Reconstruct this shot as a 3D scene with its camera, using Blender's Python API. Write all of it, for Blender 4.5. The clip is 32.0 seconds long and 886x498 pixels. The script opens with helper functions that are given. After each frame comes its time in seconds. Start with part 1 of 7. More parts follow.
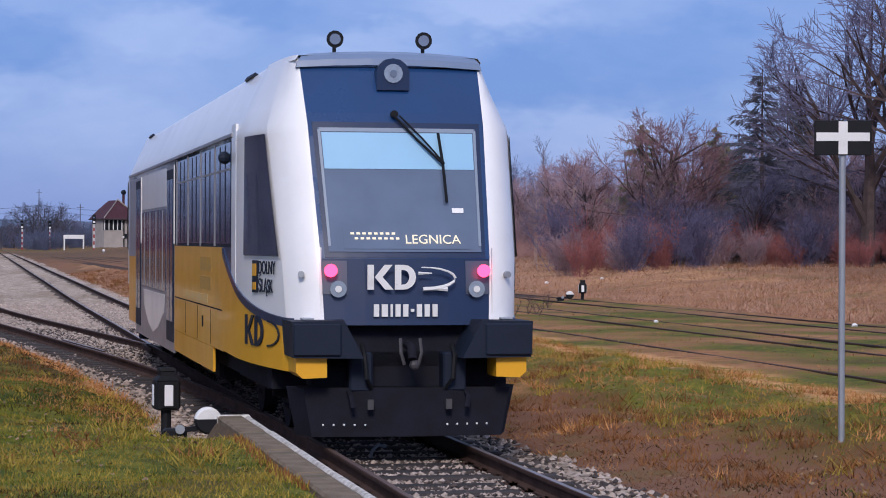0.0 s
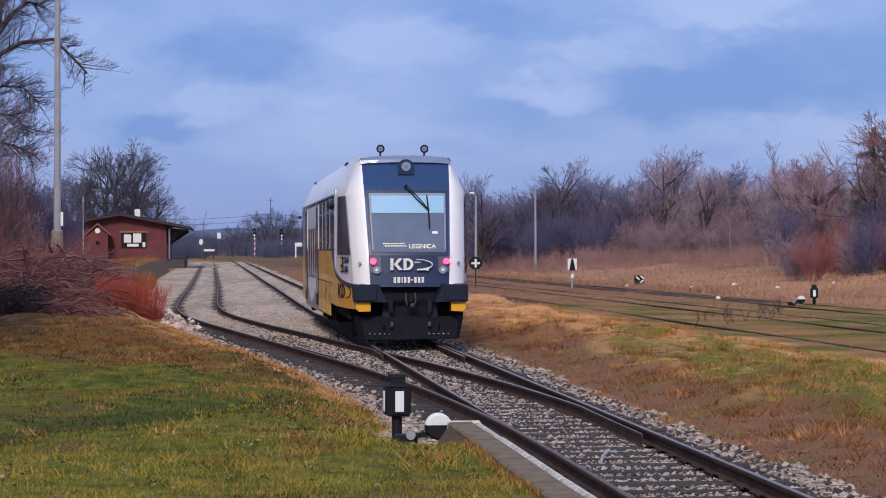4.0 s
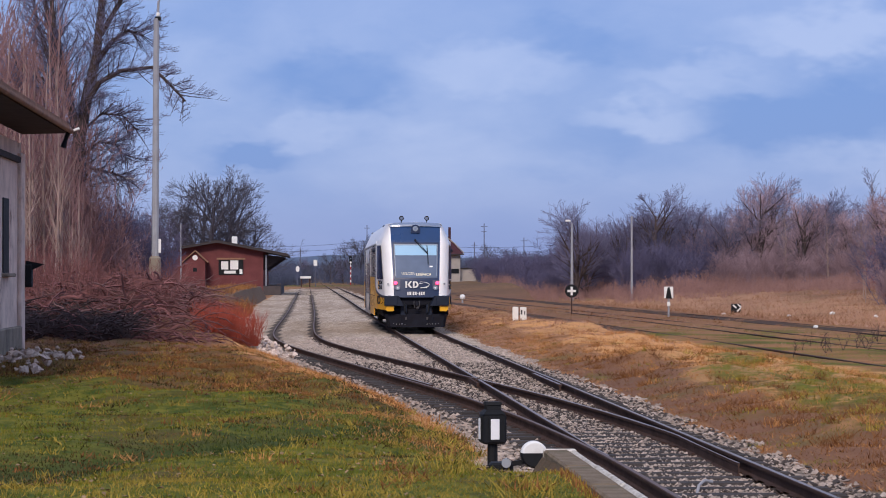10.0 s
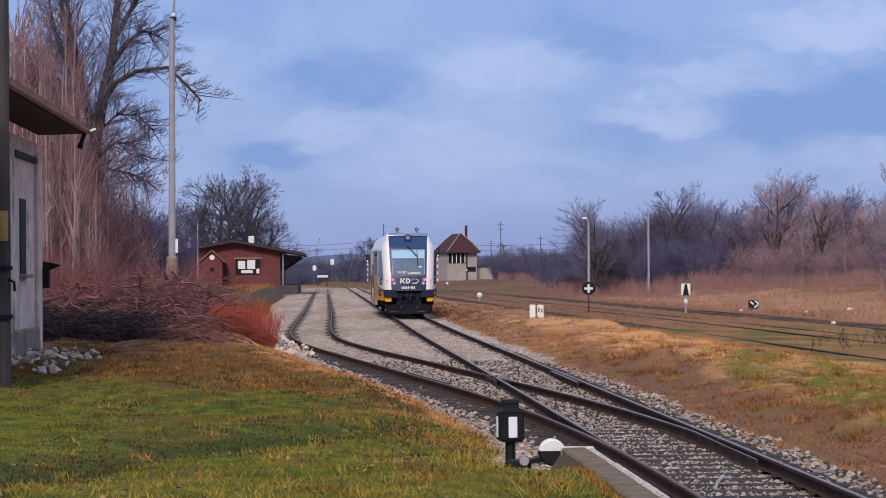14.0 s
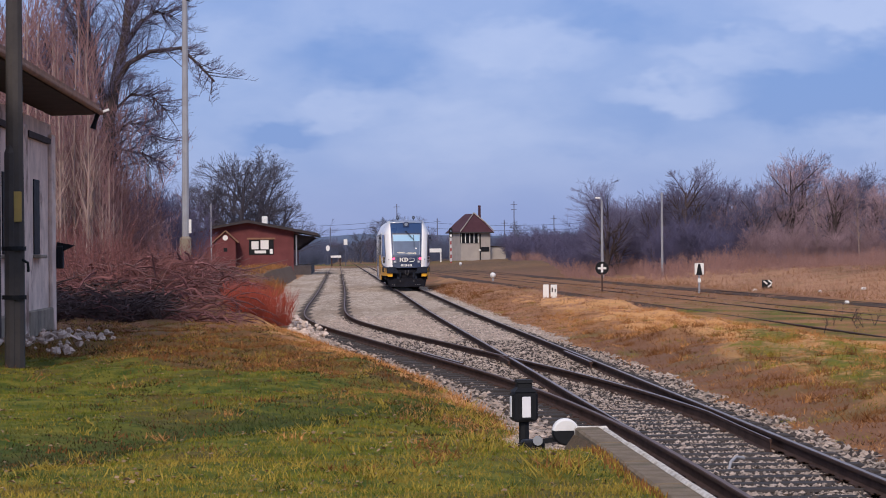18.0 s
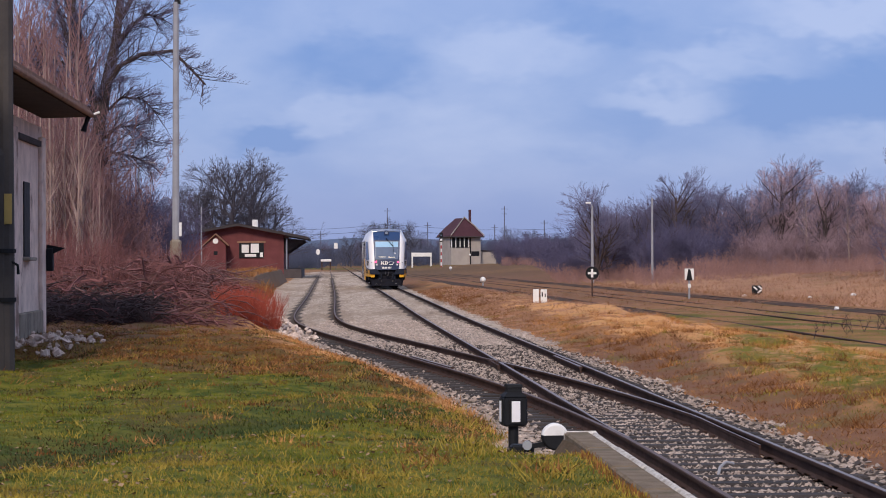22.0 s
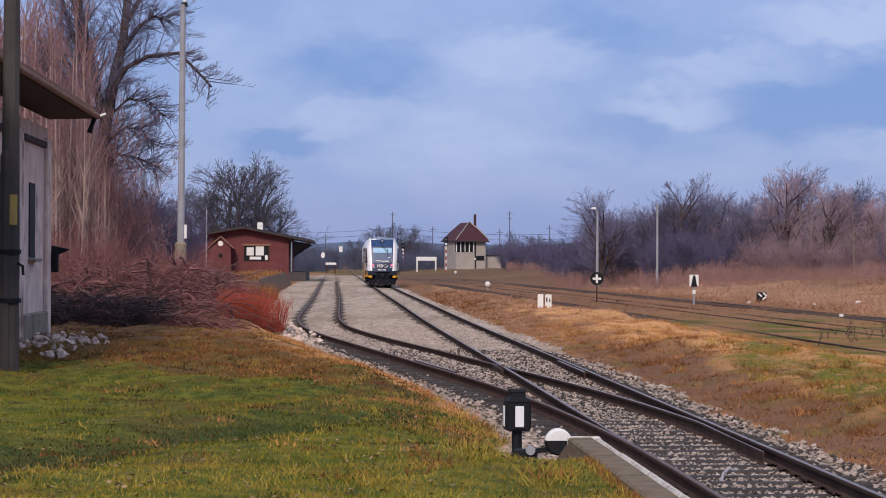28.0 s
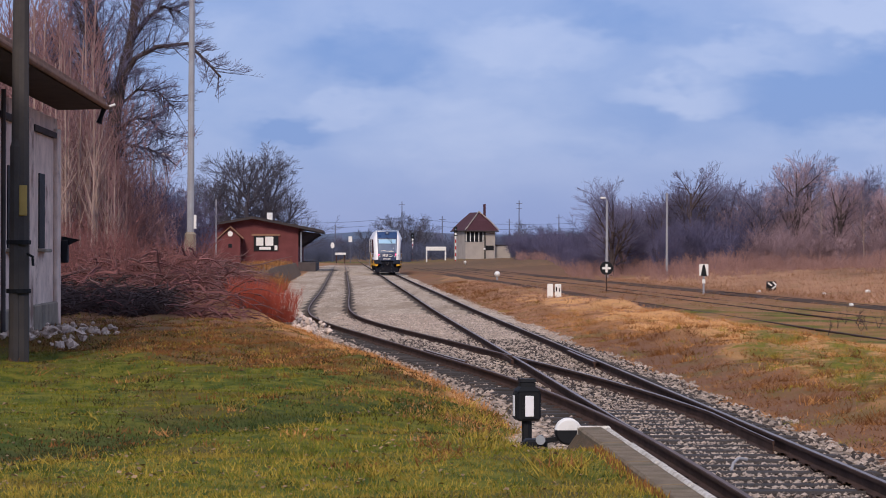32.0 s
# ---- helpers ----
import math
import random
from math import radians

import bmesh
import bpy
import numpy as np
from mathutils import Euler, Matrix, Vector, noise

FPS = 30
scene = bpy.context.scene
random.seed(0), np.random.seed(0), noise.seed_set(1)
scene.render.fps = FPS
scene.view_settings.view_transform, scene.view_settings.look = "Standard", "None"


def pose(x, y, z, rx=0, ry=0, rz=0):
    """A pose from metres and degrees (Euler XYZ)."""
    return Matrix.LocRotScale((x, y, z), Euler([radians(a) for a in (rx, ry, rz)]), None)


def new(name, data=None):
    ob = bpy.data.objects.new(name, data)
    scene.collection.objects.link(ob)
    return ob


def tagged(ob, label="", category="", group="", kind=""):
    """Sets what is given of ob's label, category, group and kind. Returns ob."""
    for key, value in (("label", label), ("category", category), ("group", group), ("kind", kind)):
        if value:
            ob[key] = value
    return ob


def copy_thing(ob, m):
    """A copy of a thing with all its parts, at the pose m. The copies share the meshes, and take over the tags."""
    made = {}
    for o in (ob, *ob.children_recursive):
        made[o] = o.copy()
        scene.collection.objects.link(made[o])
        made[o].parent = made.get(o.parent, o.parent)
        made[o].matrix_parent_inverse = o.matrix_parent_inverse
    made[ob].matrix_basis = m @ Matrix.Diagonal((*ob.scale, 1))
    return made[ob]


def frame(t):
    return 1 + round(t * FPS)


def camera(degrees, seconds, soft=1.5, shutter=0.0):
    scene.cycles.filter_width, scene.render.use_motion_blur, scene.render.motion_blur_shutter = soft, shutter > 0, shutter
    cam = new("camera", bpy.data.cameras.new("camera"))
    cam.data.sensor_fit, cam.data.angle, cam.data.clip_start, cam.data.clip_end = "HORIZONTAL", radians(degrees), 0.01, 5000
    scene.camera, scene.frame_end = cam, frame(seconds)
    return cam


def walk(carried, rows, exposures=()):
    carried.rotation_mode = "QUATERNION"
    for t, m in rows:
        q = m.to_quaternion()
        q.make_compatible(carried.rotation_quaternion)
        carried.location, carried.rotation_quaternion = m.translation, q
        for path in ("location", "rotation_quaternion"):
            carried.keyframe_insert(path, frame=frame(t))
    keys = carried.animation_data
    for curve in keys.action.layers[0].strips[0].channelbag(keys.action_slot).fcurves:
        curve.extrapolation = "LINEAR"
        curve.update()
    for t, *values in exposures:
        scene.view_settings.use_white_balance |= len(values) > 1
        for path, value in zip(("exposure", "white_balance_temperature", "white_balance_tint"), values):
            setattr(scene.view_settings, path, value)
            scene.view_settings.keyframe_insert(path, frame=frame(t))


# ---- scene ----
EYE = 2.1  # camera height over the rail tops (z = 0)


def aim(pan, tilt, roll):
    """The camera on its spot, turned to the right by pan, up by tilt."""
    return pose(0, 0, EYE) @ pose(0, 0, 0, 0, 0, -pan) @ pose(0, 0, 0, 90 + tilt) @ pose(0, 0, 0, 0, 0, roll)


cam = camera(21.147, 32.0, soft=1.0)
walk(cam, [(t, aim(a, b, c)) for t, a, b, c in (
    (0, 8.501, -0.189, 0.216), (0.5, 6.454, -0.285, 0.241), (1, 4.963, -0.284, 0.266), (1.5, 4.428, -0.165, 0.293), (2, 4.095, -0.199, 0.220),
    (2.5, 3.835, -0.078, 0.108), (3, 3.571, -0.038, -0.205), (3.5, 3.301, -0.051, -0.232), (5.5, 2.104, 0.027, -0.139), (6, 1.878, 0.135, -0.110),
    (6.5, 1.576, 0.196, -0.076), (7, 1.535, 0.277, -0.048), (7.5, 1.387, 0.478, -0.020), (8, 1.309, 0.445, 0.014), (8.5, 0.911, 0.340, -0.029),
    (9, 0.770, 0.409, -0.077), (9.5, 0.713, 0.581, -0.023), (10, 0.670, 0.623, -0.041), (10.5, 0.626, 0.536, -0.063), (11, 0.581, 0.460, -0.154),
    (11.5, 0.538, 0.410, -0.160), (12, 0.483, 0.383, -0.147), (12.5, 0.436, 0.341, -0.100), (13, 0.378, 0.447, -0.167), (13.5, 0.339, 0.583, -0.319),
    (15.5, 0.158, 0.551, -0.429), (16, 0.121, 0.451, -0.368), (16.5, 0.086, 0.352, -0.343), (17, 0.040, 0.246, -0.349), (17.5, -0.012, 0.150, -0.487),
    (18, -0.058, 0.103, -0.477), (18.5, -0.094, 0.156, -0.444), (19, -0.142, 0.138, -0.372), (19.5, -0.173, 0.088, -0.383), (20, -0.082, 0.099, -0.331),
    (20.5, -0.098, 0.154, -0.286), (21, 0.070, 0.189, -0.274), (21.5, 0.124, 0.203, -0.232), (22, 0.178, 0.204, -0.218), (22.5, 0.240, 0.115, -0.182),
    (23, 0.359, 0.043, -0.115), (23.5, 0.361, -0.057, -0.083), (24, 0.338, -0.159, -0.038), (24.5, 0.302, -0.219, -0.020), (25, 0.249, -0.161, 0.043),
    (25.5, 0.211, -0.027, 0.052), (27.5, 0.085, 0.172, 0.213), (28, 0.059, 0.307, 0.244), (28.5, 0.021, 0.346, 0.167), (29, -0.022, 0.400, 0.087),
    (29.5, 0.026, 0.358, -0.045), (30, -0.000, 0.341, 0.000), (30.5, -0.042, 0.257, 0.029), (31, -0.090, 0.173, 0.066), (31.5, -0.134, 0.082, 0.069),
    (32, -0.171, 0.061, 0.131),
)], exposures=[(0, -0.10, 5650, 16), (3, -0.08, 5800, 16), (9, -0.03, 6050, 16), (19, 0.0, 6250, 16), (32, 0.0, 6350, 16)])

# ---- world and light ----
SUN_ELEV, SUN_TURN = 34.0, 190.0
world = bpy.data.worlds.new("sky")
scene.world = world
world.use_nodes = True


def nodes_of(tree):
    tree.nodes.clear()

    def add(kind, values=None, **links):
        n = tree.nodes.new(kind)
        for k, v in (values or {}).items():
            if k in n.inputs.keys() or isinstance(k, int):
                n.inputs[k].default_value = v
        for k, v in links.items():
            key = int(k[1:]) if k[0] == "i" and k[1:].isdigit() else k.replace("_", " ")
            if isinstance(v, bpy.types.NodeSocket):
                tree.links.new(v, n.inputs[key])
            else:
                n.inputs[key].default_value = v
        return n

    def math_(op, a, b=None, clamp=False):
        n = add("ShaderNodeMath")
        n.operation, n.use_clamp = op, clamp
        for i, v in enumerate((a, b)):
            if v is None:
                continue
            if isinstance(v, bpy.types.NodeSocket):
                tree.links.new(v, n.inputs[i])
            else:
                n.inputs[i].default_value = v
        return n.outputs[0]

    def mix(fac, a, b, blend="MIX"):
        n = add("ShaderNodeMix")
        n.data_type, n.blend_type = "RGBA", blend
        for i, v in ((0, fac), (6, a), (7, b)):
            if isinstance(v, bpy.types.NodeSocket):
                tree.links.new(v, n.inputs[i])
            else:
                n.inputs[i].default_value = v if i == 0 else (*v[:3], 1)
        return n.outputs[2]

    def noise_(vec, scale, detail=4, rough=0.55, distort=0.0):
        n = add("ShaderNodeTexNoise", {"Scale": scale, "Detail": detail, "Roughness": rough, "Distortion": distort})
        tree.links.new(vec, n.inputs["Vector"])
        return n.outputs["Fac"]

    def ramp(fac, lo, hi):
        n = add("ShaderNodeMapRange", {"From Min": lo, "From Max": hi})
        n.interpolation_type = "SMOOTHSTEP"
        tree.links.new(fac, n.inputs["Value"])
        return n.outputs[0]

    return add, math_, mix, noise_, ramp


def build_sky():
    tree = world.node_tree
    add, math_, mix, noise_, ramp = nodes_of(tree)
    sky = add("ShaderNodeTexSky")
    sky.sky_type, sky.sun_disc = "NISHITA", False
    sky.sun_elevation, sky.sun_rotation = radians(SUN_ELEV), radians(SUN_TURN)
    way = add("ShaderNodeTexCoord").outputs["Generated"]
    xyz = add("ShaderNodeSeparateXYZ", Vector=way)
    az = math_("ARCTAN2", xyz.outputs[0], xyz.outputs[1])
    el = xyz.outputs[2]
    flat = add("ShaderNodeCombineXYZ", X=math_("MULTIPLY", az, 1.0), Y=math_("MULTIPLY", el, 2.1)).outputs[0]
    warp = noise_(flat, 14, 3)
    warp2 = noise_(flat, 33, 3)
    big = noise_(flat, 9, 5, 0.5, 0.6)
    fine = noise_(flat, 30, 5, 0.6, 0.4)
    cloud = math_("ADD", math_("MULTIPLY", big, 0.75), math_("MULTIPLY", fine, 0.25))
    cover = math_("ADD", 0.28, math_("MULTIPLY", ramp(cloud, 0.32, 0.68), 0.38))

    # single clouds: (heading, height, half width, half height, weight)
    def blob(a, h, wa, wh):
        da = math_("DIVIDE", math_("SUBTRACT", math_("ADD", az, math_("MULTIPLY", math_("SUBTRACT", warp, 0.5), 0.06)), a), wa)
        dh = math_("DIVIDE", math_("SUBTRACT", math_("ADD", el, math_("MULTIPLY", math_("SUBTRACT", warp2, 0.5), 0.035)), h), wh)
        r = math_("SQRT", math_("ADD", math_("MULTIPLY", da, da), math_("MULTIPLY", dh, dh)))
        return math_("SUBTRACT", 1.0, ramp(r, 0.35, 1.35))
    for a, h, wa, wh, k in SKY_BLOBS:
        cover = math_("ADD", cover, math_("MULTIPLY", blob(a, h, wa, wh), k), True)
    cover = math_("ADD", cover, 0.0, True)
    # pale haze towards the horizon
    haze = math_("SUBTRACT", 1.0, ramp(el, 0.0, 0.05))
    cloudcol = mix(cover, SKY_BLUE, SKY_WHITE)
    cloudcol = mix(math_("MULTIPLY", haze, 0.75), cloudcol, SKY_HAZE)
    high = ramp(el, 0.15, 0.7)
    cloudcol = mix(high, cloudcol, SKY_TOP)
    col = mix(0.02, cloudcol, sky.outputs[0])
    bg = add("ShaderNodeBackground", {"Strength": 1.0}, Color=col)
    add("ShaderNodeOutputWorld", Surface=bg.outputs[0])


SKY_BLUE, SKY_WHITE, SKY_HAZE, SKY_TOP = (0.115, 0.225, 0.525), (0.345, 0.425, 0.655), (0.19, 0.26, 0.52), (0.50, 0.56, 0.70)
SKY_BLOBS = [(0.158, 0.070, 0.044, 0.020, -0.52), (0.240, 0.075, 0.055, 0.022, -0.45), (0.098, 0.066, 0.030, 0.008, 0.50),
             (0.127, 0.081, 0.034, 0.009, 0.50), (0.170, 0.100, 0.040, 0.012, 0.55), (0.065, 0.053, 0.028, 0.014, -0.26),
             (-0.075, 0.049, 0.022, 0.007, -0.50), (-0.049, 0.060, 0.020, 0.006, 0.28), (-0.032, 0.081, 0.036, 0.014, -0.45),
             (0.025, 0.086, 0.042, 0.012, 0.40), (0.000, 0.050, 0.045, 0.012, 0.12), (-0.085, 0.085, 0.030, 0.015, 0.25),
             (0.070, 0.098, 0.030, 0.010, -0.25), (0.210, 0.045, 0.045, 0.010, 0.35),
             (0.020, 0.045, 0.060, 0.026, 0.16)]
build_sky()
sun = new("sun", bpy.data.lights.new("sun", "SUN"))
sun.data.energy, sun.data.angle, sun.data.color = 2.6, radians(13), (1.0, 0.86, 0.68)
sun.matrix_world = pose(0, 0, 60, 90 - SUN_ELEV, 0, 180 - SUN_TURN)

# ---- materials ----
MATS = {}


def surface(name, color, rough=0.7, metal=0.0, vary=0.25, scale=6.0, fine=60.0, bump=0.15, tint=None, stain=0.0, stain_color=(0.05, 0.04, 0.03),
            per_object=0.0, per_island=0.0, spec=0.4, coat=0.0):
    """A procedural surface: a base colour with variation at two scales, stains and fine relief."""
    if name in MATS:
        return MATS[name]
    m = MATS[name] = bpy.data.materials.new(name)
    m.use_nodes = True
    add, math_, mix, noise_, ramp = nodes_of(m.node_tree)
    pos = add("ShaderNodeTexCoord").outputs["Object"]
    a, b = noise_(pos, scale, 4), noise_(pos, fine, 3, 0.6)
    tone = math_("ADD", math_("MULTIPLY", ramp(a, 0.3, 0.7), 0.6), math_("MULTIPLY", b, 0.4))
    other = tint or tuple(c * 0.6 for c in color)
    col = mix(math_("MULTIPLY", tone, vary * 2, True), color, other)
    if stain:
        col = mix(math_("MULTIPLY", ramp(noise_(pos, scale * 0.37, 6, 0.7), 0.52, 0.68), stain), col, stain_color)
    if per_object:
        r = add("ShaderNodeObjectInfo").outputs["Random"]
        col = mix(math_("MULTIPLY", r, per_object), col, tuple(c * 0.35 for c in color))
    if per_island:
        r = add("ShaderNodeNewGeometry").outputs["Random Per Island"]
        col = mix(math_("MULTIPLY", r, per_island), col, tuple(c * 0.35 for c in color))
    sh = add("ShaderNodeBsdfPrincipled", {"Metallic": metal, "Specular IOR Level": spec, "Coat Weight": coat}, Base_Color=col)
    m.node_tree.links.new(math_("ADD", rough - 0.1, math_("MULTIPLY", a, 0.2), True), sh.inputs["Roughness"])
    if bump:
        bm_ = add("ShaderNodeBump", {"Strength": bump, "Distance": 0.02}, Height=b)
        m.node_tree.links.new(bm_.outputs[0], sh.inputs["Normal"])
    add("ShaderNodeOutputMaterial", Surface=sh.outputs[0])
    return m


def glow(name, color, strength):
    m = MATS[name] = bpy.data.materials.new(name)
    m.use_nodes = True
    add, *_ = nodes_of(m.node_tree)
    e = add("ShaderNodeEmission", {"Color": (*color, 1), "Strength": strength})
    add("ShaderNodeOutputMaterial", Surface=e.outputs[0])
    return m


def ground_surface():
    """Earth, turf, dry grass and gravel, laid out by the cover attributes of the sheet."""
    m = MATS["ground"] = bpy.data.materials.new("ground")
    m.use_nodes = True
    tree = m.node_tree
    add, math_, mix, noise_, ramp = nodes_of(tree)
    pos = add("ShaderNodeTexCoord").outputs["Object"]
    att = add("ShaderNodeAttribute")
    att.attribute_name = "cover"
    sep = add("ShaderNodeSeparateColor", Color=att.outputs["Color"])
    green, dry, gravel = sep.outputs
    n1, n2, n3 = noise_(pos, 0.45, 5, 0.6), noise_(pos, 3.0, 5, 0.65), noise_(pos, 22, 4, 0.7)
    turf = mix(ramp(n2, 0.35, 0.65), (0.045, 0.072, 0.009), (0.17, 0.155, 0.020))
    turf = mix(math_("MULTIPLY", ramp(n1, 0.48, 0.66), 0.75), turf, (0.105, 0.068, 0.022))
    turf = mix(math_("MULTIPLY", ramp(n3, 0.5, 0.75), 0.5), turf, (0.03, 0.05, 0.008))
    att2 = add("ShaderNodeAttribute")
    att2.attribute_name = "tone"
    rust, straw, alt = add("ShaderNodeSeparateColor", Color=att2.outputs["Color"]).outputs
    turf = mix(math_("MULTIPLY", alt, 0.8), turf, (0.030, 0.050, 0.008))
    turf = mix(math_("MULTIPLY", ramp(rust, 0.2, 0.7), 0.8), turf, (0.15, 0.075, 0.03))
    hay = mix(ramp(n2, 0.3, 0.7), (0.23, 0.105, 0.045), (0.44, 0.22, 0.095))
    hay = mix(ramp(math_("ADD", straw, math_("MULTIPLY", math_("SUBTRACT", n2, 0.5), 0.9)), 0.3, 0.8), hay, (0.66, 0.35, 0.14))
    hay = mix(math_("MULTIPLY", alt, 0.5), hay, (0.52, 0.31, 0.20))
    hay = mix(math_("MULTIPLY", ramp(math_("ADD", rust, math_("MULTIPLY", math_("SUBTRACT", n2, 0.5), 0.9)), 0.3, 0.8), 0.8), hay, (0.18, 0.090, 0.055))
    n0 = noise_(pos, 0.06, 5, 0.6)
    hay = mix(math_("MULTIPLY", ramp(n0, 0.45, 0.6), 0.35), hay, (0.17, 0.10, 0.07))
    hay = mix(math_("MULTIPLY", ramp(n3, 0.45, 0.75), 0.5), hay, (0.12, 0.05, 0.022))
    hay = mix(math_("MULTIPLY", ramp(n1, 0.52, 0.66), 0.5), hay, (0.12, 0.11, 0.025))
    vor = add("ShaderNodeTexVoronoi", {"Scale": 10.0}, Vector=pos)
    stone = mix(add("ShaderNodeSeparateColor", Color=vor.outputs["Color"]).outputs[0], (0.22, 0.165, 0.125), (0.70, 0.57, 0.45))
    # gravel drawn out along the tracks
    along = add("ShaderNodeMapping", {"Scale": (1.0, 0.10, 1.0)}, Vector=pos).outputs[0]
    stone = mix(math_("MULTIPLY", ramp(noise_(along, 0.4, 5, 0.65), 0.45, 0.62), 0.6), stone, (0.24, 0.17, 0.115))
    stone = mix(math_("MULTIPLY", ramp(noise_(along, 1.1, 5, 0.6), 0.45, 0.7), 0.5), stone, (0.36, 0.28, 0.20))
    stone = mix(math_("MULTIPLY", ramp(noise_(along, 4.0, 5, 0.65), 0.60, 0.72), 0.4), stone, (0.13, 0.10, 0.07))
    stone = mix(math_("MULTIPLY", ramp(noise_(along, 2.2, 3, 0.5), 0.60, 0.70), 0.35), stone, (0.15, 0.11, 0.08))
    soil = mix(n2, (0.09, 0.055, 0.03), (0.16, 0.10, 0.055))
    edge = math_("MULTIPLY", math_("SUBTRACT", n2, 0.5), 0.9)
    col = mix(ramp(math_("ADD", dry, edge), 0.35, 0.65), soil, hay)
    col = mix(ramp(math_("ADD", green, edge), 0.35, 0.65), col, turf)
    col = mix(ramp(math_("ADD", gravel, math_("MULTIPLY", edge, 0.6)), 0.4, 0.6), col, stone)
    # oil and the painted rail shade both come from the cover's alpha
    oil = ramp(math_("ADD", att.outputs["Alpha"], math_("MULTIPLY", math_("SUBTRACT", n2, 0.5), 0.8)), 0.3, 0.7)
    col = mix(math_("MULTIPLY", oil, 0.85), col, (0.040, 0.031, 0.028))
    sh = add("ShaderNodeBsdfPrincipled", {"Roughness": 0.95, "Specular IOR Level": 0.15}, Base_Color=col)
    height = math_("ADD", math_("MULTIPLY", n3, 0.7), math_("MULTIPLY", vor.outputs["Distance"], gravel))
    tree.links.new(add("ShaderNodeBump", {"Strength": 0.45, "Distance": 0.04}, Height=height).outputs[0], sh.inputs["Normal"])
    add("ShaderNodeOutputMaterial", Surface=sh.outputs[0])
    return m


def glass_surface(name, color, rough=0.06, spec=0.9):
    m = MATS[name] = bpy.data.materials.new(name)
    m.use_nodes = True
    add, math_, mix, noise_, ramp = nodes_of(m.node_tree)
    pos = add("ShaderNodeTexCoord").outputs["Object"]
    n = noise_(pos, 2.0, 3)
    sh = add("ShaderNodeBsdfPrincipled", {"Roughness": rough, "Specular IOR Level": spec, "Coat Weight": spec / 3},
             Base_Color=mix(n, color, tuple(c * 0.6 for c in color)))
    add("ShaderNodeOutputMaterial", Surface=sh.outputs[0])
    return m


RAIL = surface("rail_steel", (0.080, 0.046, 0.036), 0.85, 0.0, 0.4, 3, 30, 0.2, tint=(0.03, 0.018, 0.015), spec=0.15)
RAILTOP = surface("rail_running_face", (0.27, 0.225, 0.205), 0.45, 0.5, 0.3, 2, 40, 0.05)
RUSTY = surface("rusty_rail", (0.085, 0.042, 0.03), 0.85, 0.0, 0.5, 0.4, 30, 0.3, tint=(0.035, 0.02, 0.017))
SLEEPER = surface("sleeper_wood", (0.032, 0.027, 0.026), 0.85, 0, 0.5, 4, 40, 0.5, tint=(0.06, 0.048, 0.044), per_object=0.5)
OILY = surface("oily_ballast", (0.095, 0.075, 0.067), 0.85, 0, 0.5, 3, 40, 0.3, tint=(0.06, 0.045, 0.04), per_island=0.8)
STONES = surface("ballast_stone", (0.64, 0.53, 0.455), 0.9, 0, 0.4, 3, 40, 0.3, tint=(0.24, 0.17, 0.13), per_island=0.9)
CONCRETE = surface("concrete", (0.30, 0.26, 0.21), 0.9, 0, 0.35, 2.5, 30, 0.4, tint=(0.18, 0.14, 0.10), stain=0.5)
WHITEPAINT = surface("white_paint", (0.78, 0.77, 0.75), 0.6, 0, 0.12, 5, 50, 0.1, stain=0.25, stain_color=(0.3, 0.27, 0.23))
BLACKPAINT = surface("black_paint", (0.011, 0.012, 0.015), 0.65, 0, 0.3, 5, 50, 0.1, spec=0.2)
GALV = surface("galvanised_steel", (0.42, 0.44, 0.47), 0.5, 0.6, 0.3, 3, 40, 0.1)
POLE = surface("grey_pole", (0.34, 0.355, 0.40), 0.85, 0, 0.3, 2, 20, 0.2, tint=(0.2, 0.18, 0.17))
BARK = surface("bark", (0.090, 0.062, 0.062), 0.95, 0, 0.5, 5, 40, 0.4, tint=(0.04, 0.03, 0.028))
# ---- end of materials ----


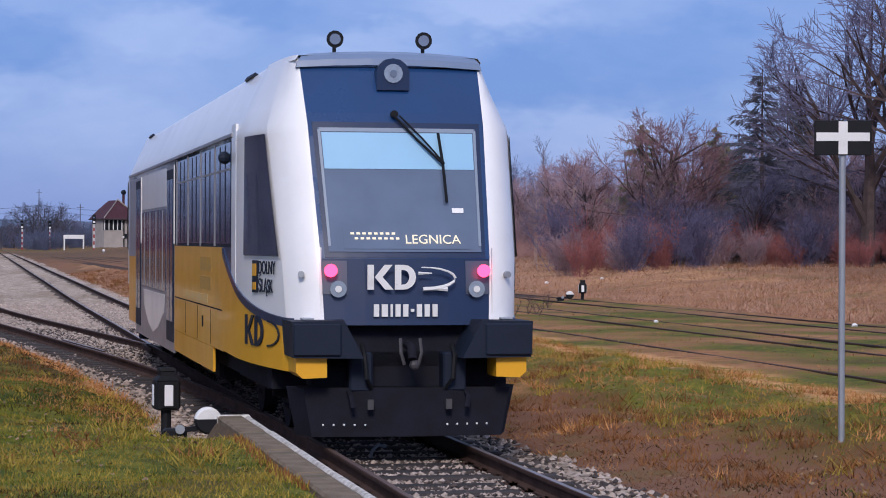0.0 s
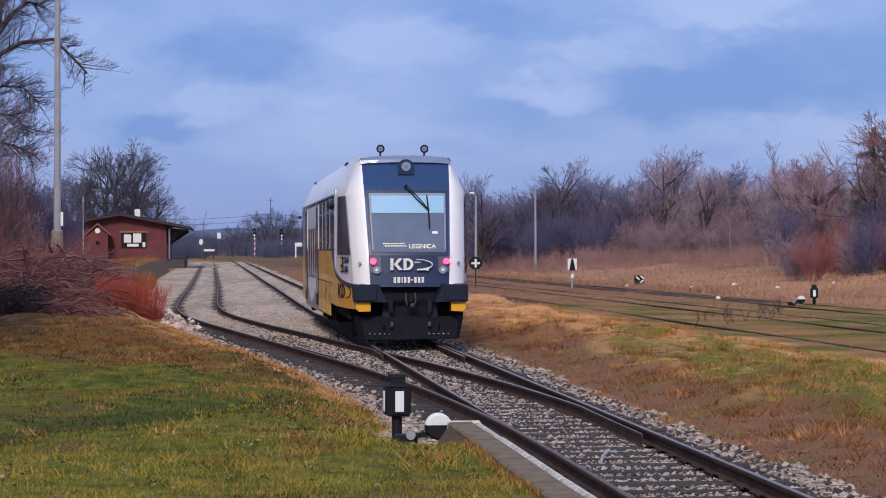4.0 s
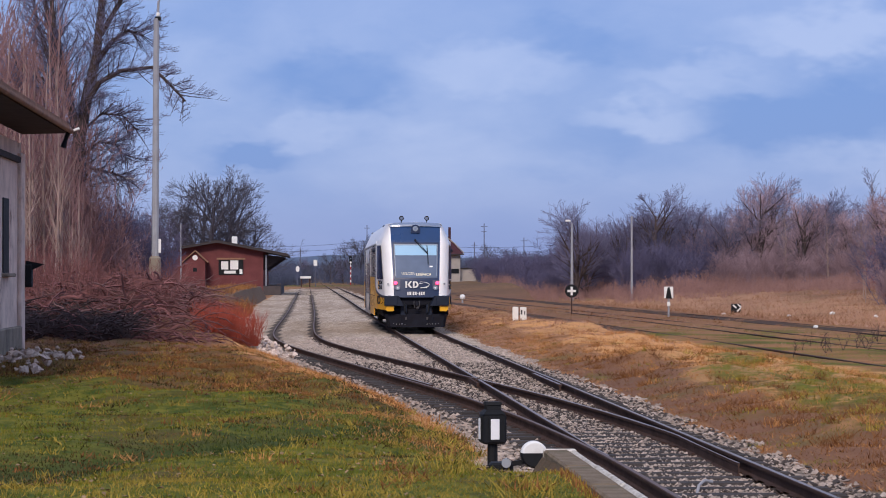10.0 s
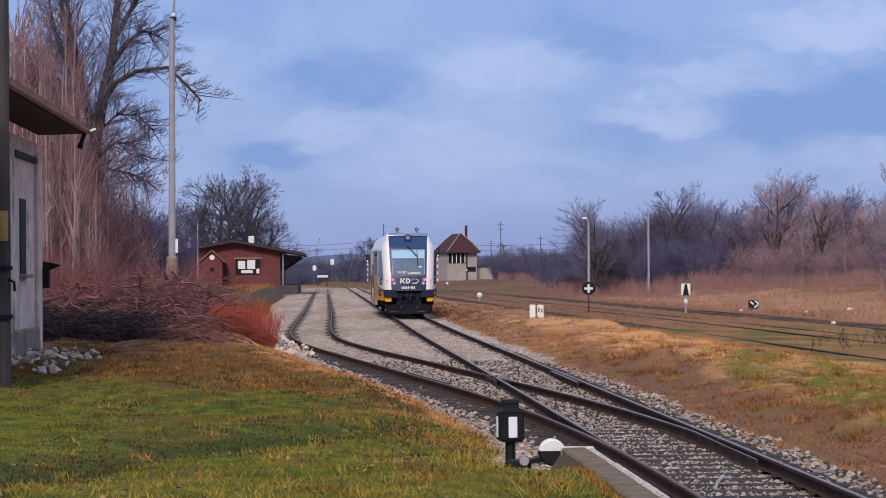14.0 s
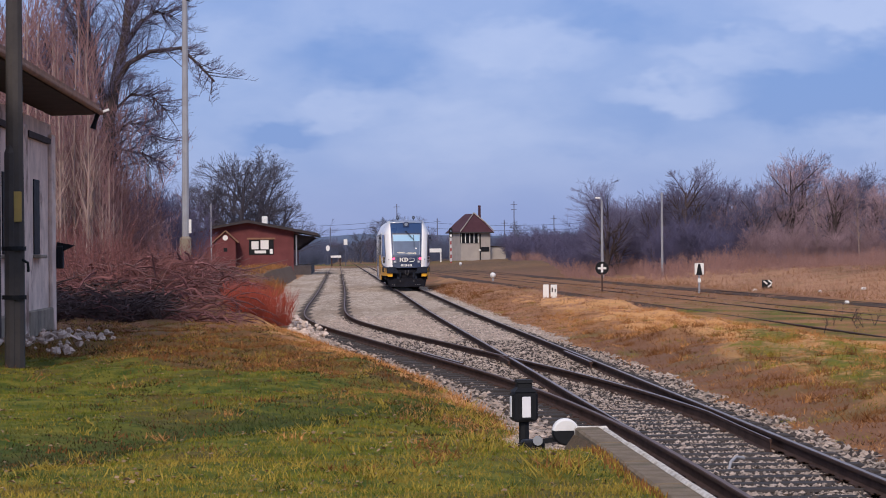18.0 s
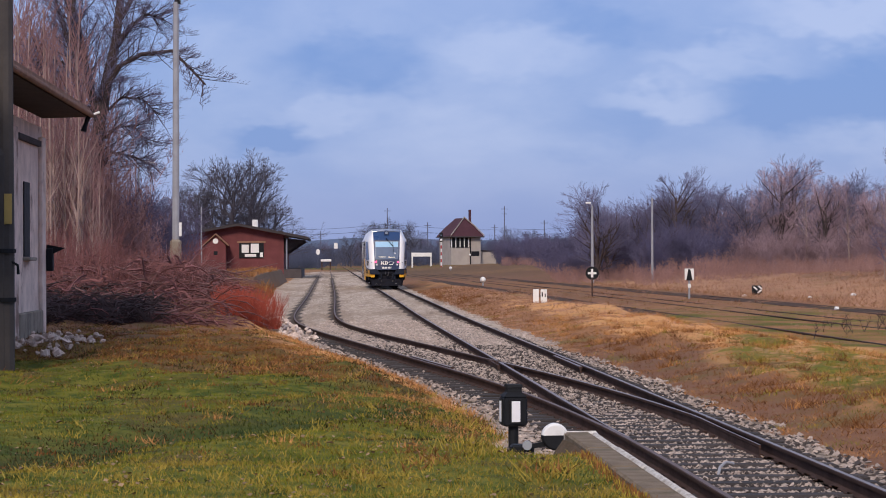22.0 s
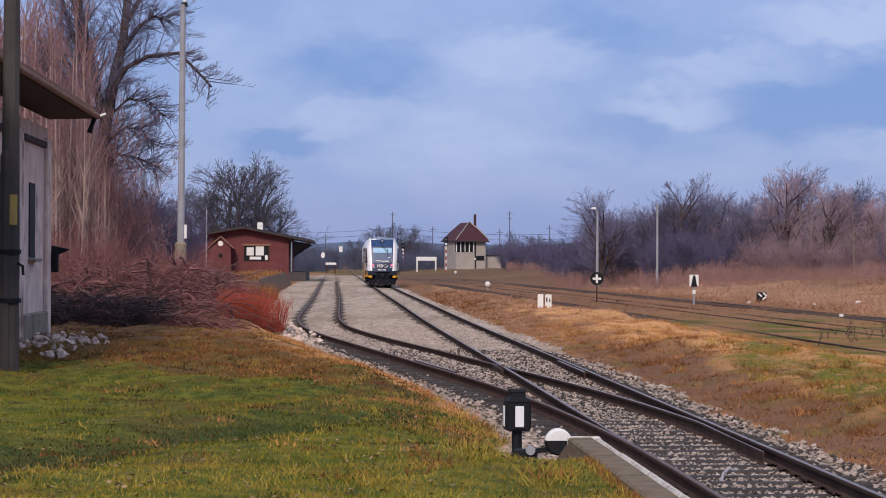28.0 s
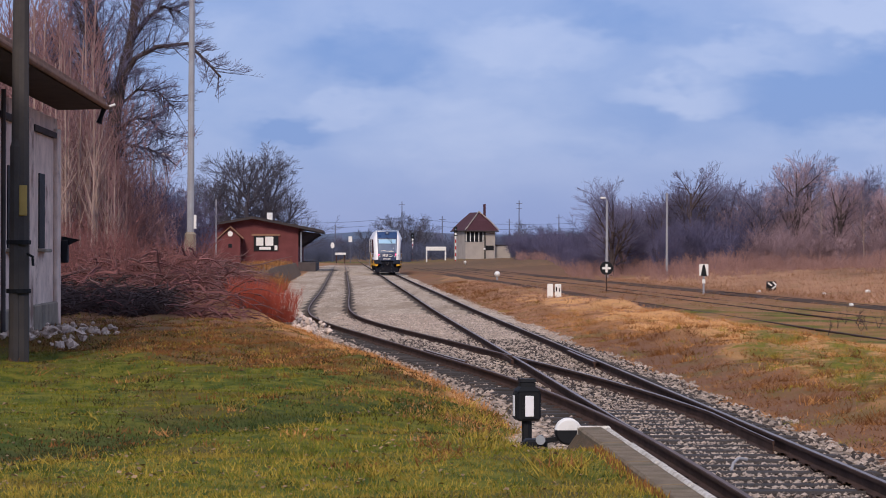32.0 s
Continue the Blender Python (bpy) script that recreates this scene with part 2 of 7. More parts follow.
class Geo:
    """Collects faces for one mesh."""

    def __init__(self):
        self.v, self.f = [], []

    def quad(self, *pts):
        i = len(self.v)
        self.v += [tuple(p) for p in pts]
        self.f.append(tuple(range(i, i + len(pts))))
        return self

    def box(self, c, s, turn=None, taper=1.0):
        i = len(self.v)
        for z in (-1, 1):
            k = taper if z > 0 else 1.0
            for x, y in ((-1, -1), (1, -1), (1, 1), (-1, 1)):
                p = Vector((x * s[0] / 2 * k, y * s[1] / 2 * k, z * s[2] / 2))
                if turn is not None:
                    p = turn @ p
                self.v.append((c[0] + p[0], c[1] + p[1], c[2] + p[2]))
        self.f += [tuple(i + j for j in q) for q in ((3, 2, 1, 0), (4, 5, 6, 7), (0, 1, 5, 4), (1, 2, 6, 5), (2, 3, 7, 6), (3, 0, 4, 7))]
        return self

    def bevel_box(self, c, s, r=0.02):
        """A box with chamfered upright edges and top."""
        x, y, z = s[0] / 2, s[1] / 2, s[2] / 2
        r = min(r, x * 0.9, y * 0.9, z * 0.9)
        ring = [(-x + r, -y), (x - r, -y), (x, -y + r), (x, y - r), (x - r, y), (-x + r, y), (-x, y - r), (-x, -y + r)]
        k = ((x - r) / x, (y - r) / y)
        self.loft([[(c[0] + a, c[1] + b, c[2] + h) for a, b in rr] for h, rr in (
            (-z, [(a * k[0], b * k[1]) for a, b in ring]), (-z + r, ring), (z - r, ring), (z, [(a * k[0], b * k[1]) for a, b in ring]))])
        return self

    def loft(self, rings, cap=True, closed=True):
        i, n = len(self.v), len(rings[0])
        for r in rings:
            self.v += [tuple(p) for p in r]
        for k in range(len(rings) - 1):
            a, b = i + k * n, i + (k + 1) * n
            for j in range(n if closed else n - 1):
                q = (j + 1) % n
                self.f.append((a + j, a + q, b + q, b + j))
        if cap:
            self.f.append(tuple(i + j for j in reversed(range(n))))
            self.f.append(tuple(i + (len(rings) - 1) * n + j for j in range(n)))
        return self

    def tube(self, pts, radii, n=6, cap=True):
        """A round bar along a line of points."""
        pts = [Vector(p) for p in pts]
        if not isinstance(radii, (list, tuple)):
            radii = [radii] * len(pts)
        rings = []
        for k, p in enumerate(pts):
            d = (pts[min(k + 1, len(pts) - 1)] - pts[max(k - 1, 0)]).normalized()
            u = d.cross(Vector((0.31, 0.17, 0.93)) if abs(d.z) < 0.9 else Vector((1, 0, 0))).normalized()
            w = d.cross(u)
            rings.append([p + radii[k] * (math.cos(a) * u + math.sin(a) * w) for a in (2 * math.pi * j / n for j in range(n))])
        return self.loft(rings, cap)

    def disc(self, c, axis, r, depth, n=16, inner=0.0):
        a = Vector(axis).normalized()
        c = Vector(c)
        return self.tube([c - a * depth / 2, c + a * depth / 2], r, n)

    def prism(self, poly, d):
        """A flat outline (3D points) pulled along d."""
        d = Vector(d)
        return self.loft([poly, [Vector(p) + d for p in poly]])

    def ball(self, c, r, n=10, m=6, squash=1.0):
        rings = []
        for k in range(m + 1):
            t = math.pi * k / m
            rr = max(r * math.sin(t), 1e-4)
            rings.append([(c[0] + rr * math.cos(a), c[1] + rr * math.sin(a), c[2] - r * squash * math.cos(t)) for a in (2 * math.pi * j / n for j in range(n))])
        return self.loft(rings)

    def rock(self, c, s, rng):
        """A small broken stone."""
        i = len(self.v)
        for p in ((1, 0, 0), (-1, 0, 0), (0, 1, 0), (0, -1, 0), (0, 0, 1), (0, 0, -1)):
            self.v.append(tuple(c[k] + s * (p[k] * rng.uniform(0.6, 1.2) + rng.uniform(-0.3, 0.3)) * (0.7 if k == 2 else 1) for k in range(3)))
        self.f += [tuple(i + j for j in q) for q in ((0, 2, 4), (2, 1, 4), (1, 3, 4), (3, 0, 4), (2, 0, 5), (1, 2, 5), (3, 1, 5), (0, 3, 5))]
        return self

    def mesh(self, name, material, smooth=False):
        me = bpy.data.meshes.new(name)
        me.from_pydata(self.v, [], self.f)
        if smooth:
            me.polygons.foreach_set("use_smooth", [True] * len(me.polygons))
        me.materials.append(material)
        me.update()
        return me


def part(name, geo, material, parent=None, label="", smooth=False):
    """One mesh object, under a thing or a part."""
    me = geo if isinstance(geo, bpy.types.Mesh) else geo.mesh(name, material, smooth)
    ob = new(name, me)
    ob.parent = parent
    return tagged(ob, label)


def thing(name, label, category, m=None, group="", kind=""):
    ob = new(name)
    ob.empty_display_size = 0.2
    if m is not None:
        ob.matrix_world = m
    return tagged(ob, label, category, group, kind)


# ---- the plan ----
SLOPE = 0.0453
TURN = math.degrees(math.atan(SLOPE))


def bend(y):
    """A slight set of the main line to the left, beyond the turnout."""
    return 0.09 * math.exp(-((y - 150) / 42) ** 2)


def main_x(y):
    return 4.23 - SLOPE * y - 0.15 * math.exp(-((y - 85) / 32) ** 2) - bend(y)


LEAVE = [(12, 0.0), (27, 0.0), (34, 0.25), (40, 0.68), (45, 1.17), (48, 1.5), (54, 2.13), (60, 2.78), (68, 3.62), (76, 4.25), (84, 4.53), (94, 4.6), (110, 4.6)]


def leave(y):
    """How far the siding has left the main line, to its left."""
    if y <= LEAVE[0][0]:
        return 0.0
    for k in range(len(LEAVE) - 1):
        (a, p), (b, q) = LEAVE[k], LEAVE[k + 1]
        if y <= b:
            m0 = (q - LEAVE[max(k - 1, 0)][1]) / max(b - LEAVE[max(k - 1, 0)][0], 1e-6)
            m1 = (LEAVE[min(k + 2, len(LEAVE) - 1)][1] - p) / (LEAVE[min(k + 2, len(LEAVE) - 1)][0] - a)
            t, h = (y - a) / (b - a), b - a
            return ((2 * t**3 - 3 * t**2 + 1) * p + (t**3 - 2 * t**2 + t) * h * m0 + (3 * t**2 - 2 * t**3) * q + (t**3 - t**2) * h * m1)
    return LEAVE[-1][1]


def side_x(y):
    return main_x(y) + bend(y) - leave(y)


def yard_a(y):
    return 14.2 - 0.0625 * y - 0.72


def yard_b(y):
    return 19.3 - 0.0695 * y - 0.75


def yard_c(y):
    return 23.9 - 0.0725 * y - 0.75


def step(a, b, x):
    t = min(max((x - a) / (b - a), 0), 1)
    return t * t * (3 - 2 * t)


def lump(x, y, s, seed=0.0):
    return noise.noise((x / s + seed, y / s - seed, seed))


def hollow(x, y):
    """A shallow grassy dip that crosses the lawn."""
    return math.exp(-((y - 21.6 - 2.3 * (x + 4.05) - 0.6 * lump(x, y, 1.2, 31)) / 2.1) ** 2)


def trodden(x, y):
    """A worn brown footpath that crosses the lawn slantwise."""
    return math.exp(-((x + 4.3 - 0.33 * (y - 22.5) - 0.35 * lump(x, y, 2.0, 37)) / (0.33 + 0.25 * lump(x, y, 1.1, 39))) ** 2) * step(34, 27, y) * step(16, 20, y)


def tone(x, y):
    """Where the growth is rusty brown, bright straw, or dark green."""
    right, left = x - main_x(y), side_x(y) - x
    if right > 0:
        w = lump(x, y, 2.2, 21)
        rust = step(1.5, 2.1, right) * step(5.0, 3.0, right + 1.4 * w) * step(75, 50, y)
        straw = step(2.6, 4.2, right + 1.6 * lump(x, y * 0.5, 1.2, 22)) * step(22, 36, y + 8 * w) * 0.9
        yc = x - yard_c(y)
        byway = step(82, 112, y + 8 * w) * step(0.215, 0.165, x / y)
        straw = max(straw * step(0.5, -0.6, x - yard_a(y)), (0.45 + 0.5 * step(80, 130, y) - 0.7 * byway) * step(-8, -4, yc) * (0.7 + 0.5 * lump(x, y, 3, 24)))
        rust = max(rust, step(30, 23, y + 4 * w) * step(5.5, 3.5, right + w))
        rust = max(rust, 0.75 * step(5, 18, yc + 5 * w + 4 * lump(x, y * 0.4, 2.5, 29)))
        rust = max(rust, 0.6 * byway * step(6, 2, yc))
        off = step(160, 250, y + 20 * lump(x, y, 20, 3))
        return max(rust, off), straw * (1 - off), step(1.5, 6, yc + 2 * w) * (1 - off) * step(80, 130, y)
    edge = 30 + 13 * min(max(-x / max(y, 1) / 0.18, 0), 1)
    litter = step(edge - 2, edge + 3, y + 3.5 * lump(x, y, 3, 23)) * (0.75 + 0.35 * lump(x, y, 1.2, 25))
    strip = step(4.2, 2.2, left + 0.7 * lump(x, y, 1.5, 26)) * step(25, 31, y) * step(1.6, 2.0, left)
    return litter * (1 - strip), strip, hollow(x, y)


def lay(x, y):
    """Height of the ground and its cover (green, dry, gravel)."""
    left = side_x(y) - x      # metres left of the siding's centre
    right = x - main_x(y)     # metres right of the main line's centre
    green = dry = gravel = 0.0
    fill = step(56, 70, y)                     # gravel lies up to the rails farther off
    bed = -0.19 + 0.05 * fill
    if left > -0.2 and right < 0:
        wide = 1.75 + 0.2 * lump(x, y, 3) + 0.3 * lump(x, y * 0.6, 0.9, 17) + 0.40 * step(23.4, 24.2, y) * step(31, 27.5, y) + 1.3 * step(76, 96, y)
        rise = step(wide - 0.3, wide + 1.9, left)
        far = step(70, 95, y)
        rough = step(29, 37, y)
        z = bed + (0.47 + 0.10 * lump(x, y, 5, 3) + (0.055 + 0.085 * rough) * lump(x, y, 0.9, 5) + (0.04 + 0.13 * rough) * lump(x, y, 2.2, 15)
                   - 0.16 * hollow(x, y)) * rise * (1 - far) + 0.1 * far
        gravel = 1 - step(wide - 0.1, wide + 0.5, left)
        if y < 24.6:                            # level with the platform slabs
            near = step(3.4, 2.4, left)
            k = step(24.4 - 1.2 * near, 23.6 - 2.1 * near, y)
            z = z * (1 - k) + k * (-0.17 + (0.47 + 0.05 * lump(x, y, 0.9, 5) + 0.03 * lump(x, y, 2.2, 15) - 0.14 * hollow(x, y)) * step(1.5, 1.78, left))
            gravel *= 1 - k * step(1.6, 1.7, left)
        heap = step(62, 72, y) * (1 - step(88, 110, y)) * step(0.0, 2.2, -0.066 * y - x) * (1 - step(18, 26, left))
        z += heap * (0.55 + 0.25 * lump(x, y, 2.5, 8))
        reach = 0.15 + 1.3 * step(28, 48, y)
        strip = step(wide - 0.1, wide + 0.4, left) * (1 - step(wide + 0.8 * reach, wide + 1.7 * reach + 0.2, left)) * step(25, 31, y)
        dry = max(strip, step(48, 62, y), 0.75 * step(36, 52, y + 3 * lump(x, y, 4)) * step(0.1, 0.4, lump(x, y, 3, 9) + 0.3))
        green = (1 - strip) * (1 - step(44, 60, y + 6 * lump(x, y, 4, 2)))
    elif right > 0:
        wide = 1.5 + 0.2 * lump(x, y, 3, 7) + 0.35 * lump(x, y * 0.6, 0.9, 19)
        gravel = 1 - step(wide - 0.1, wide + 0.5, right)
        bank = step(wide, wide + 2.5, right)
        z = bed + (0.28 + 0.28 * lump(x, y, 4.5, 1) + 0.20 * lump(x, y, 1.7, 5) + 0.09 * lump(x, y, 0.75, 6)) * bank
        ya = x - yard_a(y)
        yard = step(-2.4, -0.9, ya)
        z = z * (1 - yard) + (-0.035 + 0.045 * lump(x, y * 0.2, 2.2) + 0.02 * lump(x, y, 0.9, 3)) * yard
        yc = x - yard_c(y)
        z += (0.85 + 0.35 * lump(x, y, 14, 4) + 0.25 * lump(x, y, 4, 14)) * step(1.6, 16, yc) + 0.9 * step(16, 60, yc)
        dry = 1.0
        green = 0.62 * step(58, 34, y + 12 * lump(x, y * 0.4, 1.6, 2) - 1.6 * right) * step(wide + 0.6, wide + 2.5, right) * (1 - yard)
        green = max(green, 0.62 * yard * (1 - step(1.0, 2.2, yc)) * step(150, 70, y) * (0.8 + 0.6 * lump(x, y, 2.5, 6)))
        dry = dry * (1 - 0.5 * step(190, 280, y)) * (1 - 0.15 * yard * (1 - step(1.2, 2.4, yc)))
    else:
        z, gravel = bed, 1.0
    if y > 250:
        k = step(250, 500, y)
        gravel *= 1 - k
        dry = max(dry, k) * (1 - 0.55 * k)
        green = max(green, 0.55 * k * (0.7 + 0.8 * lump(x, y, 60)))
    return z, (green, dry, gravel)


def oil_and_shade(x, y):
    """Dark oily ballast between the rails of the turnout, with shade painted in beside it."""
    k = max(step(0.85, 0.62, abs(x - main_x(y))), step(0.85, 0.62, abs(x - side_x(y))))
    near = min(abs(x - c - s) for c in (main_x(y), side_x(y)) for s in (-0.7535, 0.7535))
    # the rails' shadow, painted as a dark strip along each rail
    stain = step(0.30, 0.14, near) * step(48, 60, y) * step(420, 300, y)
    # shaded gaps between the shoulder stones, put into the ground colour
    shoulder = 0.5 * step(80, 52, y) * step(2.4, 1.5, min(abs(x - main_x(y)), abs(x - side_x(y))))
    # dark bands over two of the yard tracks
    yard = 0.85 * max(step(1.0, 0.5, abs(x - f(y))) for f in (yard_a, yard_c)) * step(78, 95, y) * step(260, 200, y)
    return max(yard, shoulder, k * (0.25 * step(88, 70, y) + 0.75 * step(62, 40, y)) * (0.2 + 0.8 * step(23.5, 30, y)), stain)


def build_ground():
    def spread(stops):
        out = []
        for a, b, s in stops:
            out += list(np.arange(a, b, s))
        return out
    ys = spread([(-60, 12, 6), (12, 48, 0.3), (48, 72, 0.5), (72, 110, 1.0), (110, 260, 4), (260, 700, 20), (700, 4801, 200)])
    xs = spread([(-4000, -400, 300), (-400, -60, 20), (-60, -16, 2), (-16, 9, 0.25), (9, 15, 0.5), (15, 40, 1.0), (40, 120, 5), (120, 400, 20), (400, 4001, 300)])
    v, f, cov, tones = [], [], [], []
    for y in ys:
        for x in xs:
            z, c = lay(x, y)
            v.append((x, y, z))
            cov.append((*c, oil_and_shade(x, y)))
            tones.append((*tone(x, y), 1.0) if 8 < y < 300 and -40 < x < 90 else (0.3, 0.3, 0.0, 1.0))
    n = len(xs)
    for j in range(len(ys) - 1):
        for i in range(n - 1):
            a = j * n + i
            f.append((a, a + 1, a + n + 1, a + n))
    me = bpy.data.meshes.new("ground")
    me.from_pydata(v, [], f)
    at = me.color_attributes.new("cover", "FLOAT_COLOR", "POINT")
    at.data.foreach_set("color", [k for c in cov for k in c])
    at = me.color_attributes.new("tone", "FLOAT_COLOR", "POINT")
    at.data.foreach_set("color", [k for c in tones for k in c])
    me.polygons.foreach_set("use_smooth", [True] * len(me.polygons))
    me.materials.append(ground_surface())
    tagged(new("ground", me), "winter turf, dry brown grass and grey gravel beside railway tracks", "ground", kind="structure")


build_ground()


# ---- tracks ----
HALF = 0.7535
RAIL_SHAPE = [(-0.07, -0.160), (0.07, -0.160), (0.07, -0.148), (0.012, -0.125), (0.012, -0.045), (0.036, -0.034), (0.036, -0.006), (0.026, 0.0), (-0.026, 0.0),
              (-0.036, -0.006), (-0.036, -0.034), (-0.012, -0.045), (-0.012, -0.125), (-0.07, -0.148)]


def rail(name, parent, fx, ys, dz=0.0, side=RAIL, top=RAILTOP, width=None):
    g = Geo()
    rings = []
    for y in ys:
        w = width(y) if width else 1.0
        rings.append([(fx(y) + a * w, y, b + dz) for a, b in RAIL_SHAPE])
    g.loft(rings)
    me = g.mesh(name, side)
    me.materials.append(top)
    n = len(RAIL_SHAPE)
    for k in range(len(ys) - 1):
        for j in (7,):
            me.polygons[k * n + j].material_index = 1
    return part(name, me, None, parent)


def along(a, b, fine=0.75):
    out, y = [], a
    while y < b:
        out.append(y)
        y += fine if y < 110 else 10 if y < 240 else 40
    return out + [b]


SIDETOP = surface("dull_rail_top", (0.14, 0.095, 0.08), 0.6, 0.2, 0.3, 2, 40, 0.05)
track = thing("railway_track", "ballasted railway track with a turnout and steel rails", "railway track", kind="structure")
rail("rail", track, lambda y: main_x(y) + HALF, along(-40, 620))
rail("rail", track, lambda y: side_x(y) - HALF, along(-40, 420), top=SIDETOP)
rail("switch_blade", track, lambda y: max(main_x(y) - HALF, side_x(y) - HALF + 0.035 + 0.04 * step(27, 34, y)), along(27.6, 47.7), -0.002, width=lambda y: 0.35 + 0.65 * step(28, 36, y))
rail("rail", track, lambda y: main_x(y) - HALF, along(48.3, 620), -0.001)
rail("switch_blade", track, lambda y: min(side_x(y) + HALF, main_x(y) + HALF - 0.075 - 0.09 * step(36, 27, y)), along(26.5, 47.6), -0.003, width=lambda y: 0.35 + 0.65 * step(28, 36, y))
rail("rail", track, lambda y: side_x(y) + HALF, along(48.4, 420), -0.003, top=SIDETOP)
frog = Geo()
xf, yf = main_x(48) - HALF, 48.0
frog.box((xf, yf, -0.05), (0.10, 0.8, 0.09))
frog.box((xf - 0.10, yf - 0.5, -0.05), (0.05, 2.4, 0.085), Matrix.Rotation(0.05, 3, "Z"))
frog.box((xf + 0.10, yf - 0.5, -0.05), (0.05, 2.4, 0.085), Matrix.Rotation(0.13, 3, "Z"))
part("crossing_frog", frog, RAIL, track)
for fx in (lambda y: main_x(y) + HALF - 0.125, lambda y: side_x(y) - HALF + 0.125):
    rail("check_rail", track, fx, along(45.4, 50.6), 0.004)
# sleepers, chairs and clips
sl = Geo().bevel_box((0, 0, 0), (1.0, 0.25, 0.15), 0.02).mesh("sleeper", SLEEPER)
rng = random.Random(4)
clips = Geo()
y = 5.2 - 0.66 * 36
while y < 86:
    a = side_x(y) - 1.3 if leave(y) > 0.02 else main_x(y) - 1.3
    spans = [(a, main_x(y) + 1.3)] if leave(y) < 2.55 else [(side_x(y) - 1.3, side_x(y) + 1.25), (main_x(y) - 1.25, main_x(y) + 1.3)]
    for p, q in spans:
        ob = part("sleeper", sl, None, track)
        ob.scale = (q - p + rng.uniform(-0.05, 0.05), rng.uniform(0.9, 1.1), 1)
        ob.location = ((p + q) / 2, y, -0.222 + rng.uniform(-0.008, 0.008) + 0.03 * step(56, 70, y) - 0.035 * step(62, 84, y))
        ob.rotation_euler = (0, 0, math.atan(-SLOPE) * -0.9 + rng.uniform(-0.012, 0.012))
    for x in {round(v, 3) for v in (main_x(y) - HALF, main_x(y) + HALF, side_x(y) - HALF, side_x(y) + HALF)}:
        clips.box((x, y, -0.150), (0.34, 0.16, 0.02))
        for s in (-1, 1):
            clips.box((x + s * 0.105, y, -0.138), (0.05, 0.07, 0.02))
    y += 0.66
tagged(part("rail_fastening", clips, RAIL, track), kind="stuff")
# a bent cable end between the rails
part("heating_cable", Geo().tube([(2.92, 24.6, -0.17), (2.95, 24.68, -0.09), (3.02, 24.78, -0.05), (3.11, 24.85, -0.07)], 0.016, 8), POLE, track, "pale curved cable end")

yard = thing("yard_track", "old rusty yard tracks sunk in turf and dry grass", "railway track", kind="structure")
for fx, sink in ((yard_a, 0.04), (yard_b, 0.0), (yard_c, 0.0)):
    for s in (-1, 1):
        rail("yard_rail", yard, lambda y, fx=fx, s=s: fx(y) + s * HALF, along(-40, 300, 3), -0.006 - (sink if s < 0 else 0), RUSTY, RUSTY)


# ---- ballast stones, real stones near the camera ----
def scatter_stones():
    rng = random.Random(11)
    pale, dark = Geo(), Geo()

    def drop(x, y, z, size):
        if min(abs(x - main_x(y) - HALF), abs(x - main_x(y) + HALF), abs(x - side_x(y) - HALF), abs(x - side_x(y) + HALF)) < 0.10:
            return
        (dark if oil_and_shade(x, y) > 0.4 and rng.random() < 0.42 else pale).rock((x, y, z), size, rng)
    # shoulders
    for k in range(13000):
        y = 12 + 62 * rng.random() ** 1.3
        x = side_x(y) - HALF - rng.random() * 1.3 if rng.random() < 0.45 else main_x(y) + HALF + rng.random() * 1.25
        z, c = lay(x, y)
        if c[2] > 0.3:
            drop(x, y, z + 0.008, rng.uniform(0.018, 0.055))
    # cribs between the sleepers
    y0 = 5.2 + 0.66 * 18
    while y0 < 84:
        n = int(400 * min(1.0, 30 / y0))
        for a, b in ((main_x(y0) - HALF, main_x(y0) + HALF), (side_x(y0) - HALF, main_x(y0) - HALF)):
            for k in range(int(n * max(b - a, 0) / 1.5)):
                y = y0 + 0.33 + (rng.uniform(-0.185, 0.185) if rng.random() < 0.82 else rng.uniform(-0.33, 0.33))
                x = rng.uniform(a, b)
                drop(x, y + 0.0453 * (x - main_x(y0)), -0.188 + rng.uniform(0, 0.034) + 0.03 * step(26, 46, y), rng.uniform(0.018, 0.038) * (1 + 0.5 * step(34, 60, y)))
        y0 += 0.66
    tagged(part("oily_ballast", dark, OILY), "dark oil-stained ballast stones between the rails", "ballast", kind="stuff")
    tagged(part("ballast_stones", pale, STONES), "grey and brown crushed ballast stones along the rails", "ballast", kind="stuff")


scatter_stones()


# ---- the train ----
TW = surface("train_white", (0.90, 0.885, 0.875), 0.35, 0, 0.12, 1.2, 30, 0.02, stain=0.2, stain_color=(0.42, 0.40, 0.40), coat=0.3)
TB = surface("train_navy", (0.014, 0.050, 0.155), 0.3, 0, 0.2, 2, 30, 0.02, coat=0.4)
TN = surface("train_black_navy", (0.010, 0.024, 0.075), 0.35, 0, 0.2, 2, 30, 0.02, coat=0.3)
TD = surface("train_dark", (0.014, 0.020, 0.038), 0.6, 0, 0.3, 3, 30, 0.05, spec=0.2)
TY = surface("train_yellow", (0.80, 0.40, 0.012), 0.4, 0, 0.15, 1.5, 30, 0.02, stain=0.3, stain_color=(0.45, 0.24, 0.03), coat=0.2)
CAPGREY = surface("cab_brow_grey", (0.17, 0.23, 0.36), 0.4, 0, 0.15, 2, 30, 0.02, coat=0.3)
TS = surface("train_silver", (0.33, 0.33, 0.36), 0.4, 0.3, 0.2, 2, 30, 0.03, stain=0.3, stain_color=(0.25, 0.22, 0.2))
TG = glass_surface("train_glass", (0.020, 0.036, 0.090), 0.12, 0.38)
TGL = glass_surface("windscreen_glass", (0.13, 0.17, 0.26), 0.10)
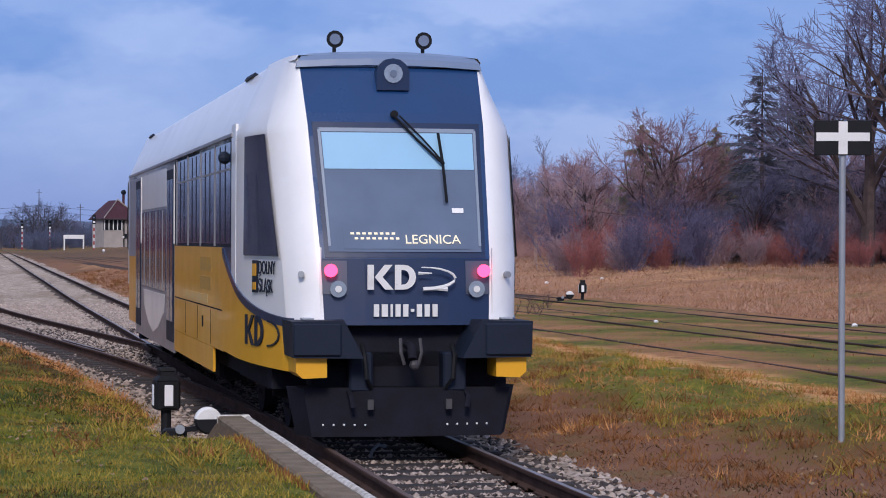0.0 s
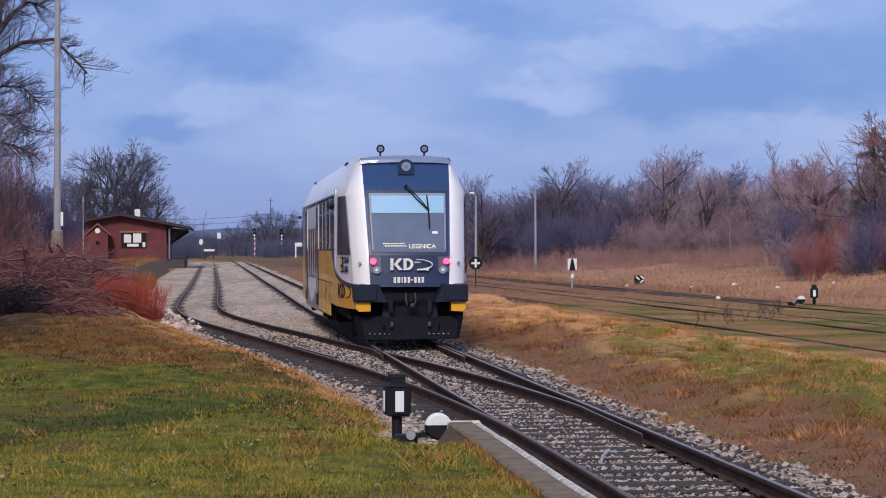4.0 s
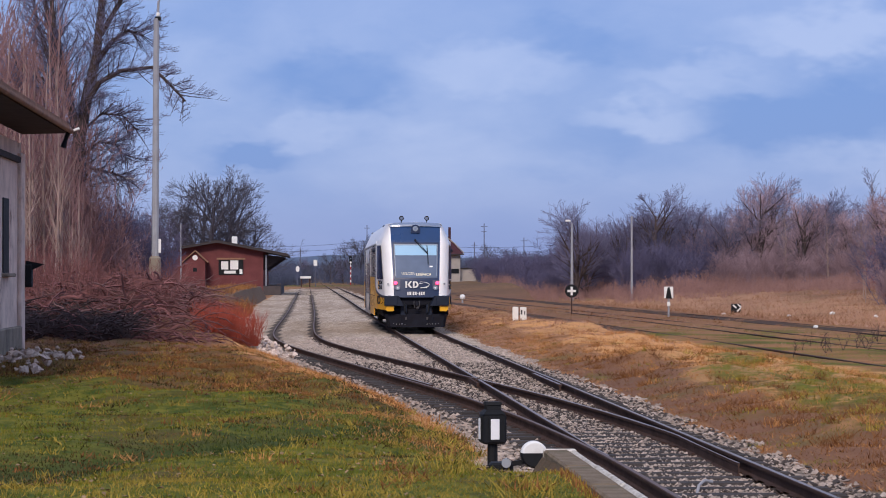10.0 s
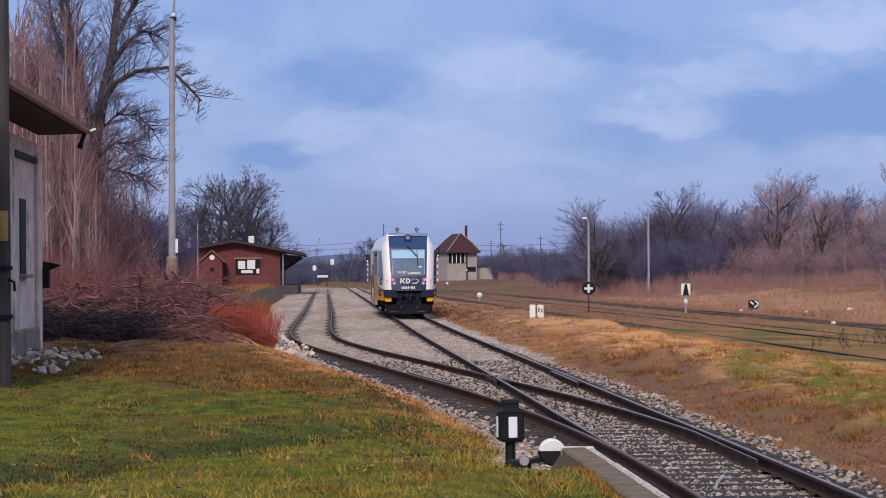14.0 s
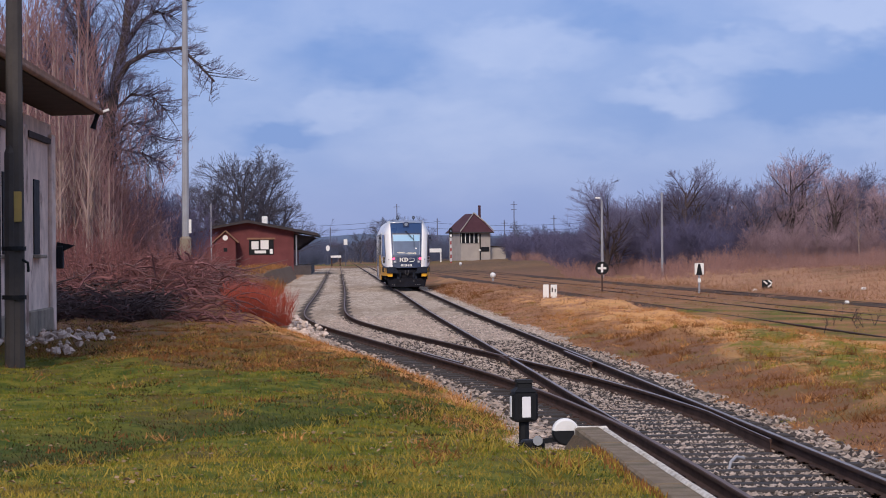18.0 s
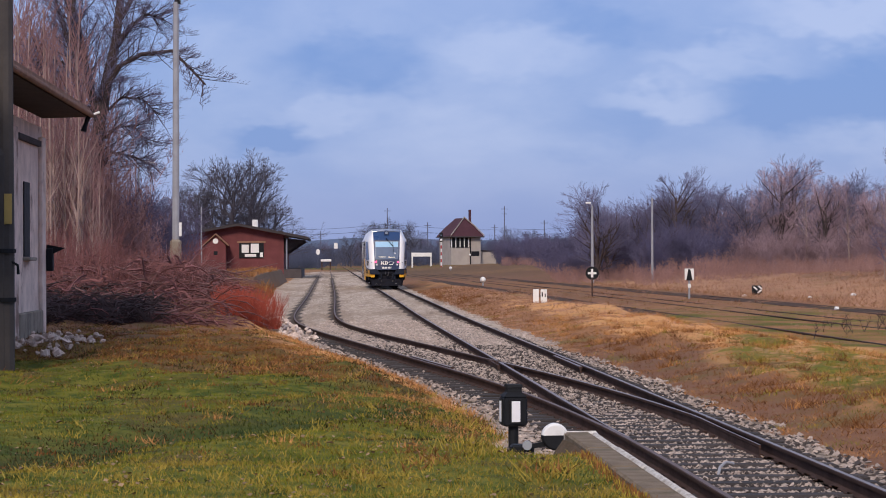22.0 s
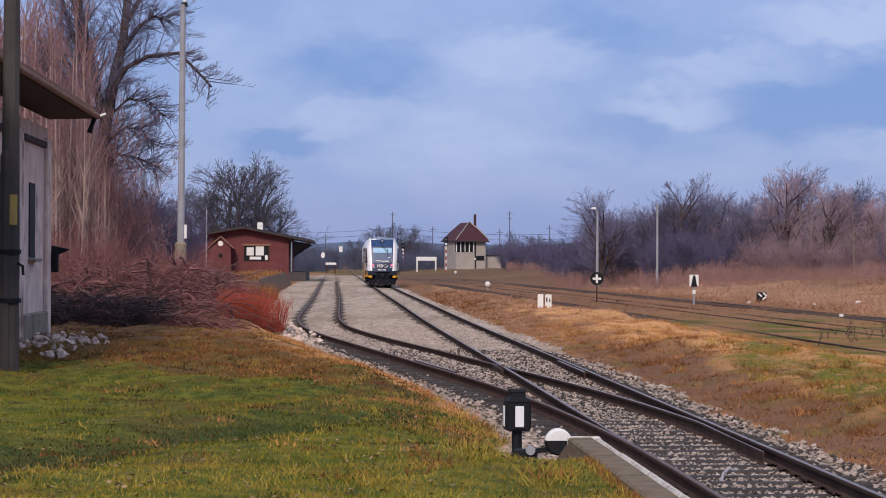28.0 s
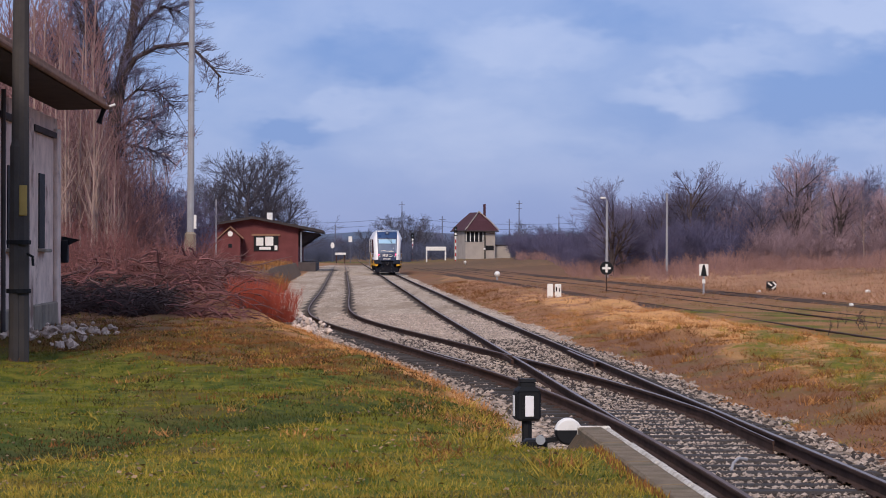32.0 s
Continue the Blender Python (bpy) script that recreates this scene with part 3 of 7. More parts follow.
EDGE = surface("screen_edge", (0.25, 0.30, 0.38), 0.4, 0, 0.1, 3, 40, 0.02)
TBL = surface("sun_blind", (0.30, 0.52, 0.72), 0.5, 0, 0.05, 3, 40, 0.02)
TGREY = surface("cab_interior", (0.14, 0.18, 0.27), 0.5, 0, 0.15, 2, 30, 0.02)
UNDER = surface("underframe", (0.017, 0.019, 0.029), 0.9, 0, 0.4, 4, 30, 0.2, tint=(0.014, 0.012, 0.014), spec=0.08)
LAMPBOX = surface("lamp_unit_grey", (0.075, 0.088, 0.13), 0.35, 0, 0.2, 6, 40, 0.03, coat=0.4)
COUPLING = surface("greasy_steel", (0.09, 0.085, 0.09), 0.6, 0.4, 0.4, 5, 40, 0.1)
GRIME = surface("pale_grime", (0.66, 0.46, 0.20), 0.7, 0, 0.3, 3, 40, 0.1, tint=(0.8, 0.42, 0.05))
FADED = surface("faded_print", (0.42, 0.24, 0.05), 0.6, 0, 0.3, 8, 60, 0.05, tint=(0.7, 0.37, 0.03))
RED = glow("tail_light", (1.0, 0.05, 0.12), 5.0)
AMBER = glow("led_sign", (1.0, 0.86, 0.6), 1.3)
LENS = surface("lamp_lens", (0.36, 0.42, 0.50), 0.12, 0.3, 0.3, 20, 80, 0.1, coat=0.6)
LENGTH = 24.4
LEAF = 0.006

def lettering(name, word, size, material, parent, m, depth=0.004):
    """Raised letters in the built-in font, as a mesh."""
    cu = bpy.data.curves.new(name, "FONT")
    cu.body, cu.size, cu.extrude, cu.align_x = word, size, depth, "LEFT"
    ob = new(name, cu)
    bpy.context.view_layer.update()
    me = bpy.data.meshes.new_from_object(ob.evaluated_get(bpy.context.evaluated_depsgraph_get()))
    bpy.data.objects.remove(ob)
    me.materials.clear()
    me.materials.append(material)
    out = part(name, me, None, parent)
    out.matrix_local = m
    return out


train = thing("railcar", "white, navy and yellow diesel railcar with glowing red tail lights", "train")


def front_y(z):
    """How far the end face leans back at a height."""
    if z < 1.95:
        return 0.10 * max(z - 1.28, 0) / 0.67
    if z < 3.31:
        return 0.10 + 0.60 * (z - 1.95) / 1.36
    return 0.70 + 0.50 * (z - 3.31) / 0.7


def face_half(z):
    return 0.845 + 0.11 * min(max((z - 1.28) / 2.7, 0), 1)


def section_half(z):
    """Half width of the full body at a height."""
    return 1.445 if z <= 3.30 else 1.445 - 0.335 * (z - 3.30) / 0.70


TAPER = 2.75  # where the cab reaches the full width


def crease(z):
    """Half width and depth of the crease between the front pillar and the cab side."""
    k = min(max((z - 1.3) / 1.95, 0), 1)
    a, b = face_half(z), section_half(z)
    return a + (b - a) * (0.57 + 0.13 * k), front_y(z) + 0.34 + 0.15 * k


def cab_x(z, y, out=0.0):
    """Half width of the slanted cab side at a height and a distance from the end."""
    x, c = crease(z)
    q = min(max((y - c) / (TAPER - c), 0.0), 1.0)
    return x + (section_half(z) - x) * (1 - (1 - q) ** 1.8) + out


def body_end(sign):
    """White corner panels at one end: from the end face's edges back to the full width. sign +1: the near end."""
    def at_(x, y, z):
        return (x, y, z) if sign > 0 else (-x, LENGTH - y, z)
    for side, nm in ((-1, "corner_panel"), (1, "corner_panel")):
        g, flank = Geo(), Geo()
        rings, sides = [], []
        for z in (1.27, 1.6, 1.95, 2.4, 2.85, 3.21, 3.30, 3.52, 3.76, 4.0, 4.06):
            a, f = face_half(z), front_y(z)
            x, c = crease(z)
            ring = [(a, f), (a + (x - a) * 0.12, f + 0.004)]
            ring += [(a + (x - a) * p, f + (c - f) * q) for p, q in ((0.40, 0.14), (0.68, 0.42), (0.88, 0.74), (0.97, 0.92), (1.0, 1.0))]
            rings.append([at_(side * p, q, z) for p, q in ring])
            sides.append([at_(side * cab_x(z, y), y, z) for y in (c + (TAPER - c) * q / 7 for q in range(8))])
        g.loft(rings, cap=False, closed=False)
        part(nm, g, TW, train, "white front pillar of the cab", smooth=True)
        flank.loft(sides, cap=False, closed=False)
        part("cab_flank", flank, TW, train, "white slanted side of the cab", smooth=True)


body_end(1)
body_end(-1)


def side_strip(name, y0, y1, z0, z1, mat, side, proud=0.0, label="", z1b=None, parent=None, depth=0.03):
    """A panel on one long side, from y0 to y1; z1b: its top at y1, where it slopes."""
    x = side * (1.445 + proud)
    xi = side * (1.445 + proud - depth)
    zb = z1 if z1b is None else z1b
    g = Geo()
    g.loft([[(x, y0, z0), (x, y1, z0), (x, y1, zb), (x, y0, z1)], [(xi, y0, z0), (xi, y1, z0), (xi, y1, zb), (xi, y0, z1)]])
    return part(name, g, mat, parent or train, label)


# roof and upper slopes
g = Geo()
rings = []
for y in [TAPER + (LENGTH - 2 * TAPER) * k / 14 for k in range(15)]:
    rings.append([(-1.445, y, 3.20), (-1.445, y, 3.30), (-1.34, y, 3.52), (-1.11, y, 4.0), (-1.0, y, 4.08), (-0.6, y, 4.13), (0, y, 4.15), (0.6, y, 4.13), (1.0, y, 4.08), (1.11, y, 4.0), (1.34, y, 3.52), (1.445, y, 3.30), (1.445, y, 3.20)])
g.loft(rings, cap=False, closed=False)
part("roof", g, TW, train, "off-white rounded roof", smooth=True)
for sign in (1, -1):
    g = Geo()
    rows = []
    for y, dz, w in ((1.16, 0.0, 1.0), (1.35, 0.03, 1.03), (2.0, 0.05, 1.07), (2.76, 0.06, 1.09)):
        yy = y if sign > 0 else LENGTH - y
        rows.append([(-w, yy, 4.0), (-0.96 * w, yy, 4.05 + 0.3 * dz), (-0.6, yy, 4.06 + dz), (0, yy, 4.09 + dz), (0.6, yy, 4.06 + dz), (0.96 * w, yy, 4.05 + 0.3 * dz), (w, yy, 4.0)])
    g.loft(rows, cap=False, closed=False)
    part("roof_end", g, TW, train)
# gutter lines
for side in (-1, 1):
    side_strip("gutter", 3.1, LENGTH - 2.8, 3.27, 3.31, TS, side, 0.02)
# roof units and far horns
g = Geo().bevel_box((0, 9.0, 4.10), (1.3, 2.6, 0.14), 0.05)
part("roof_unit", g, TS, train)
g = Geo().bevel_box((0, 16.0, 4.10), (1.3, 2.6, 0.14), 0.05)
part("roof_unit", g, TS, train)
for y in (4.3, 20.6):
    part("roof_grille", Geo().box((-1.10, y, 4.02), (0.05, 0.9, 0.05), Matrix.Rotation(0.57, 3, "Y")), TD, train, "dark slot in the roof edge")


# the long sides
def long_side(side):
    def P(*a, **k):
        return side_strip(*a, **k)
    # lower body colours: cab, yellow, silver low-floor middle, yellow
    P("side_panel", TAPER, 3.20, 1.50, 3.40, TW, side, 0.004, "white cab side")
    P("side_panel", 3.20, 11.1, 2.02, 3.28, TD, side, 0.0, "dark glazed window band")
    P("stripe_end", 3.20, 4.13, 1.62, 2.02, TN, side, -0.004, "navy end of the sweeping stripe")
    yellow = P("side_panel", 4.1, 11.1, 0.80, 2.02, TY, side, 0.0, "yellow lower side with grime")
    P("skirt_panel", 5.3, 11.1, 0.50, 0.795, TY, side, 0.0, parent=yellow)
    P("side_panel", 11.1, 19.6, 0.45, 3.28, TS, side, 0.0, "silver low-floor side")
    P("side_panel", 19.6, LENGTH - TAPER, 0.60, 1.80, TY, side, 0.0, "yellow lower side")
    P("side_panel", 19.6, LENGTH - TAPER, 1.80, 3.28, TS, side, 0.0, "grey cab side")
    # seams, a hatch with a dirty smear and faint lettering blocks on the yellow
    P("seam", 4.15, 11.0, 1.27, 1.285, UNDER, side, 0.004)
    for y in (5.6, 7.4, 9.2):
        P("seam", y, y + 0.02, 0.82, 1.25, UNDER, side, 0.004)
    P("smear", 6.0, 9.6, 1.31, 1.42, GRIME, side, 0.003, "pale dirt smear")
    for z in (1.48, 1.72):
        P("faded_mark", 5.6, 7.0, z, z + 0.17, FADED, side, 0.003)
    P("latch", 6.6, 6.75, 1.0, 1.14, UNDER, side, 0.006)
    # windows with opening top lights between pale pillars
    for k in range(4):
        y = 3.30 + k * 1.86
        w = P("window", y, y + 1.74, 2.06, 3.22, TG, side, LEAF, "dark tinted side window")
        P("window_bar", y + 0.02, y + 1.72, 2.90, 2.925, TS, side, 0.012, parent=w)
        for q in (0.55, 1.15):
            P("window_bar", y + q, y + q + 0.03, 2.08, 3.2, TD, side, 0.012, parent=w)
        P("window_pillar", y + 1.75, y + 1.85, 2.03, 3.25, TS, side, 0.014, "pale window pillar")
    # doors
    for y in (11.2, 18.3):
        d = P("door", y, y + 1.3, 0.60, 3.15, TD, side, 0.010, "dark plug door with tall panes")
        P("pane", y + 0.10, y + 0.60, 0.9, 3.0, TG, side, 0.018, parent=d)
        P("pane", y + 0.70, y + 1.20, 0.9, 3.0, TG, side, 0.018, parent=d)
        P("door_edge", y - 0.10, y - 0.02, 2.05, 3.20, WHITEPAINT, side, 0.014, parent=d)
    P("number_panel", 12.7, 18.1, 2.62, 3.20, TW, side, 0.004, "white panel over the low windows")
    for k in range(4):
        y = 12.75 + k * 1.36
        w = P("window", y, y + 1.24, 1.32, 2.58, TG, side, LEAF, "dark low-floor window")
        P("window_bar", y + 0.60, y + 0.64, 1.34, 2.56, TS, side, 0.012, parent=w)
    # shield-shaped patch below the low windows
    x = side * 1.452
    pts = [(x, 12.9, 1.26), (x, 17.6, 1.26), (x, 17.4, 0.98), (x, 16.4, 0.72), (x, 15.3, 0.60), (x, 14.2, 0.72), (x, 13.1, 0.98)]
    part("shield_patch", Geo().prism(pts, (-side * 0.01, 0, 0)), TW, train, "pale shield-shaped patch")
    # navy swoosh and the yellow corner of the cab side
    for name, mat in (("swoosh", TN), ("cab_corner", TY)):
        out = 0.016 if name == "swoosh" else 0.010
        rows = []
        for k in range(19):
            y = 0.22 + (4.13 - 0.22) * k / 18
            z = 1.312 + 0.0414 * y * y
            hi, lo = (z, z - 0.09) if name == "swoosh" else (z - 0.088, 0.77 + 0.012 * y)
            xh, xl = (side * (cab_x(h, y, out) if y > crease(h)[1] else crease(h)[0] - 0.35 * (crease(h)[1] - y) + out) for h in (hi, lo))
            rows.append([(xh, y, hi), (xl, y, lo), (xl - side * 0.04, y, lo), (xh - side * 0.04, y, hi)])
        part(name, Geo().loft(rows), mat, train, "navy sweeping stripe" if name == "swoosh" else "yellow lower corner of the cab")
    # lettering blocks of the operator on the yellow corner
    def mark(quads):
        """A thin dark shape on the slanted yellow corner, built of small pieces given by distance and height."""
        g = Geo()
        for q in quads:
            g.loft([[(side * cab_x(1.27, y, o), y, z) for y, z in q] for o in (0.014, 0.024)])
        part("logo_shape", g, TD, train)
    u, v = 1.94, 0.985

    def strip(outer, inner):
        return [(outer[k], outer[k + 1], inner[k + 1], inner[k]) for k in range(len(outer) - 1)]
    arc = [math.pi / 2 - math.pi * k / 8 for k in range(9)]
    mark([((u, v), (u - 0.11, v), (u - 0.11, v + 0.32), (u, v + 0.32))])
    mark([((u - 0.13, v + 0.16), (u - 0.32, v + 0.32), (u - 0.44, v + 0.32), (u - 0.24, v + 0.16)), ((u - 0.13, v + 0.16), (u - 0.24, v + 0.16), (u - 0.44, v), (u - 0.32, v))])
    mark([((u - 0.48, v), (u - 0.58, v), (u - 0.58, v + 0.32), (u - 0.48, v + 0.32))]
         + strip([(u - 0.60 - 0.25 * math.cos(a), v + 0.16 + 0.16 * math.sin(a)) for a in arc], [(u - 0.60 - 0.15 * math.cos(a), v + 0.16 + 0.10 * math.sin(a)) for a in arc]))
    mark(strip([(u - 1.00 - 0.44 * math.cos(a), v + 0.15 + 0.14 * math.sin(a)) for a in arc], [(u - 1.00 - 0.40 * math.cos(a), v + 0.15 + 0.12 * math.sin(a)) for a in arc]))
    # coat of arms and the region's name on the slanted cab side
    def spot(y, z, out):
        return side * (cab_x(z, y, out))
    lean = math.degrees(math.atan2(cab_x(1.75, 1.5) - cab_x(1.75, 0.7), 0.8))
    part("crest", Geo().box((0, 0, 0), (0.012, 0.22, 0.34)), TD, train, "small dark and yellow crest").matrix_local = pose(spot(1.47, 1.72, 0.012), 1.47, 1.72, 0, 0, -lean * side)
    part("crest_field", Geo().box((0, 0, 0), (0.012, 0.15, 0.13)), TY, train).matrix_local = pose(spot(1.47, 1.79, 0.020), 1.47, 1.79, 0, 0, -lean * side)
    part("crest_field", Geo().box((0, 0, 0), (0.012, 0.12, 0.08)), TY, train).matrix_local = pose(spot(1.47, 1.62, 0.020), 1.47, 1.62, 0, 0, -lean * side)
    for k, word in enumerate(("DOLNY", "ŚLĄSK")):
        z = 1.75 - 0.19 * k
        m = pose(spot(1.31, z, 0.016), 1.31, z, 90, 0, -90 + lean) if side < 0 else pose(spot(0.62, z, 0.016), 0.62, z, 90, 0, 90 - lean)
        lettering("lettering", word, 0.20, TD, train, m)
    # small door mirror or camera
    part("side_lamp", Geo().ball((side * 1.51, 3.38, 3.04), 0.075, 8, 6), TD, train)
    part("side_lamp", Geo().ball((side * 1.50, 22.6, 3.02), 0.05, 8, 6), TD, train)


long_side(-1)
long_side(1)

# cab side windows on the slanted corner
def cab_window(sign):
    def at_(x, y, z):
        return (x, y, z) if sign > 0 else (-x, LENGTH - y, z)
    for side in (-1, 1):
        for nm, mat, grow, out in (("cab_window_frame", TW, 0.05, 0.010), ("cab_window", TG, 0.0, 0.026)):
            rows = []
            for z, y0 in ((1.94 - grow * 0.5, 0.50), (2.4, 0.75), (2.85, 0.98), (3.22 + grow * 0.5, 1.16)):
                y0, y1 = y0 - grow * 0.3, 2.02 + grow
                row = [(side * cab_x(z, y, out), y, z) for y in (y0 + (y1 - y0) * q / 3 for q in range(4))]
                rows.append([at_(*p) for p in row])
            part(nm, Geo().loft(rows, cap=False, closed=False), mat, train, smooth=True, label= "dark slanted cab side window" if nm == "cab_window" else "")


cab_window(1)
cab_window(-1)

# end faces
def end_face(sign):
    def at_(x, y, z):
        return (x, y, z) if sign > 0 else (-x, LENGTH - y, z)

    def sheet(z0, z1, k0, k1, out, steps=3, x0=None, x1=None, depth=0.03):
        g = Geo()
        rows = []
        for i in range(steps + 1):
            z = z0 + (z1 - z0) * i / steps
            h = face_half(z)
            row = []
            xa, xb = (k0 * h, k1 * h) if x0 is None else (x0, x1)
            for x in (xa + (xb - xa) * q / 8 for q in range(9)):
                bow = 0.05 * (1 - (x / h) ** 2)
                row.append((x, front_y(z) - out - bow, z))
            back = [(p[0], p[1] + depth, p[2]) for p in reversed(row)]
            rows.append([at_(*p) for p in row + back])
        return g.loft(rows)
    part("end_shell", sheet(1.92, 3.93, -1, 1, 0.0, 8), TB, train, "navy end face")
    brow = []
    for z, y, k in ((3.92, 1.10, 0.995), (3.99, 1.12, 0.975), (4.045, 1.17, 0.93), (4.075, 1.26, 0.86)):
        row = [(q * k, y - 0.05 * (1 - q * q), z + 0.035 * (1 - q * q)) for q in (-1, -0.6, -0.2, 0.2, 0.6, 1)]
        brow.append([at_(*p) for p in row + [(p[0], p[1] + 0.25, p[2] - 0.01) for p in reversed(row)]])
    part("brow", Geo().loft(brow), CAPGREY, train, "grey-blue rounded brow over the end face")
    part("lower_panel", sheet(1.25, 1.92, -1, 1, 0.0, 2), TN, train, "blackish navy lower panel")
    part("window_frame", sheet(1.93, 3.33, -0.95, 0.95, 0.006, 5), TN, train, "dark navy windscreen surround")
    ws = part("windscreen", sheet(1.99, 3.27, -0.90, 0.90, 0.012, 5), TGL, train, "wide windscreen reflecting the sky")
    part("sun_blind", sheet(2.84, 3.22, -0.86, 0.86, 0.018, 2), TBL, ws, "pale blue sun blind")
    part("screen_edge", sheet(3.23, 3.27, -0.88, 0.88, 0.018, 1), EDGE, ws)
    for s in (-1, 1):
        part("screen_edge", sheet(2.05, 3.25, s * 0.87, s * 0.90, 0.019, 4), EDGE, ws)
    part("paper", sheet(2.39, 2.44, 0, 0, 0.020, 1, 0.51, 0.63), TW, ws, "small pale note behind the glass")
    # destination sign: small bars and a place name
    sg = part("destination_sign", sheet(2.02, 2.23, -0.72, 0.78, 0.020, 1), TGL, train, "lit destination sign behind the glass")
    for r, (z, x0, x1) in enumerate(((2.165, -0.56, -0.10), (2.115, -0.52, -0.10))):
        x = x0
        while x < x1:
            part("led_bar", sheet(z, z + 0.022, 0, 0, 0.026, 1, x, x + 0.035), AMBER, sg)
            x += 0.06
    m = pose(-0.01, front_y(2.08) - 0.085, 2.075, 90 - 23, 0, 0) if sign > 0 else pose(0.01, LENGTH - front_y(2.08) + 0.085, 2.075, 90 - 23, 0, 180)
    lettering("sign_text", "LEGNICA", 0.140, AMBER, sg, m, 0.001)
    # wiper
    def w(x, z, out=0.05):
        return at_(x, front_y(z) - 0.06 - out, z)
    wp = part("wiper", Geo().tube([w(-0.03, 3.40), w(0.20, 3.14), w(0.44, 2.90)], 0.014, 5).tube([w(0.03, 3.40), w(0.25, 3.16), w(0.46, 2.90)], 0.010, 5), BLACKPAINT, train, "black wiper")
    part("wiper_blade", Geo().tube([w(0.42, 3.22, 0.03), w(0.445, 2.90, 0.03), w(0.455, 2.50, 0.03)], 0.016, 5), BLACKPAINT, wp)
    part("wiper_pivot", Geo().tube([w(-0.02, 3.42, 0.0), w(-0.02, 3.42, 0.06)], 0.04, 8), BLACKPAINT, wp)
    # top headlamp in its housing
    h = part("headlamp_housing", Geo().prism([at_(x, 0.88, z) for x, z in ((-0.17, 3.68), (0.17, 3.68), (0.175, 3.88), (0.14, 3.95), (0.08, 4.0), (0, 4.015), (-0.08, 4.0), (-0.14, 3.95), (-0.175, 3.88))], (0, 0.3 * sign, 0)), TN, train)
    part("headlamp", Geo().tube([at_(0, 0.88, 3.855), at_(0, 0.86, 3.855)], 0.10, 14), LENS, h, "clear round headlamp")
    part("headlamp_core", Geo().tube([at_(0, 0.862, 3.855), at_(0, 0.85, 3.855)], 0.04, 10), TGREY, h)
    # horns on the roof
    for x in (-0.50, 0.47):
        hn = part("roof_lamp", Geo().tube([at_(x, 1.66, 4.27), at_(x, 1.78, 4.28)], [0.095, 0.06], 12), BLACKPAINT, train, "round black roof lamp")
        part("roof_lamp_glass", Geo().tube([at_(x, 1.66, 4.27), at_(x, 1.645, 4.27)], 0.06, 12), TGREY, hn)
        part("roof_lamp_stem", Geo().tube([at_(x, 1.72, 4.0), at_(x, 1.72, 4.22)], 0.022, 6), BLACKPAINT, hn)
    # lower panel lights
    for s in (-1, 1):
        box = part("lamp_unit", sheet(1.56, 1.90, 0, 0, 0.008, 1, s * 0.61 - (0 if s > 0 else 0.25), s * 0.61 + (0.25 if s > 0 else 0)), LAMPBOX, train, "grey lamp unit")
        part("tail_light", Geo().tube([at_(s * 0.785, -0.02, 1.80), at_(s * 0.785, -0.045, 1.80)], 0.066, 14), RED if sign > 0 else LENS, box, "glowing red tail light" if sign > 0 else "")
        part("front_light", Geo().tube([at_(s * 0.71, -0.02, 1.615), at_(s * 0.71, -0.045, 1.615)], 0.085, 14), LENS, box, "clear round front lamp")
        part("front_light_core", Geo().tube([at_(s * 0.71, -0.045, 1.615), at_(s * 0.71, -0.055, 1.615)], 0.035, 10), WHITEPAINT, box)
        part("marker", Geo().tube([at_(s * 1.06, 0.16, 1.76), at_(s * 1.07, 0.10, 1.76)], 0.035, 8), GALV, train)
        part("trim", Geo().box(at_(s * 0.882, 0.03, 1.66), (0.012, 0.03, 0.75)), TW, train)
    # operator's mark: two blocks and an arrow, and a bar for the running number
    kz = 1.735
    def glyph(pts):
        part("logo_shape", Geo().prism([at_(x, -0.068, z) for x, z in pts], (0, -0.012 * sign, 0)), WHITEPAINT, train)
    glyph([(-0.42, kz - 0.125), (-0.355, kz - 0.125), (-0.355, kz + 0.125), (-0.42, kz + 0.125)])
    glyph([(-0.345, kz), (-0.245, kz + 0.125), (-0.165, kz + 0.125), (-0.265, kz), (-0.155, kz - 0.125), (-0.24, kz - 0.125)])
    arc = [math.pi / 2 - math.pi * k / 10 for k in range(11)]
    glyph([(-0.14, kz + 0.125)] + [(-0.05 + 0.125 * math.cos(a), kz + 0.125 * math.sin(a)) for a in arc] + [(-0.14, kz - 0.125), (-0.14, kz - 0.075)]
          + [(-0.06 + 0.068 * math.cos(a), kz + 0.075 * math.sin(a)) for a in reversed(arc)] + [(-0.14, kz + 0.075)])
    glyph([(-0.14, kz - 0.074), (-0.075, kz - 0.074), (-0.075, kz + 0.074), (-0.14, kz + 0.074)])
    sw = []
    for k in range(11):
        a = math.pi * 0.52 - math.pi * 1.02 * k / 10
        sw.append(at_(0.15 + 0.33 * math.cos(a), -0.075, kz - 0.01 + 0.11 * math.sin(a)))
    part("logo_shape", Geo().tube(sw, [0.006 + 0.018 * k / 10 for k in range(11)], 5), WHITEPAINT, train)
    part("logo_shape", Geo().tube([at_(0.17, -0.075, kz - 0.11), at_(0.40, -0.075, kz - 0.12)], [0.010, 0.026], 5), WHITEPAINT, train)
    part("logo_shape", Geo().tube([at_(0.10, -0.075, kz + 0.04), at_(0.24, -0.075, kz + 0.04)], [0.016, 0.006], 5), WHITEPAINT, train)
    x = -0.36
    for wd in (0.07, 0.08, 0.04, 0.07, 0.07, 0.05, 0.07, 0.07, 0.07):
        part("number_bar", Geo().box(at_(x + wd / 2, -0.055, 1.40), (wd - 0.018, 0.03, 0.125 if wd != 0.05 else 0.03)), WHITEPAINT, train)
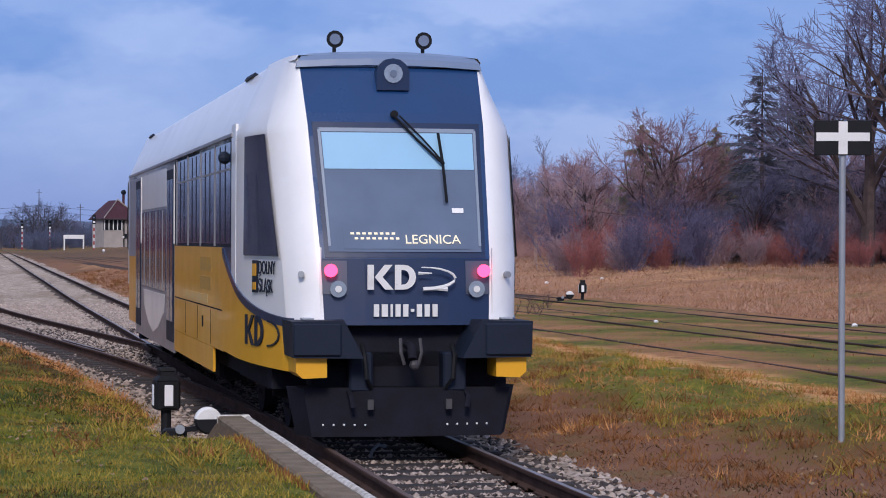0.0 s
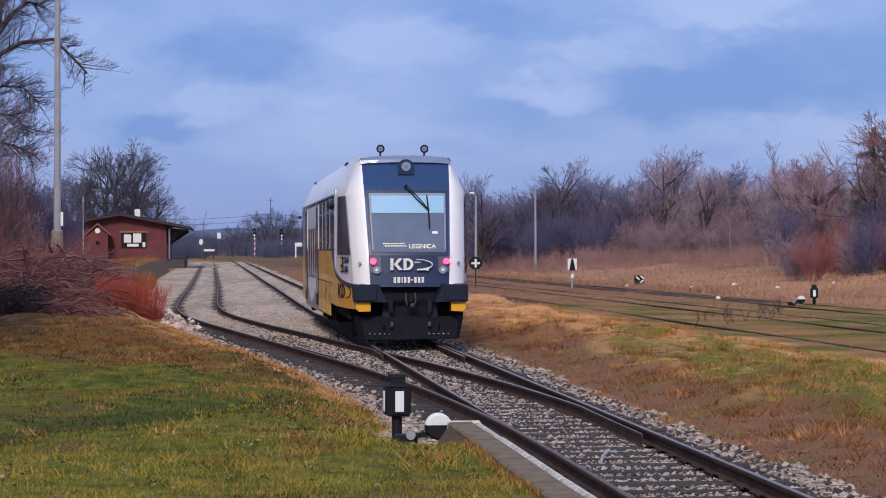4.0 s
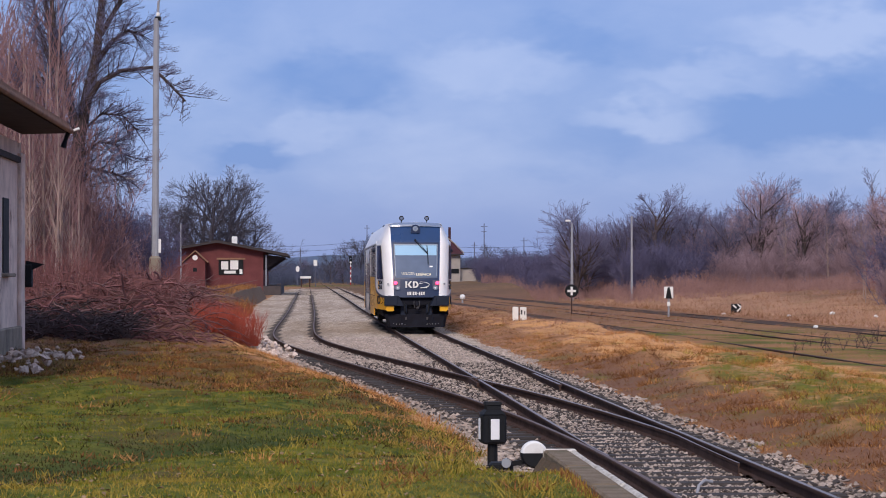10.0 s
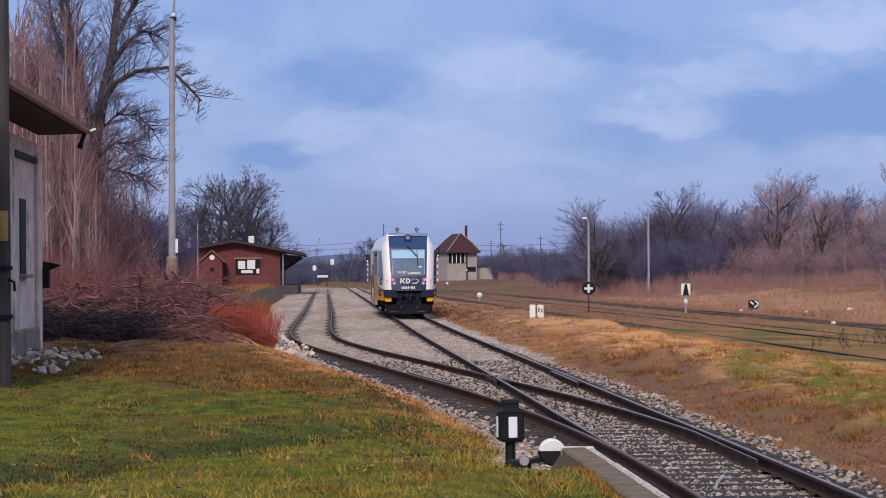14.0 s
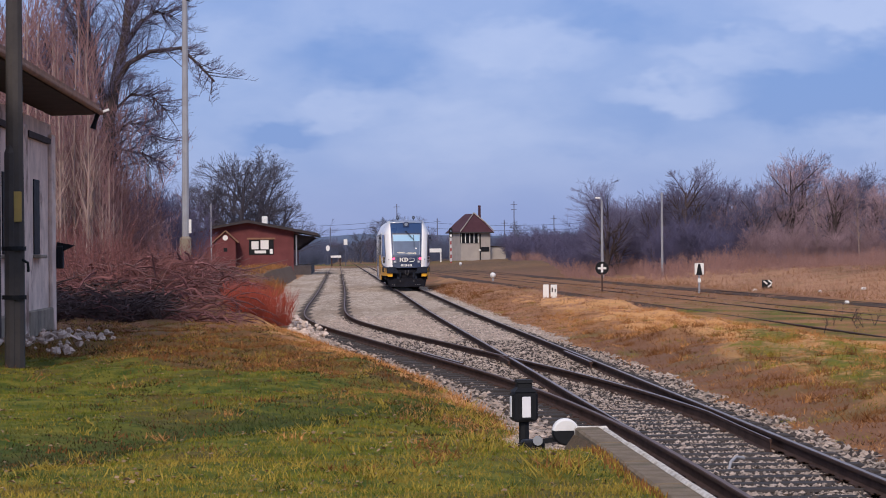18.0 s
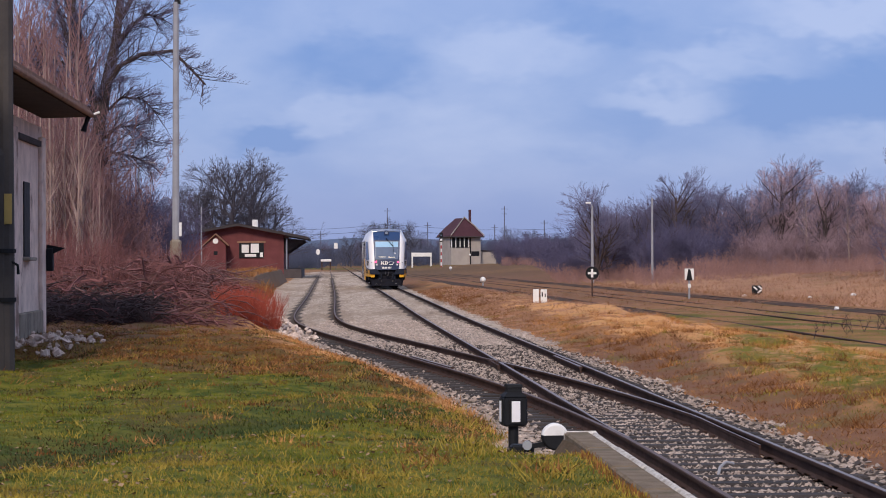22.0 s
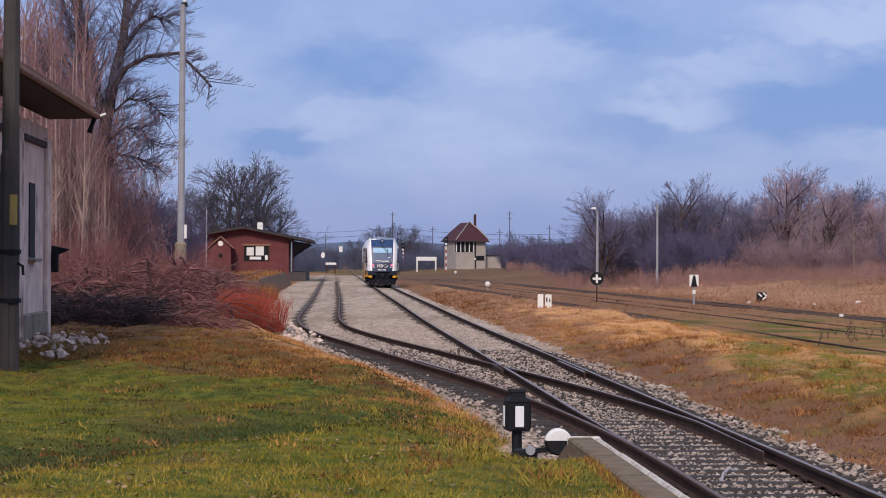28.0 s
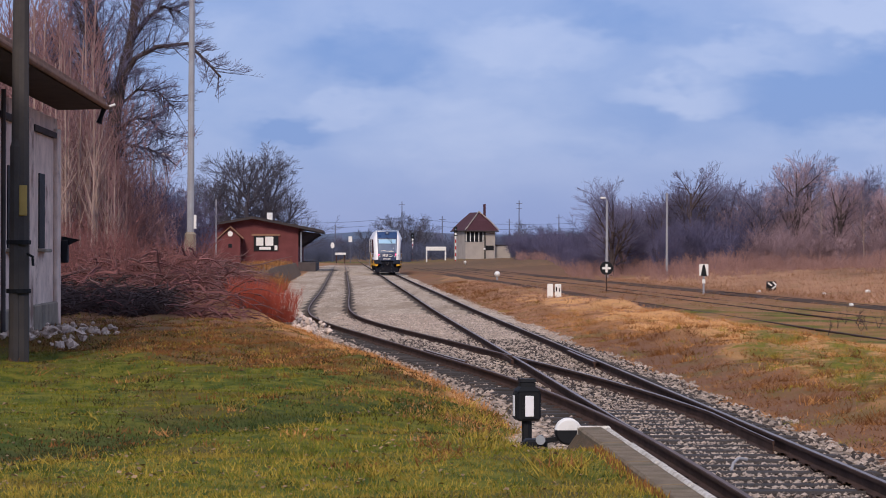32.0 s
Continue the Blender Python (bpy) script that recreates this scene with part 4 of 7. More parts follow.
        x += wd + 0.01
    # buffers behind square fairings, yellow corners, coupler, plough
    for s in (-1, 1):
        fr = part("buffer_fairing", Geo().loft([[at_(s * x, y, z) for x, z in ((0.50 if y < 0.1 else 0.45, 0.93), (1.20, 0.94), (1.22, 1.30), (0.70 if y < 0.1 else 0.6, 1.31))] for y in (-0.38, -0.34, 0.5)]), TD, train, "dark square buffer fairing")
        part("buffer_face", Geo().bevel_box(at_(s * 0.97, -0.395, 1.12), (0.48, 0.03, 0.32), 0.03), TD, fr)
        part("foot_step", Geo().bevel_box(at_(s * 1.02, 0.0, 1.315), (0.12, 0.20, 0.02), 0.006), GALV, fr)
        part("corner_skirt", Geo().loft([[at_(s * x, y, z) for x, z in ((0.86, 0.74), (1.10, 0.73), (1.17, 0.79), (1.17, 1.0), (0.86, 1.0))] for y in (-0.30, 0.45)]), TY, train, "yellow corner skirt")
        part("brake_hose", Geo().tube([at_(s * 0.46, 0.0, 1.05), at_(s * 0.46, -0.16, 0.95), at_(s * 0.44, -0.18, 0.72), at_(s * 0.38, -0.08, 0.62)], 0.025, 6), BLACKPAINT, train)
        part("brake_hose", Geo().tube([at_(s * 0.60, 0.0, 0.60), at_(s * 0.60, -0.18, 0.54), at_(s * 0.58, -0.20, 0.43)], 0.028, 6), UNDER, train)
        part("hose_tap", Geo().box(at_(s * 0.40, -0.16, 0.46), (0.06, 0.06, 0.10)), COUPLING, train)
        part("step_plate", Geo().bevel_box(at_(s * 0.48, 0.05, 0.78), (0.24, 0.25, 0.40), 0.02), TD, train)
    part("head_stock", Geo().box(at_(0, 0.45, 1.05), (2.2, 0.6, 0.45)), UNDER, train, "dark headstock")
    part("under_panel", Geo().box(at_(0, 0.35, 0.80), (1.9, 0.4, 0.35)), UNDER, train)
    cp = part("coupler", Geo().tube([at_(0, 0.0, 1.05), at_(0, -0.24, 1.04), at_(0, -0.30, 0.92)], 0.045, 8), UNDER, train, "screw coupling and hook")
    for s in (-1, 1):
        part("coupler_link", Geo().tube([at_(s * 0.10, -0.18, 1.12), at_(s * 0.105, -0.24, 0.98), at_(s * 0.07, -0.25, 0.86)], 0.018, 6), COUPLING, cp)
    part("coupler_screw", Geo().ball(at_(0.03, -0.26, 0.86), 0.055, 8, 6), COUPLING, cp)
    pl = part("plough", Geo().loft([[at_(x, y, z) for x, y in ((-1.12 * k, 0.35), (-1.00 * k, -0.02), (0, -0.10), (1.00 * k, -0.02), (1.12 * k, 0.35), (1.05, 0.45), (-1.05, 0.45))] for z, k in ((0.13, 0.97), (0.30, 1.0), (0.62, 1.06))]), UNDER, train, "dark snow plough")
    for k in range(10):
        part("bolt", Geo().ball(at_((-0.86 + 0.105 * k) if k < 5 else (0.40 + 0.105 * (k - 5)), -0.10 + 0.08 * abs(k - 4.5) / 5.5, 0.25), 0.012, 6, 4), WHITEPAINT, pl)


end_face(1)
end_face(-1)

# underframe and running gear
part("underframe", Geo().box((0, LENGTH / 2, 0.80), (2.5, LENGTH - 2.0, 0.5)), UNDER, train, "dark underframe")
for y, ln in ((8.2, 2.6), (16.0, 3.0)):
    part("equipment_box", Geo().bevel_box((0, y, 0.55), (2.4, ln, 0.5), 0.05), UNDER, train)
WHEELSETS = []
for yb in (4.2, 20.2):
    bg_ = part("bogie_frame", Geo().box((-1.0, yb, 0.55), (0.14, 3.0, 0.22)).box((1.0, yb, 0.55), (0.14, 3.0, 0.22)).box((0, yb, 0.55), (2.0, 0.4, 0.25)), UNDER, train, "dark bogie frame")
    for dy in (-1.25, 1.25):
        g = Geo().tube([(-1.0, 0, 0), (1.0, 0, 0)], 0.08, 8)
        for s in (-1, 1):
            g.tube([(s * 0.70, 0, 0), (s * 0.835, 0, 0)], 0.42, 24).tube([(s * 0.68, 0, 0), (s * 0.70, 0, 0)], 0.45, 24)
            for a in range(6):
                c, d = math.cos(a * math.pi / 3), math.sin(a * math.pi / 3)
                g.box((s * 0.84, 0.2 * c, 0.2 * d), (0.02, 0.05, 0.05))
        ws_ = part("wheelset", g, UNDER, train, "steel wheelset")
        ws_.location = (0, yb + dy, 0.42)
        WHEELSETS.append(ws_)
# far side of the shell closes the body
part("inner_shell", Geo().box((0, LENGTH / 2, 2.1), (2.72, LENGTH - 3.0, 2.2)), TGREY, train)

TRAIN_WAY = [(0, 23.8), (1, 30.4), (2, 37.2), (3, 44.1), (4, 50.7), (6, 63.8), (8, 76.7), (9, 83.0), (11, 96.0), (13, 109.0), (16, 128.3), (19, 147.5), (21, 160.0), (23, 171.5), (25, 183.0), (28, 200.0), (30, 211.0), (32, 222.0)]


def train_at(t):
    ts = [a for a, _ in TRAIN_WAY]
    return float(np.interp(t, ts, [b for _, b in TRAIN_WAY]))


def motions():
    """The railcar draws away; its wheels roll."""
    def spot(y):
        return pose(main_x(y) + 0.045 * step(100, 80, y) - 0.045 * step(95, 125, y), y, 0, 0, 0, TURN)
    walk(train, [(t, spot(y)) for t, y in TRAIN_WAY])
    # a row for each 60 degrees of rolling
    y0 = TRAIN_WAY[0][1]
    turns = []
    k, t = 0, 0.0
    while t <= 32.0:
        turns.append((t, -math.degrees((train_at(t) - y0) / 0.42)))
        t = round(t + 0.0667 * 1.0, 4)
    turns.append((32.0, -math.degrees((train_at(32.0) - y0) / 0.42)))
    for ws_ in WHEELSETS:
        loc = ws_.location.copy()
        walk(ws_, [(t, pose(*loc, a)) for t, a in turns])


# ---- low platform ----
SLAB = surface("platform_slab", (0.235, 0.175, 0.115), 0.9, 0, 0.5, 5.0, 40, 0.6, tint=(0.12, 0.085, 0.05), stain=0.8, stain_color=(0.09, 0.075, 0.035))
WORN = surface("worn_white_edge", (0.82, 0.79, 0.74), 0.8, 0, 0.5, 9, 50, 0.6, tint=(0.30, 0.25, 0.19), stain=1.0, stain_color=(0.16, 0.125, 0.085))

EARTH = surface("brown_earth", (0.13, 0.075, 0.04), 0.95, 0, 0.5, 5, 40, 0.6, tint=(0.07, 0.05, 0.025), stain=0.5, stain_color=(0.06, 0.07, 0.015))


def build_platform():
    plat = thing("platform", "low concrete platform edge with worn white line", "platform", kind="structure")
    y = 23.9
    rng = random.Random(2)
    while y > -14:
        ln = 1.95
        for name, x0, x1, mat, dz in (("slab", -1.86, -1.605, SLAB, 0.0), ("edge_slab", -1.598, -1.53, WORN, 0.004)):
            g = Geo().bevel_box(((x0 + x1) / 2, 0, 0), (x1 - x0, ln - 0.025, 0.5), 0.02)
            ob = part(name, g, mat, plat)
            ob.matrix_local = pose(main_x(y - ln / 2), y - ln / 2, 0.09 + dz + rng.uniform(-0.006, 0.006), 0, 0, TURN + rng.uniform(-0.25, 0.25))
        y -= ln
    bank = Geo().loft([[(main_x(y) + x, y, z) for x, z in ((-1.87, h), (-2.08, h - 0.30), (-2.08, -0.25), (-1.87, -0.25))] for y, h in ((-14.0, 0.305), (5.0, 0.305), (22.6, 0.305), (23.85, 0.27))])
    part("earth_edge", bank, EARTH, plat, "brown earth heaped against the slabs")
    end = part("end_kerb", Geo().bevel_box((-1.69, 0.05, 0), (0.34, 0.07, 0.51), 0.02), WORN, plat)
    end.matrix_local = pose(main_x(23.9), 23.9, 0.095, 0, 0, TURN)


build_platform()


# ---- switch lantern and counterweight ----
FROST = surface("frosted_pane", (0.80, 0.80, 0.82), 0.5, 0, 0.08, 8, 60, 0.05)


def switch_lantern(m, label):
    t = thing("switch_lantern", label, "switch lantern", m, "switch lanterns")
    body = part("lamp_box", Geo().bevel_box((0, 0, 0.33), (0.27, 0.27, 0.34), 0.02), BLACKPAINT, t)
    part("lamp_roof", Geo().loft([[(x * k, y * k, z) for x, y in ((-0.13, -0.13), (0.13, -0.13), (0.13, 0.13), (-0.13, 0.13))] for k, z in ((1.05, 0.50), (0.65, 0.55), (0.62, 0.60), (0.72, 0.605), (0.66, 0.64))]), BLACKPAINT, t)
    part("post", Geo().tube([(0, 0, -0.25), (0, 0, 0.17)], 0.06, 8), BLACKPAINT, t)
    for a in range(4):
        q = Matrix.Rotation(a * math.pi / 2, 4, "Z")
        w, h = (0.06, 0.24)
        if a % 2:
            w = 0.05
        f = part("pane_frame", Geo().box((0, -0.142, 0.33), (0.15, 0.015, 0.28)), BLACKPAINT, body)
        p = part("pane", Geo().bevel_box((0, -0.152, 0.33), (w * 1.7, 0.012, h), 0.01), FROST, body, "frosted white signal pane")
        f.matrix_local, p.matrix_local = q, q
    return t


def counterweight(m):
    t = thing("switch_lever", "round switch counterweight, white above and black below", "switch lever", m, "switch levers")
    up, lo = Geo(), Geo()
    n = 18
    for g, a0, a1 in ((up, 8, 172), (lo, 172, 368)):
        rings = []
        for x, k in ((-0.075, 0.86), (-0.05, 1.0), (0.05, 1.0), (0.075, 0.86)):
            pts = [(0.14 * k * math.cos(math.radians(a0 + (a1 - a0) * j / n)), x, 0.14 * k * math.sin(math.radians(a0 + (a1 - a0) * j / n))) for j in range(n + 1)]
            rings.append(pts)
        g.loft(rings)
    a = part("weight_upper", up, WHITEPAINT, t, "white upper half")
    b = part("weight_lower", lo, BLACKPAINT, t, "black lower half")
    part("lever_arm", Geo().box((-0.25, 0.02, -0.10), (0.5, 0.05, 0.05), Matrix.Rotation(-0.15, 3, "Y")), BLACKPAINT, t)
    part("lever_stand", Geo().bevel_box((-0.34, 0.03, -0.25), (0.24, 0.22, 0.34), 0.02), BLACKPAINT, t)
    part("lever_pin", Geo().tube([(-0.30, -0.10, -0.08), (-0.30, -0.14, -0.08)], 0.05, 10), GALV, t)
    return t


switch_lantern(pose(0.89, 27.4, -0.005, 0, 0, 10), "black switch lantern with white panes on a short post")
counterweight(pose(1.235, 24.75, 0.228, 0, 0, 3))
switch_lantern(pose(17.95, 85.4, 0.05, 0, 0, -8), "black switch lantern beside the rusty yard track")
counterweight(pose(17.35, 84.8, 0.16, 0, 0, 3))


# ---- signs and posts ----
def cross_sign():
    t = thing("cross_sign", "black board with white cross on a grey steel post", "railway sign", pose(7.48, 22.96, -0.12, 0, 0, -12))
    part("post", Geo().tube([(0, 0, -0.2), (0, 0, 3.42)], 0.033, 12), GALV, t)
    b = part("board", Geo().bevel_box((0, -0.045, 3.27), (0.57, 0.012, 0.35), 0.005), BLACKPAINT, t)
    part("cross_bar", Geo().box((0, -0.056, 3.28), (0.53, 0.008, 0.085)), WHITEPAINT, b)
    part("cross_bar", Geo().box((0, -0.058, 3.27), (0.09, 0.008, 0.33)), WHITEPAINT, b)
    for z in (3.17, 3.37):
        part("clamp", Geo().box((0, -0.015, z), (0.10, 0.06, 0.03)), GALV, t)


def disc_sign():
    t = thing("disc_sign", "round black sign with white cross on a dark stem", "railway sign", pose(8.45, 128.2, 0))
    part("post", Geo().tube([(0, 0, -0.2), (0, 0, 0.95)], 0.04, 8), RUSTY, t)
    b = part("disc", Geo().disc((0, 0, 1.22), (0, 1, 0), 0.36, 0.03, 20), BLACKPAINT, t)
    part("cross_bar", Geo().box((0, -0.02, 1.22), (0.46, 0.012, 0.12)), WHITEPAINT, b)
    part("cross_bar", Geo().box((0, -0.024, 1.22), (0.12, 0.012, 0.46)), WHITEPAINT, b)


def kilometre_post():
    t = thing("distance_post", "white concrete distance post with two dark marks", "distance post", pose(4.25, 96.9, 0.12, 0, 0, -4))
    part("slab", Geo().bevel_box((-0.16, 0, 0.22), (0.24, 0.12, 0.90), 0.02), WHITEPAINT, t)
    part("slab", Geo().bevel_box((0.16, 0.02, 0.18), (0.26, 0.12, 0.96), 0.02), WHITEPAINT, t)
    part("number_bar", Geo().box((0.10, -0.05, 0.45), (0.05, 0.02, 0.18)), BLACKPAINT, t)
    part("number_bar", Geo().box((0.22, -0.05, 0.42), (0.04, 0.02, 0.14)), BLACKPAINT, t)


def wedge_sign():
    t = thing("wedge_sign", "white board with black wedge on a pale post", "railway sign", pose(12.83, 120.1, -0.1))
    part("post", Geo().tube([(0, 0, -0.2), (0, 0, 1.0)], 0.05, 8), POLE, t)
    b = part("board", Geo().bevel_box((0, -0.06, 1.30), (0.47, 0.03, 0.58), 0.01), WHITEPAINT, t)
    part("wedge", Geo().prism([(-0.16, -0.08, 0.99), (0.16, -0.08, 0.99), (0.05, -0.08, 1.56), (-0.05, -0.08, 1.56)], (0, -0.01, 0)), BLACKPAINT, b)
    part("foot_plate", Geo().box((0.0, -0.06, 0.72), (0.16, 0.03, 0.2)), WHITEPAINT, t)


def point_indicator():
    t = thing("point_indicator", "low black point indicator with white arrow marks", "point indicator", pose(17.45, 129.0, lay(17.45, 129.0)[0], 0, 0, 5))
    part("box", Geo().bevel_box((0, 0, 0.25), (0.50, 0.25, 0.52), 0.03), BLACKPAINT, t)
    for a, x, z in ((0.7, -0.1, 0.36), (-0.7, 0.12, 0.18), (0.7, 0.16, 0.40)):
        part("arrow", Geo().box((x, -0.14, z), (0.26, 0.02, 0.08), Matrix.Rotation(a, 3, "Y")), WHITEPAINT, t)


def whitewashed_stone(x, y, s, rng):
    g = Geo()
    g.ball((0, 0, 0), s, 8, 5, 0.7)
    g.v = [(a * rng.uniform(0.8, 1.2), b * rng.uniform(0.8, 1.2), c * rng.uniform(0.8, 1.2)) for a, b, c in g.v]
    z = lay(x, y)[0]
    tagged(part("marker_stone", g, WHITEPAINT), "whitewashed marker stone lying in dry grass", "stone", "marker stones").location = (x, y, z + s * 0.35)


def marker_cap(x, y, h):
    t = thing("marker_post", "short white-capped marker post beside the track", "marker post", pose(x, y, lay(x, y)[0]), "marker posts")
    part("stem", Geo().tube([(0, 0, -0.1), (0, 0, h)], 0.07, 8), POLE, t)
    part("cap", Geo().ball((0, 0, h + 0.1), 0.22, 10, 6), WHITEPAINT, t)


cross_sign()
disc_sign()
kilometre_post()
wedge_sign()
point_indicator()
rng = random.Random(8)
for x, y, s in ((15.8, 93.5, 0.16), (16.4, 126.0, 0.17), (18.6, 118.0, 0.15), (20.6, 117.0, 0.20), (14.8, 61.0, 0.10), (19.4, 58.5, 0.13), (21.0, 108.0, 0.16), (23.4, 107.0, 0.15)):
    whitewashed_stone(x, y, s * 0.65, rng)
for x, y, h in ((3.56, 178.9, 0.35), (2.28, 361.0, 0.3)):
    marker_cap(x, y, h)


def lamp_post(x, y, h):
    t = thing("lamp_post", "grey concrete lamp post with small white lamp", "lamp post", pose(x, y, lay(x, y)[0]))
    part("pole", Geo().tube([(0, 0, -0.3), (0, 0, h)], [0.13, 0.08], 8), POLE, t)
    part("arm", Geo().tube([(0, 0, h - 0.1), (-0.1, 0, h + 0.15), (-0.2, 0, h + 0.22)], 0.04, 6), POLE, t)
    part("lamp", Geo().bevel_box((-0.32, 0, h + 0.22), (0.42, 0.25, 0.16), 0.05), WHITEPAINT, t, "white lamp head")


lamp_post(12.55, 190, 6.2)
sl_ = thing("street_lamp", "slim grey street lamp half hidden by twigs", "street lamp", pose(-14.0, 112, 0))
part("pole", Geo().tube([(0, 0, -0.3), (0, 0, 6.4)], [0.06, 0.045], 6), POLE, sl_)
part("arm", Geo().tube([(0, 0, 6.4), (0.15, 0, 6.58), (0.32, 0, 6.62)], 0.03, 5), POLE, sl_)
part("lamp", Geo().bevel_box((0.52, 0, 6.64), (0.46, 0.2, 0.13), 0.04), WHITEPAINT, sl_, "white lamp head")


def plain_pole(name, x, y, h, r, label, mat=POLE, lean=0.0, group="poles"):
    t = thing(name, label, "pole", pose(x, y, lay(x, y)[0], 0, lean), group)
    part("pole", Geo().tube([(0, 0, -0.4), (0, 0, h * 0.5), (0, 0, h)], [r, r * 0.88, r * 0.72], 10), mat, t)
    return t


plain_pole("concrete_pole", 16.8, 184, 2.1 + (lay(21.2, 232)[0] + 4.9) * 184 / 232 - lay(16.8, 184)[0], 0.10, "weathered concrete pole before the bare woods")
cp_ = plain_pole("concrete_pole", -9.86, 90.0, 11.3, 0.145, "tall pale concrete pole with white plate", lean=0.25)
part("plate", Geo().box((0.17, -0.03, 2.68), (0.11, 0.03, 0.52)), WHITEPAINT, cp_, "narrow white plate")
part("pole_cap", Geo().box((0.06, 0, 11.3), (0.22, 0.16, 0.14)), BLACKPAINT, cp_)
part("pole_lamp", Geo().bevel_box((0.06, 0, 11.45), (0.14, 0.14, 0.16), 0.03), WHITEPAINT, cp_)
part("pole_arm", Geo().tube([(0.06, 0, 11.45), (0.08, 0, 11.95), (0.25, 0, 12.15), (0.62, 0, 12.25)], [0.05, 0.045, 0.04, 0.04], 8), POLE, cp_)
lh_ = part("lamp_head", Geo().loft([[(x, y, z + 0.21 * (x - 0.55)) for y, z in ((-w, 12.22), (w, 12.22), (w * 0.9, 12.22 + h), (-w * 0.9, 12.22 + h))] for x, w, h in ((0.55, 0.05, 0.06), (0.75, 0.12, 0.14), (1.5, 0.14, 0.15), (1.75, 0.08, 0.07))]), WHITEPAINT, cp_, "long white lamp head")
part("lamp_underside", Geo().loft([[(x, y, z + 0.21 * (x - 0.55)) for y, z in ((-0.11, 12.16), (0.11, 12.16), (0.11, 12.215), (-0.11, 12.215))] for x in (0.7, 1.65)]), BLACKPAINT, lh_)
part("pole_base", Geo().bevel_box((0, -0.02, 1.5), (0.42, 0.36, 1.6), 0.08), CONCRETE, cp_, "thicker mossy foot")
plain_pole("slim_pole", -14.8, 150.0, 5.4, 0.055, "slim pale grey pole before the brick shed")
TIMBER = surface("old_timber", (0.075, 0.065, 0.062), 0.9, 0, 0.4, 1.5, 25, 0.4, tint=(0.035, 0.032, 0.034), stain=0.4)
YPLATE = surface("yellow_plate", (0.40, 0.29, 0.09), 0.6, 0, 0.2, 5, 40, 0.1)
wp_ = thing("wooden_pole", "dark weathered timber pole with yellow plate", "pole", pose(-7.07, 39.0, 0.30))
part("pole", Geo().tube([(0, 0, -0.4), (0, 0, 2.2), (0, 0, 4.2), (0.01, 0, 6.6), (0.01, 0, 9.5)], [0.15, 0.155, 0.14, 0.13, 0.115], 10), TIMBER, wp_)
part("stub", Geo().tube([(-0.07, -0.10, -0.3), (-0.06, -0.11, 3.5), (-0.05, -0.08, 3.62)], [0.10, 0.09, 0.06], 8), TIMBER, wp_, "shorter timber footing lashed alongside")
part("yellow_plate", Geo().bevel_box((0.075, -0.155, 2.62), (0.13, 0.02, 0.50), 0.008), YPLATE, wp_)
for z in (1.1, 1.9):
    part("iron_band", Geo().tube([(-0.02, -0.02, z), (-0.02, -0.02, z + 0.07)], 0.205, 12), BLACKPAINT, wp_)
part("hook", Geo().tube([(0.12, -0.06, 1.75), (0.22, -0.08, 1.70), (0.23, -0.08, 1.55)], 0.025, 6), BLACKPAINT, wp_)

# ---- station house beside the lawn ----
PLASTER = surface("old_plaster", (0.86, 0.70, 0.60), 0.95, 0, 0.5, 1.7, 14, 0.5, tint=(0.52, 0.41, 0.36), stain=0.95, stain_color=(0.22, 0.135, 0.105))
ROOFING = surface("roofing_felt", (0.05, 0.04, 0.04), 0.9, 0, 0.3, 1.5, 20, 0.3)
FASCIA = surface("fascia_board", (0.34, 0.18, 0.11), 0.85, 0, 0.4, 2, 30, 0.2, tint=(0.12, 0.07, 0.05))
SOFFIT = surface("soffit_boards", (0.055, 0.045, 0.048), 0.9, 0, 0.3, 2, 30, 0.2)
RUSTDOOR = surface("rusty_door", (0.24, 0.07, 0.035), 0.8, 0, 0.4, 2, 30, 0.2, tint=(0.14, 0.06, 0.04))


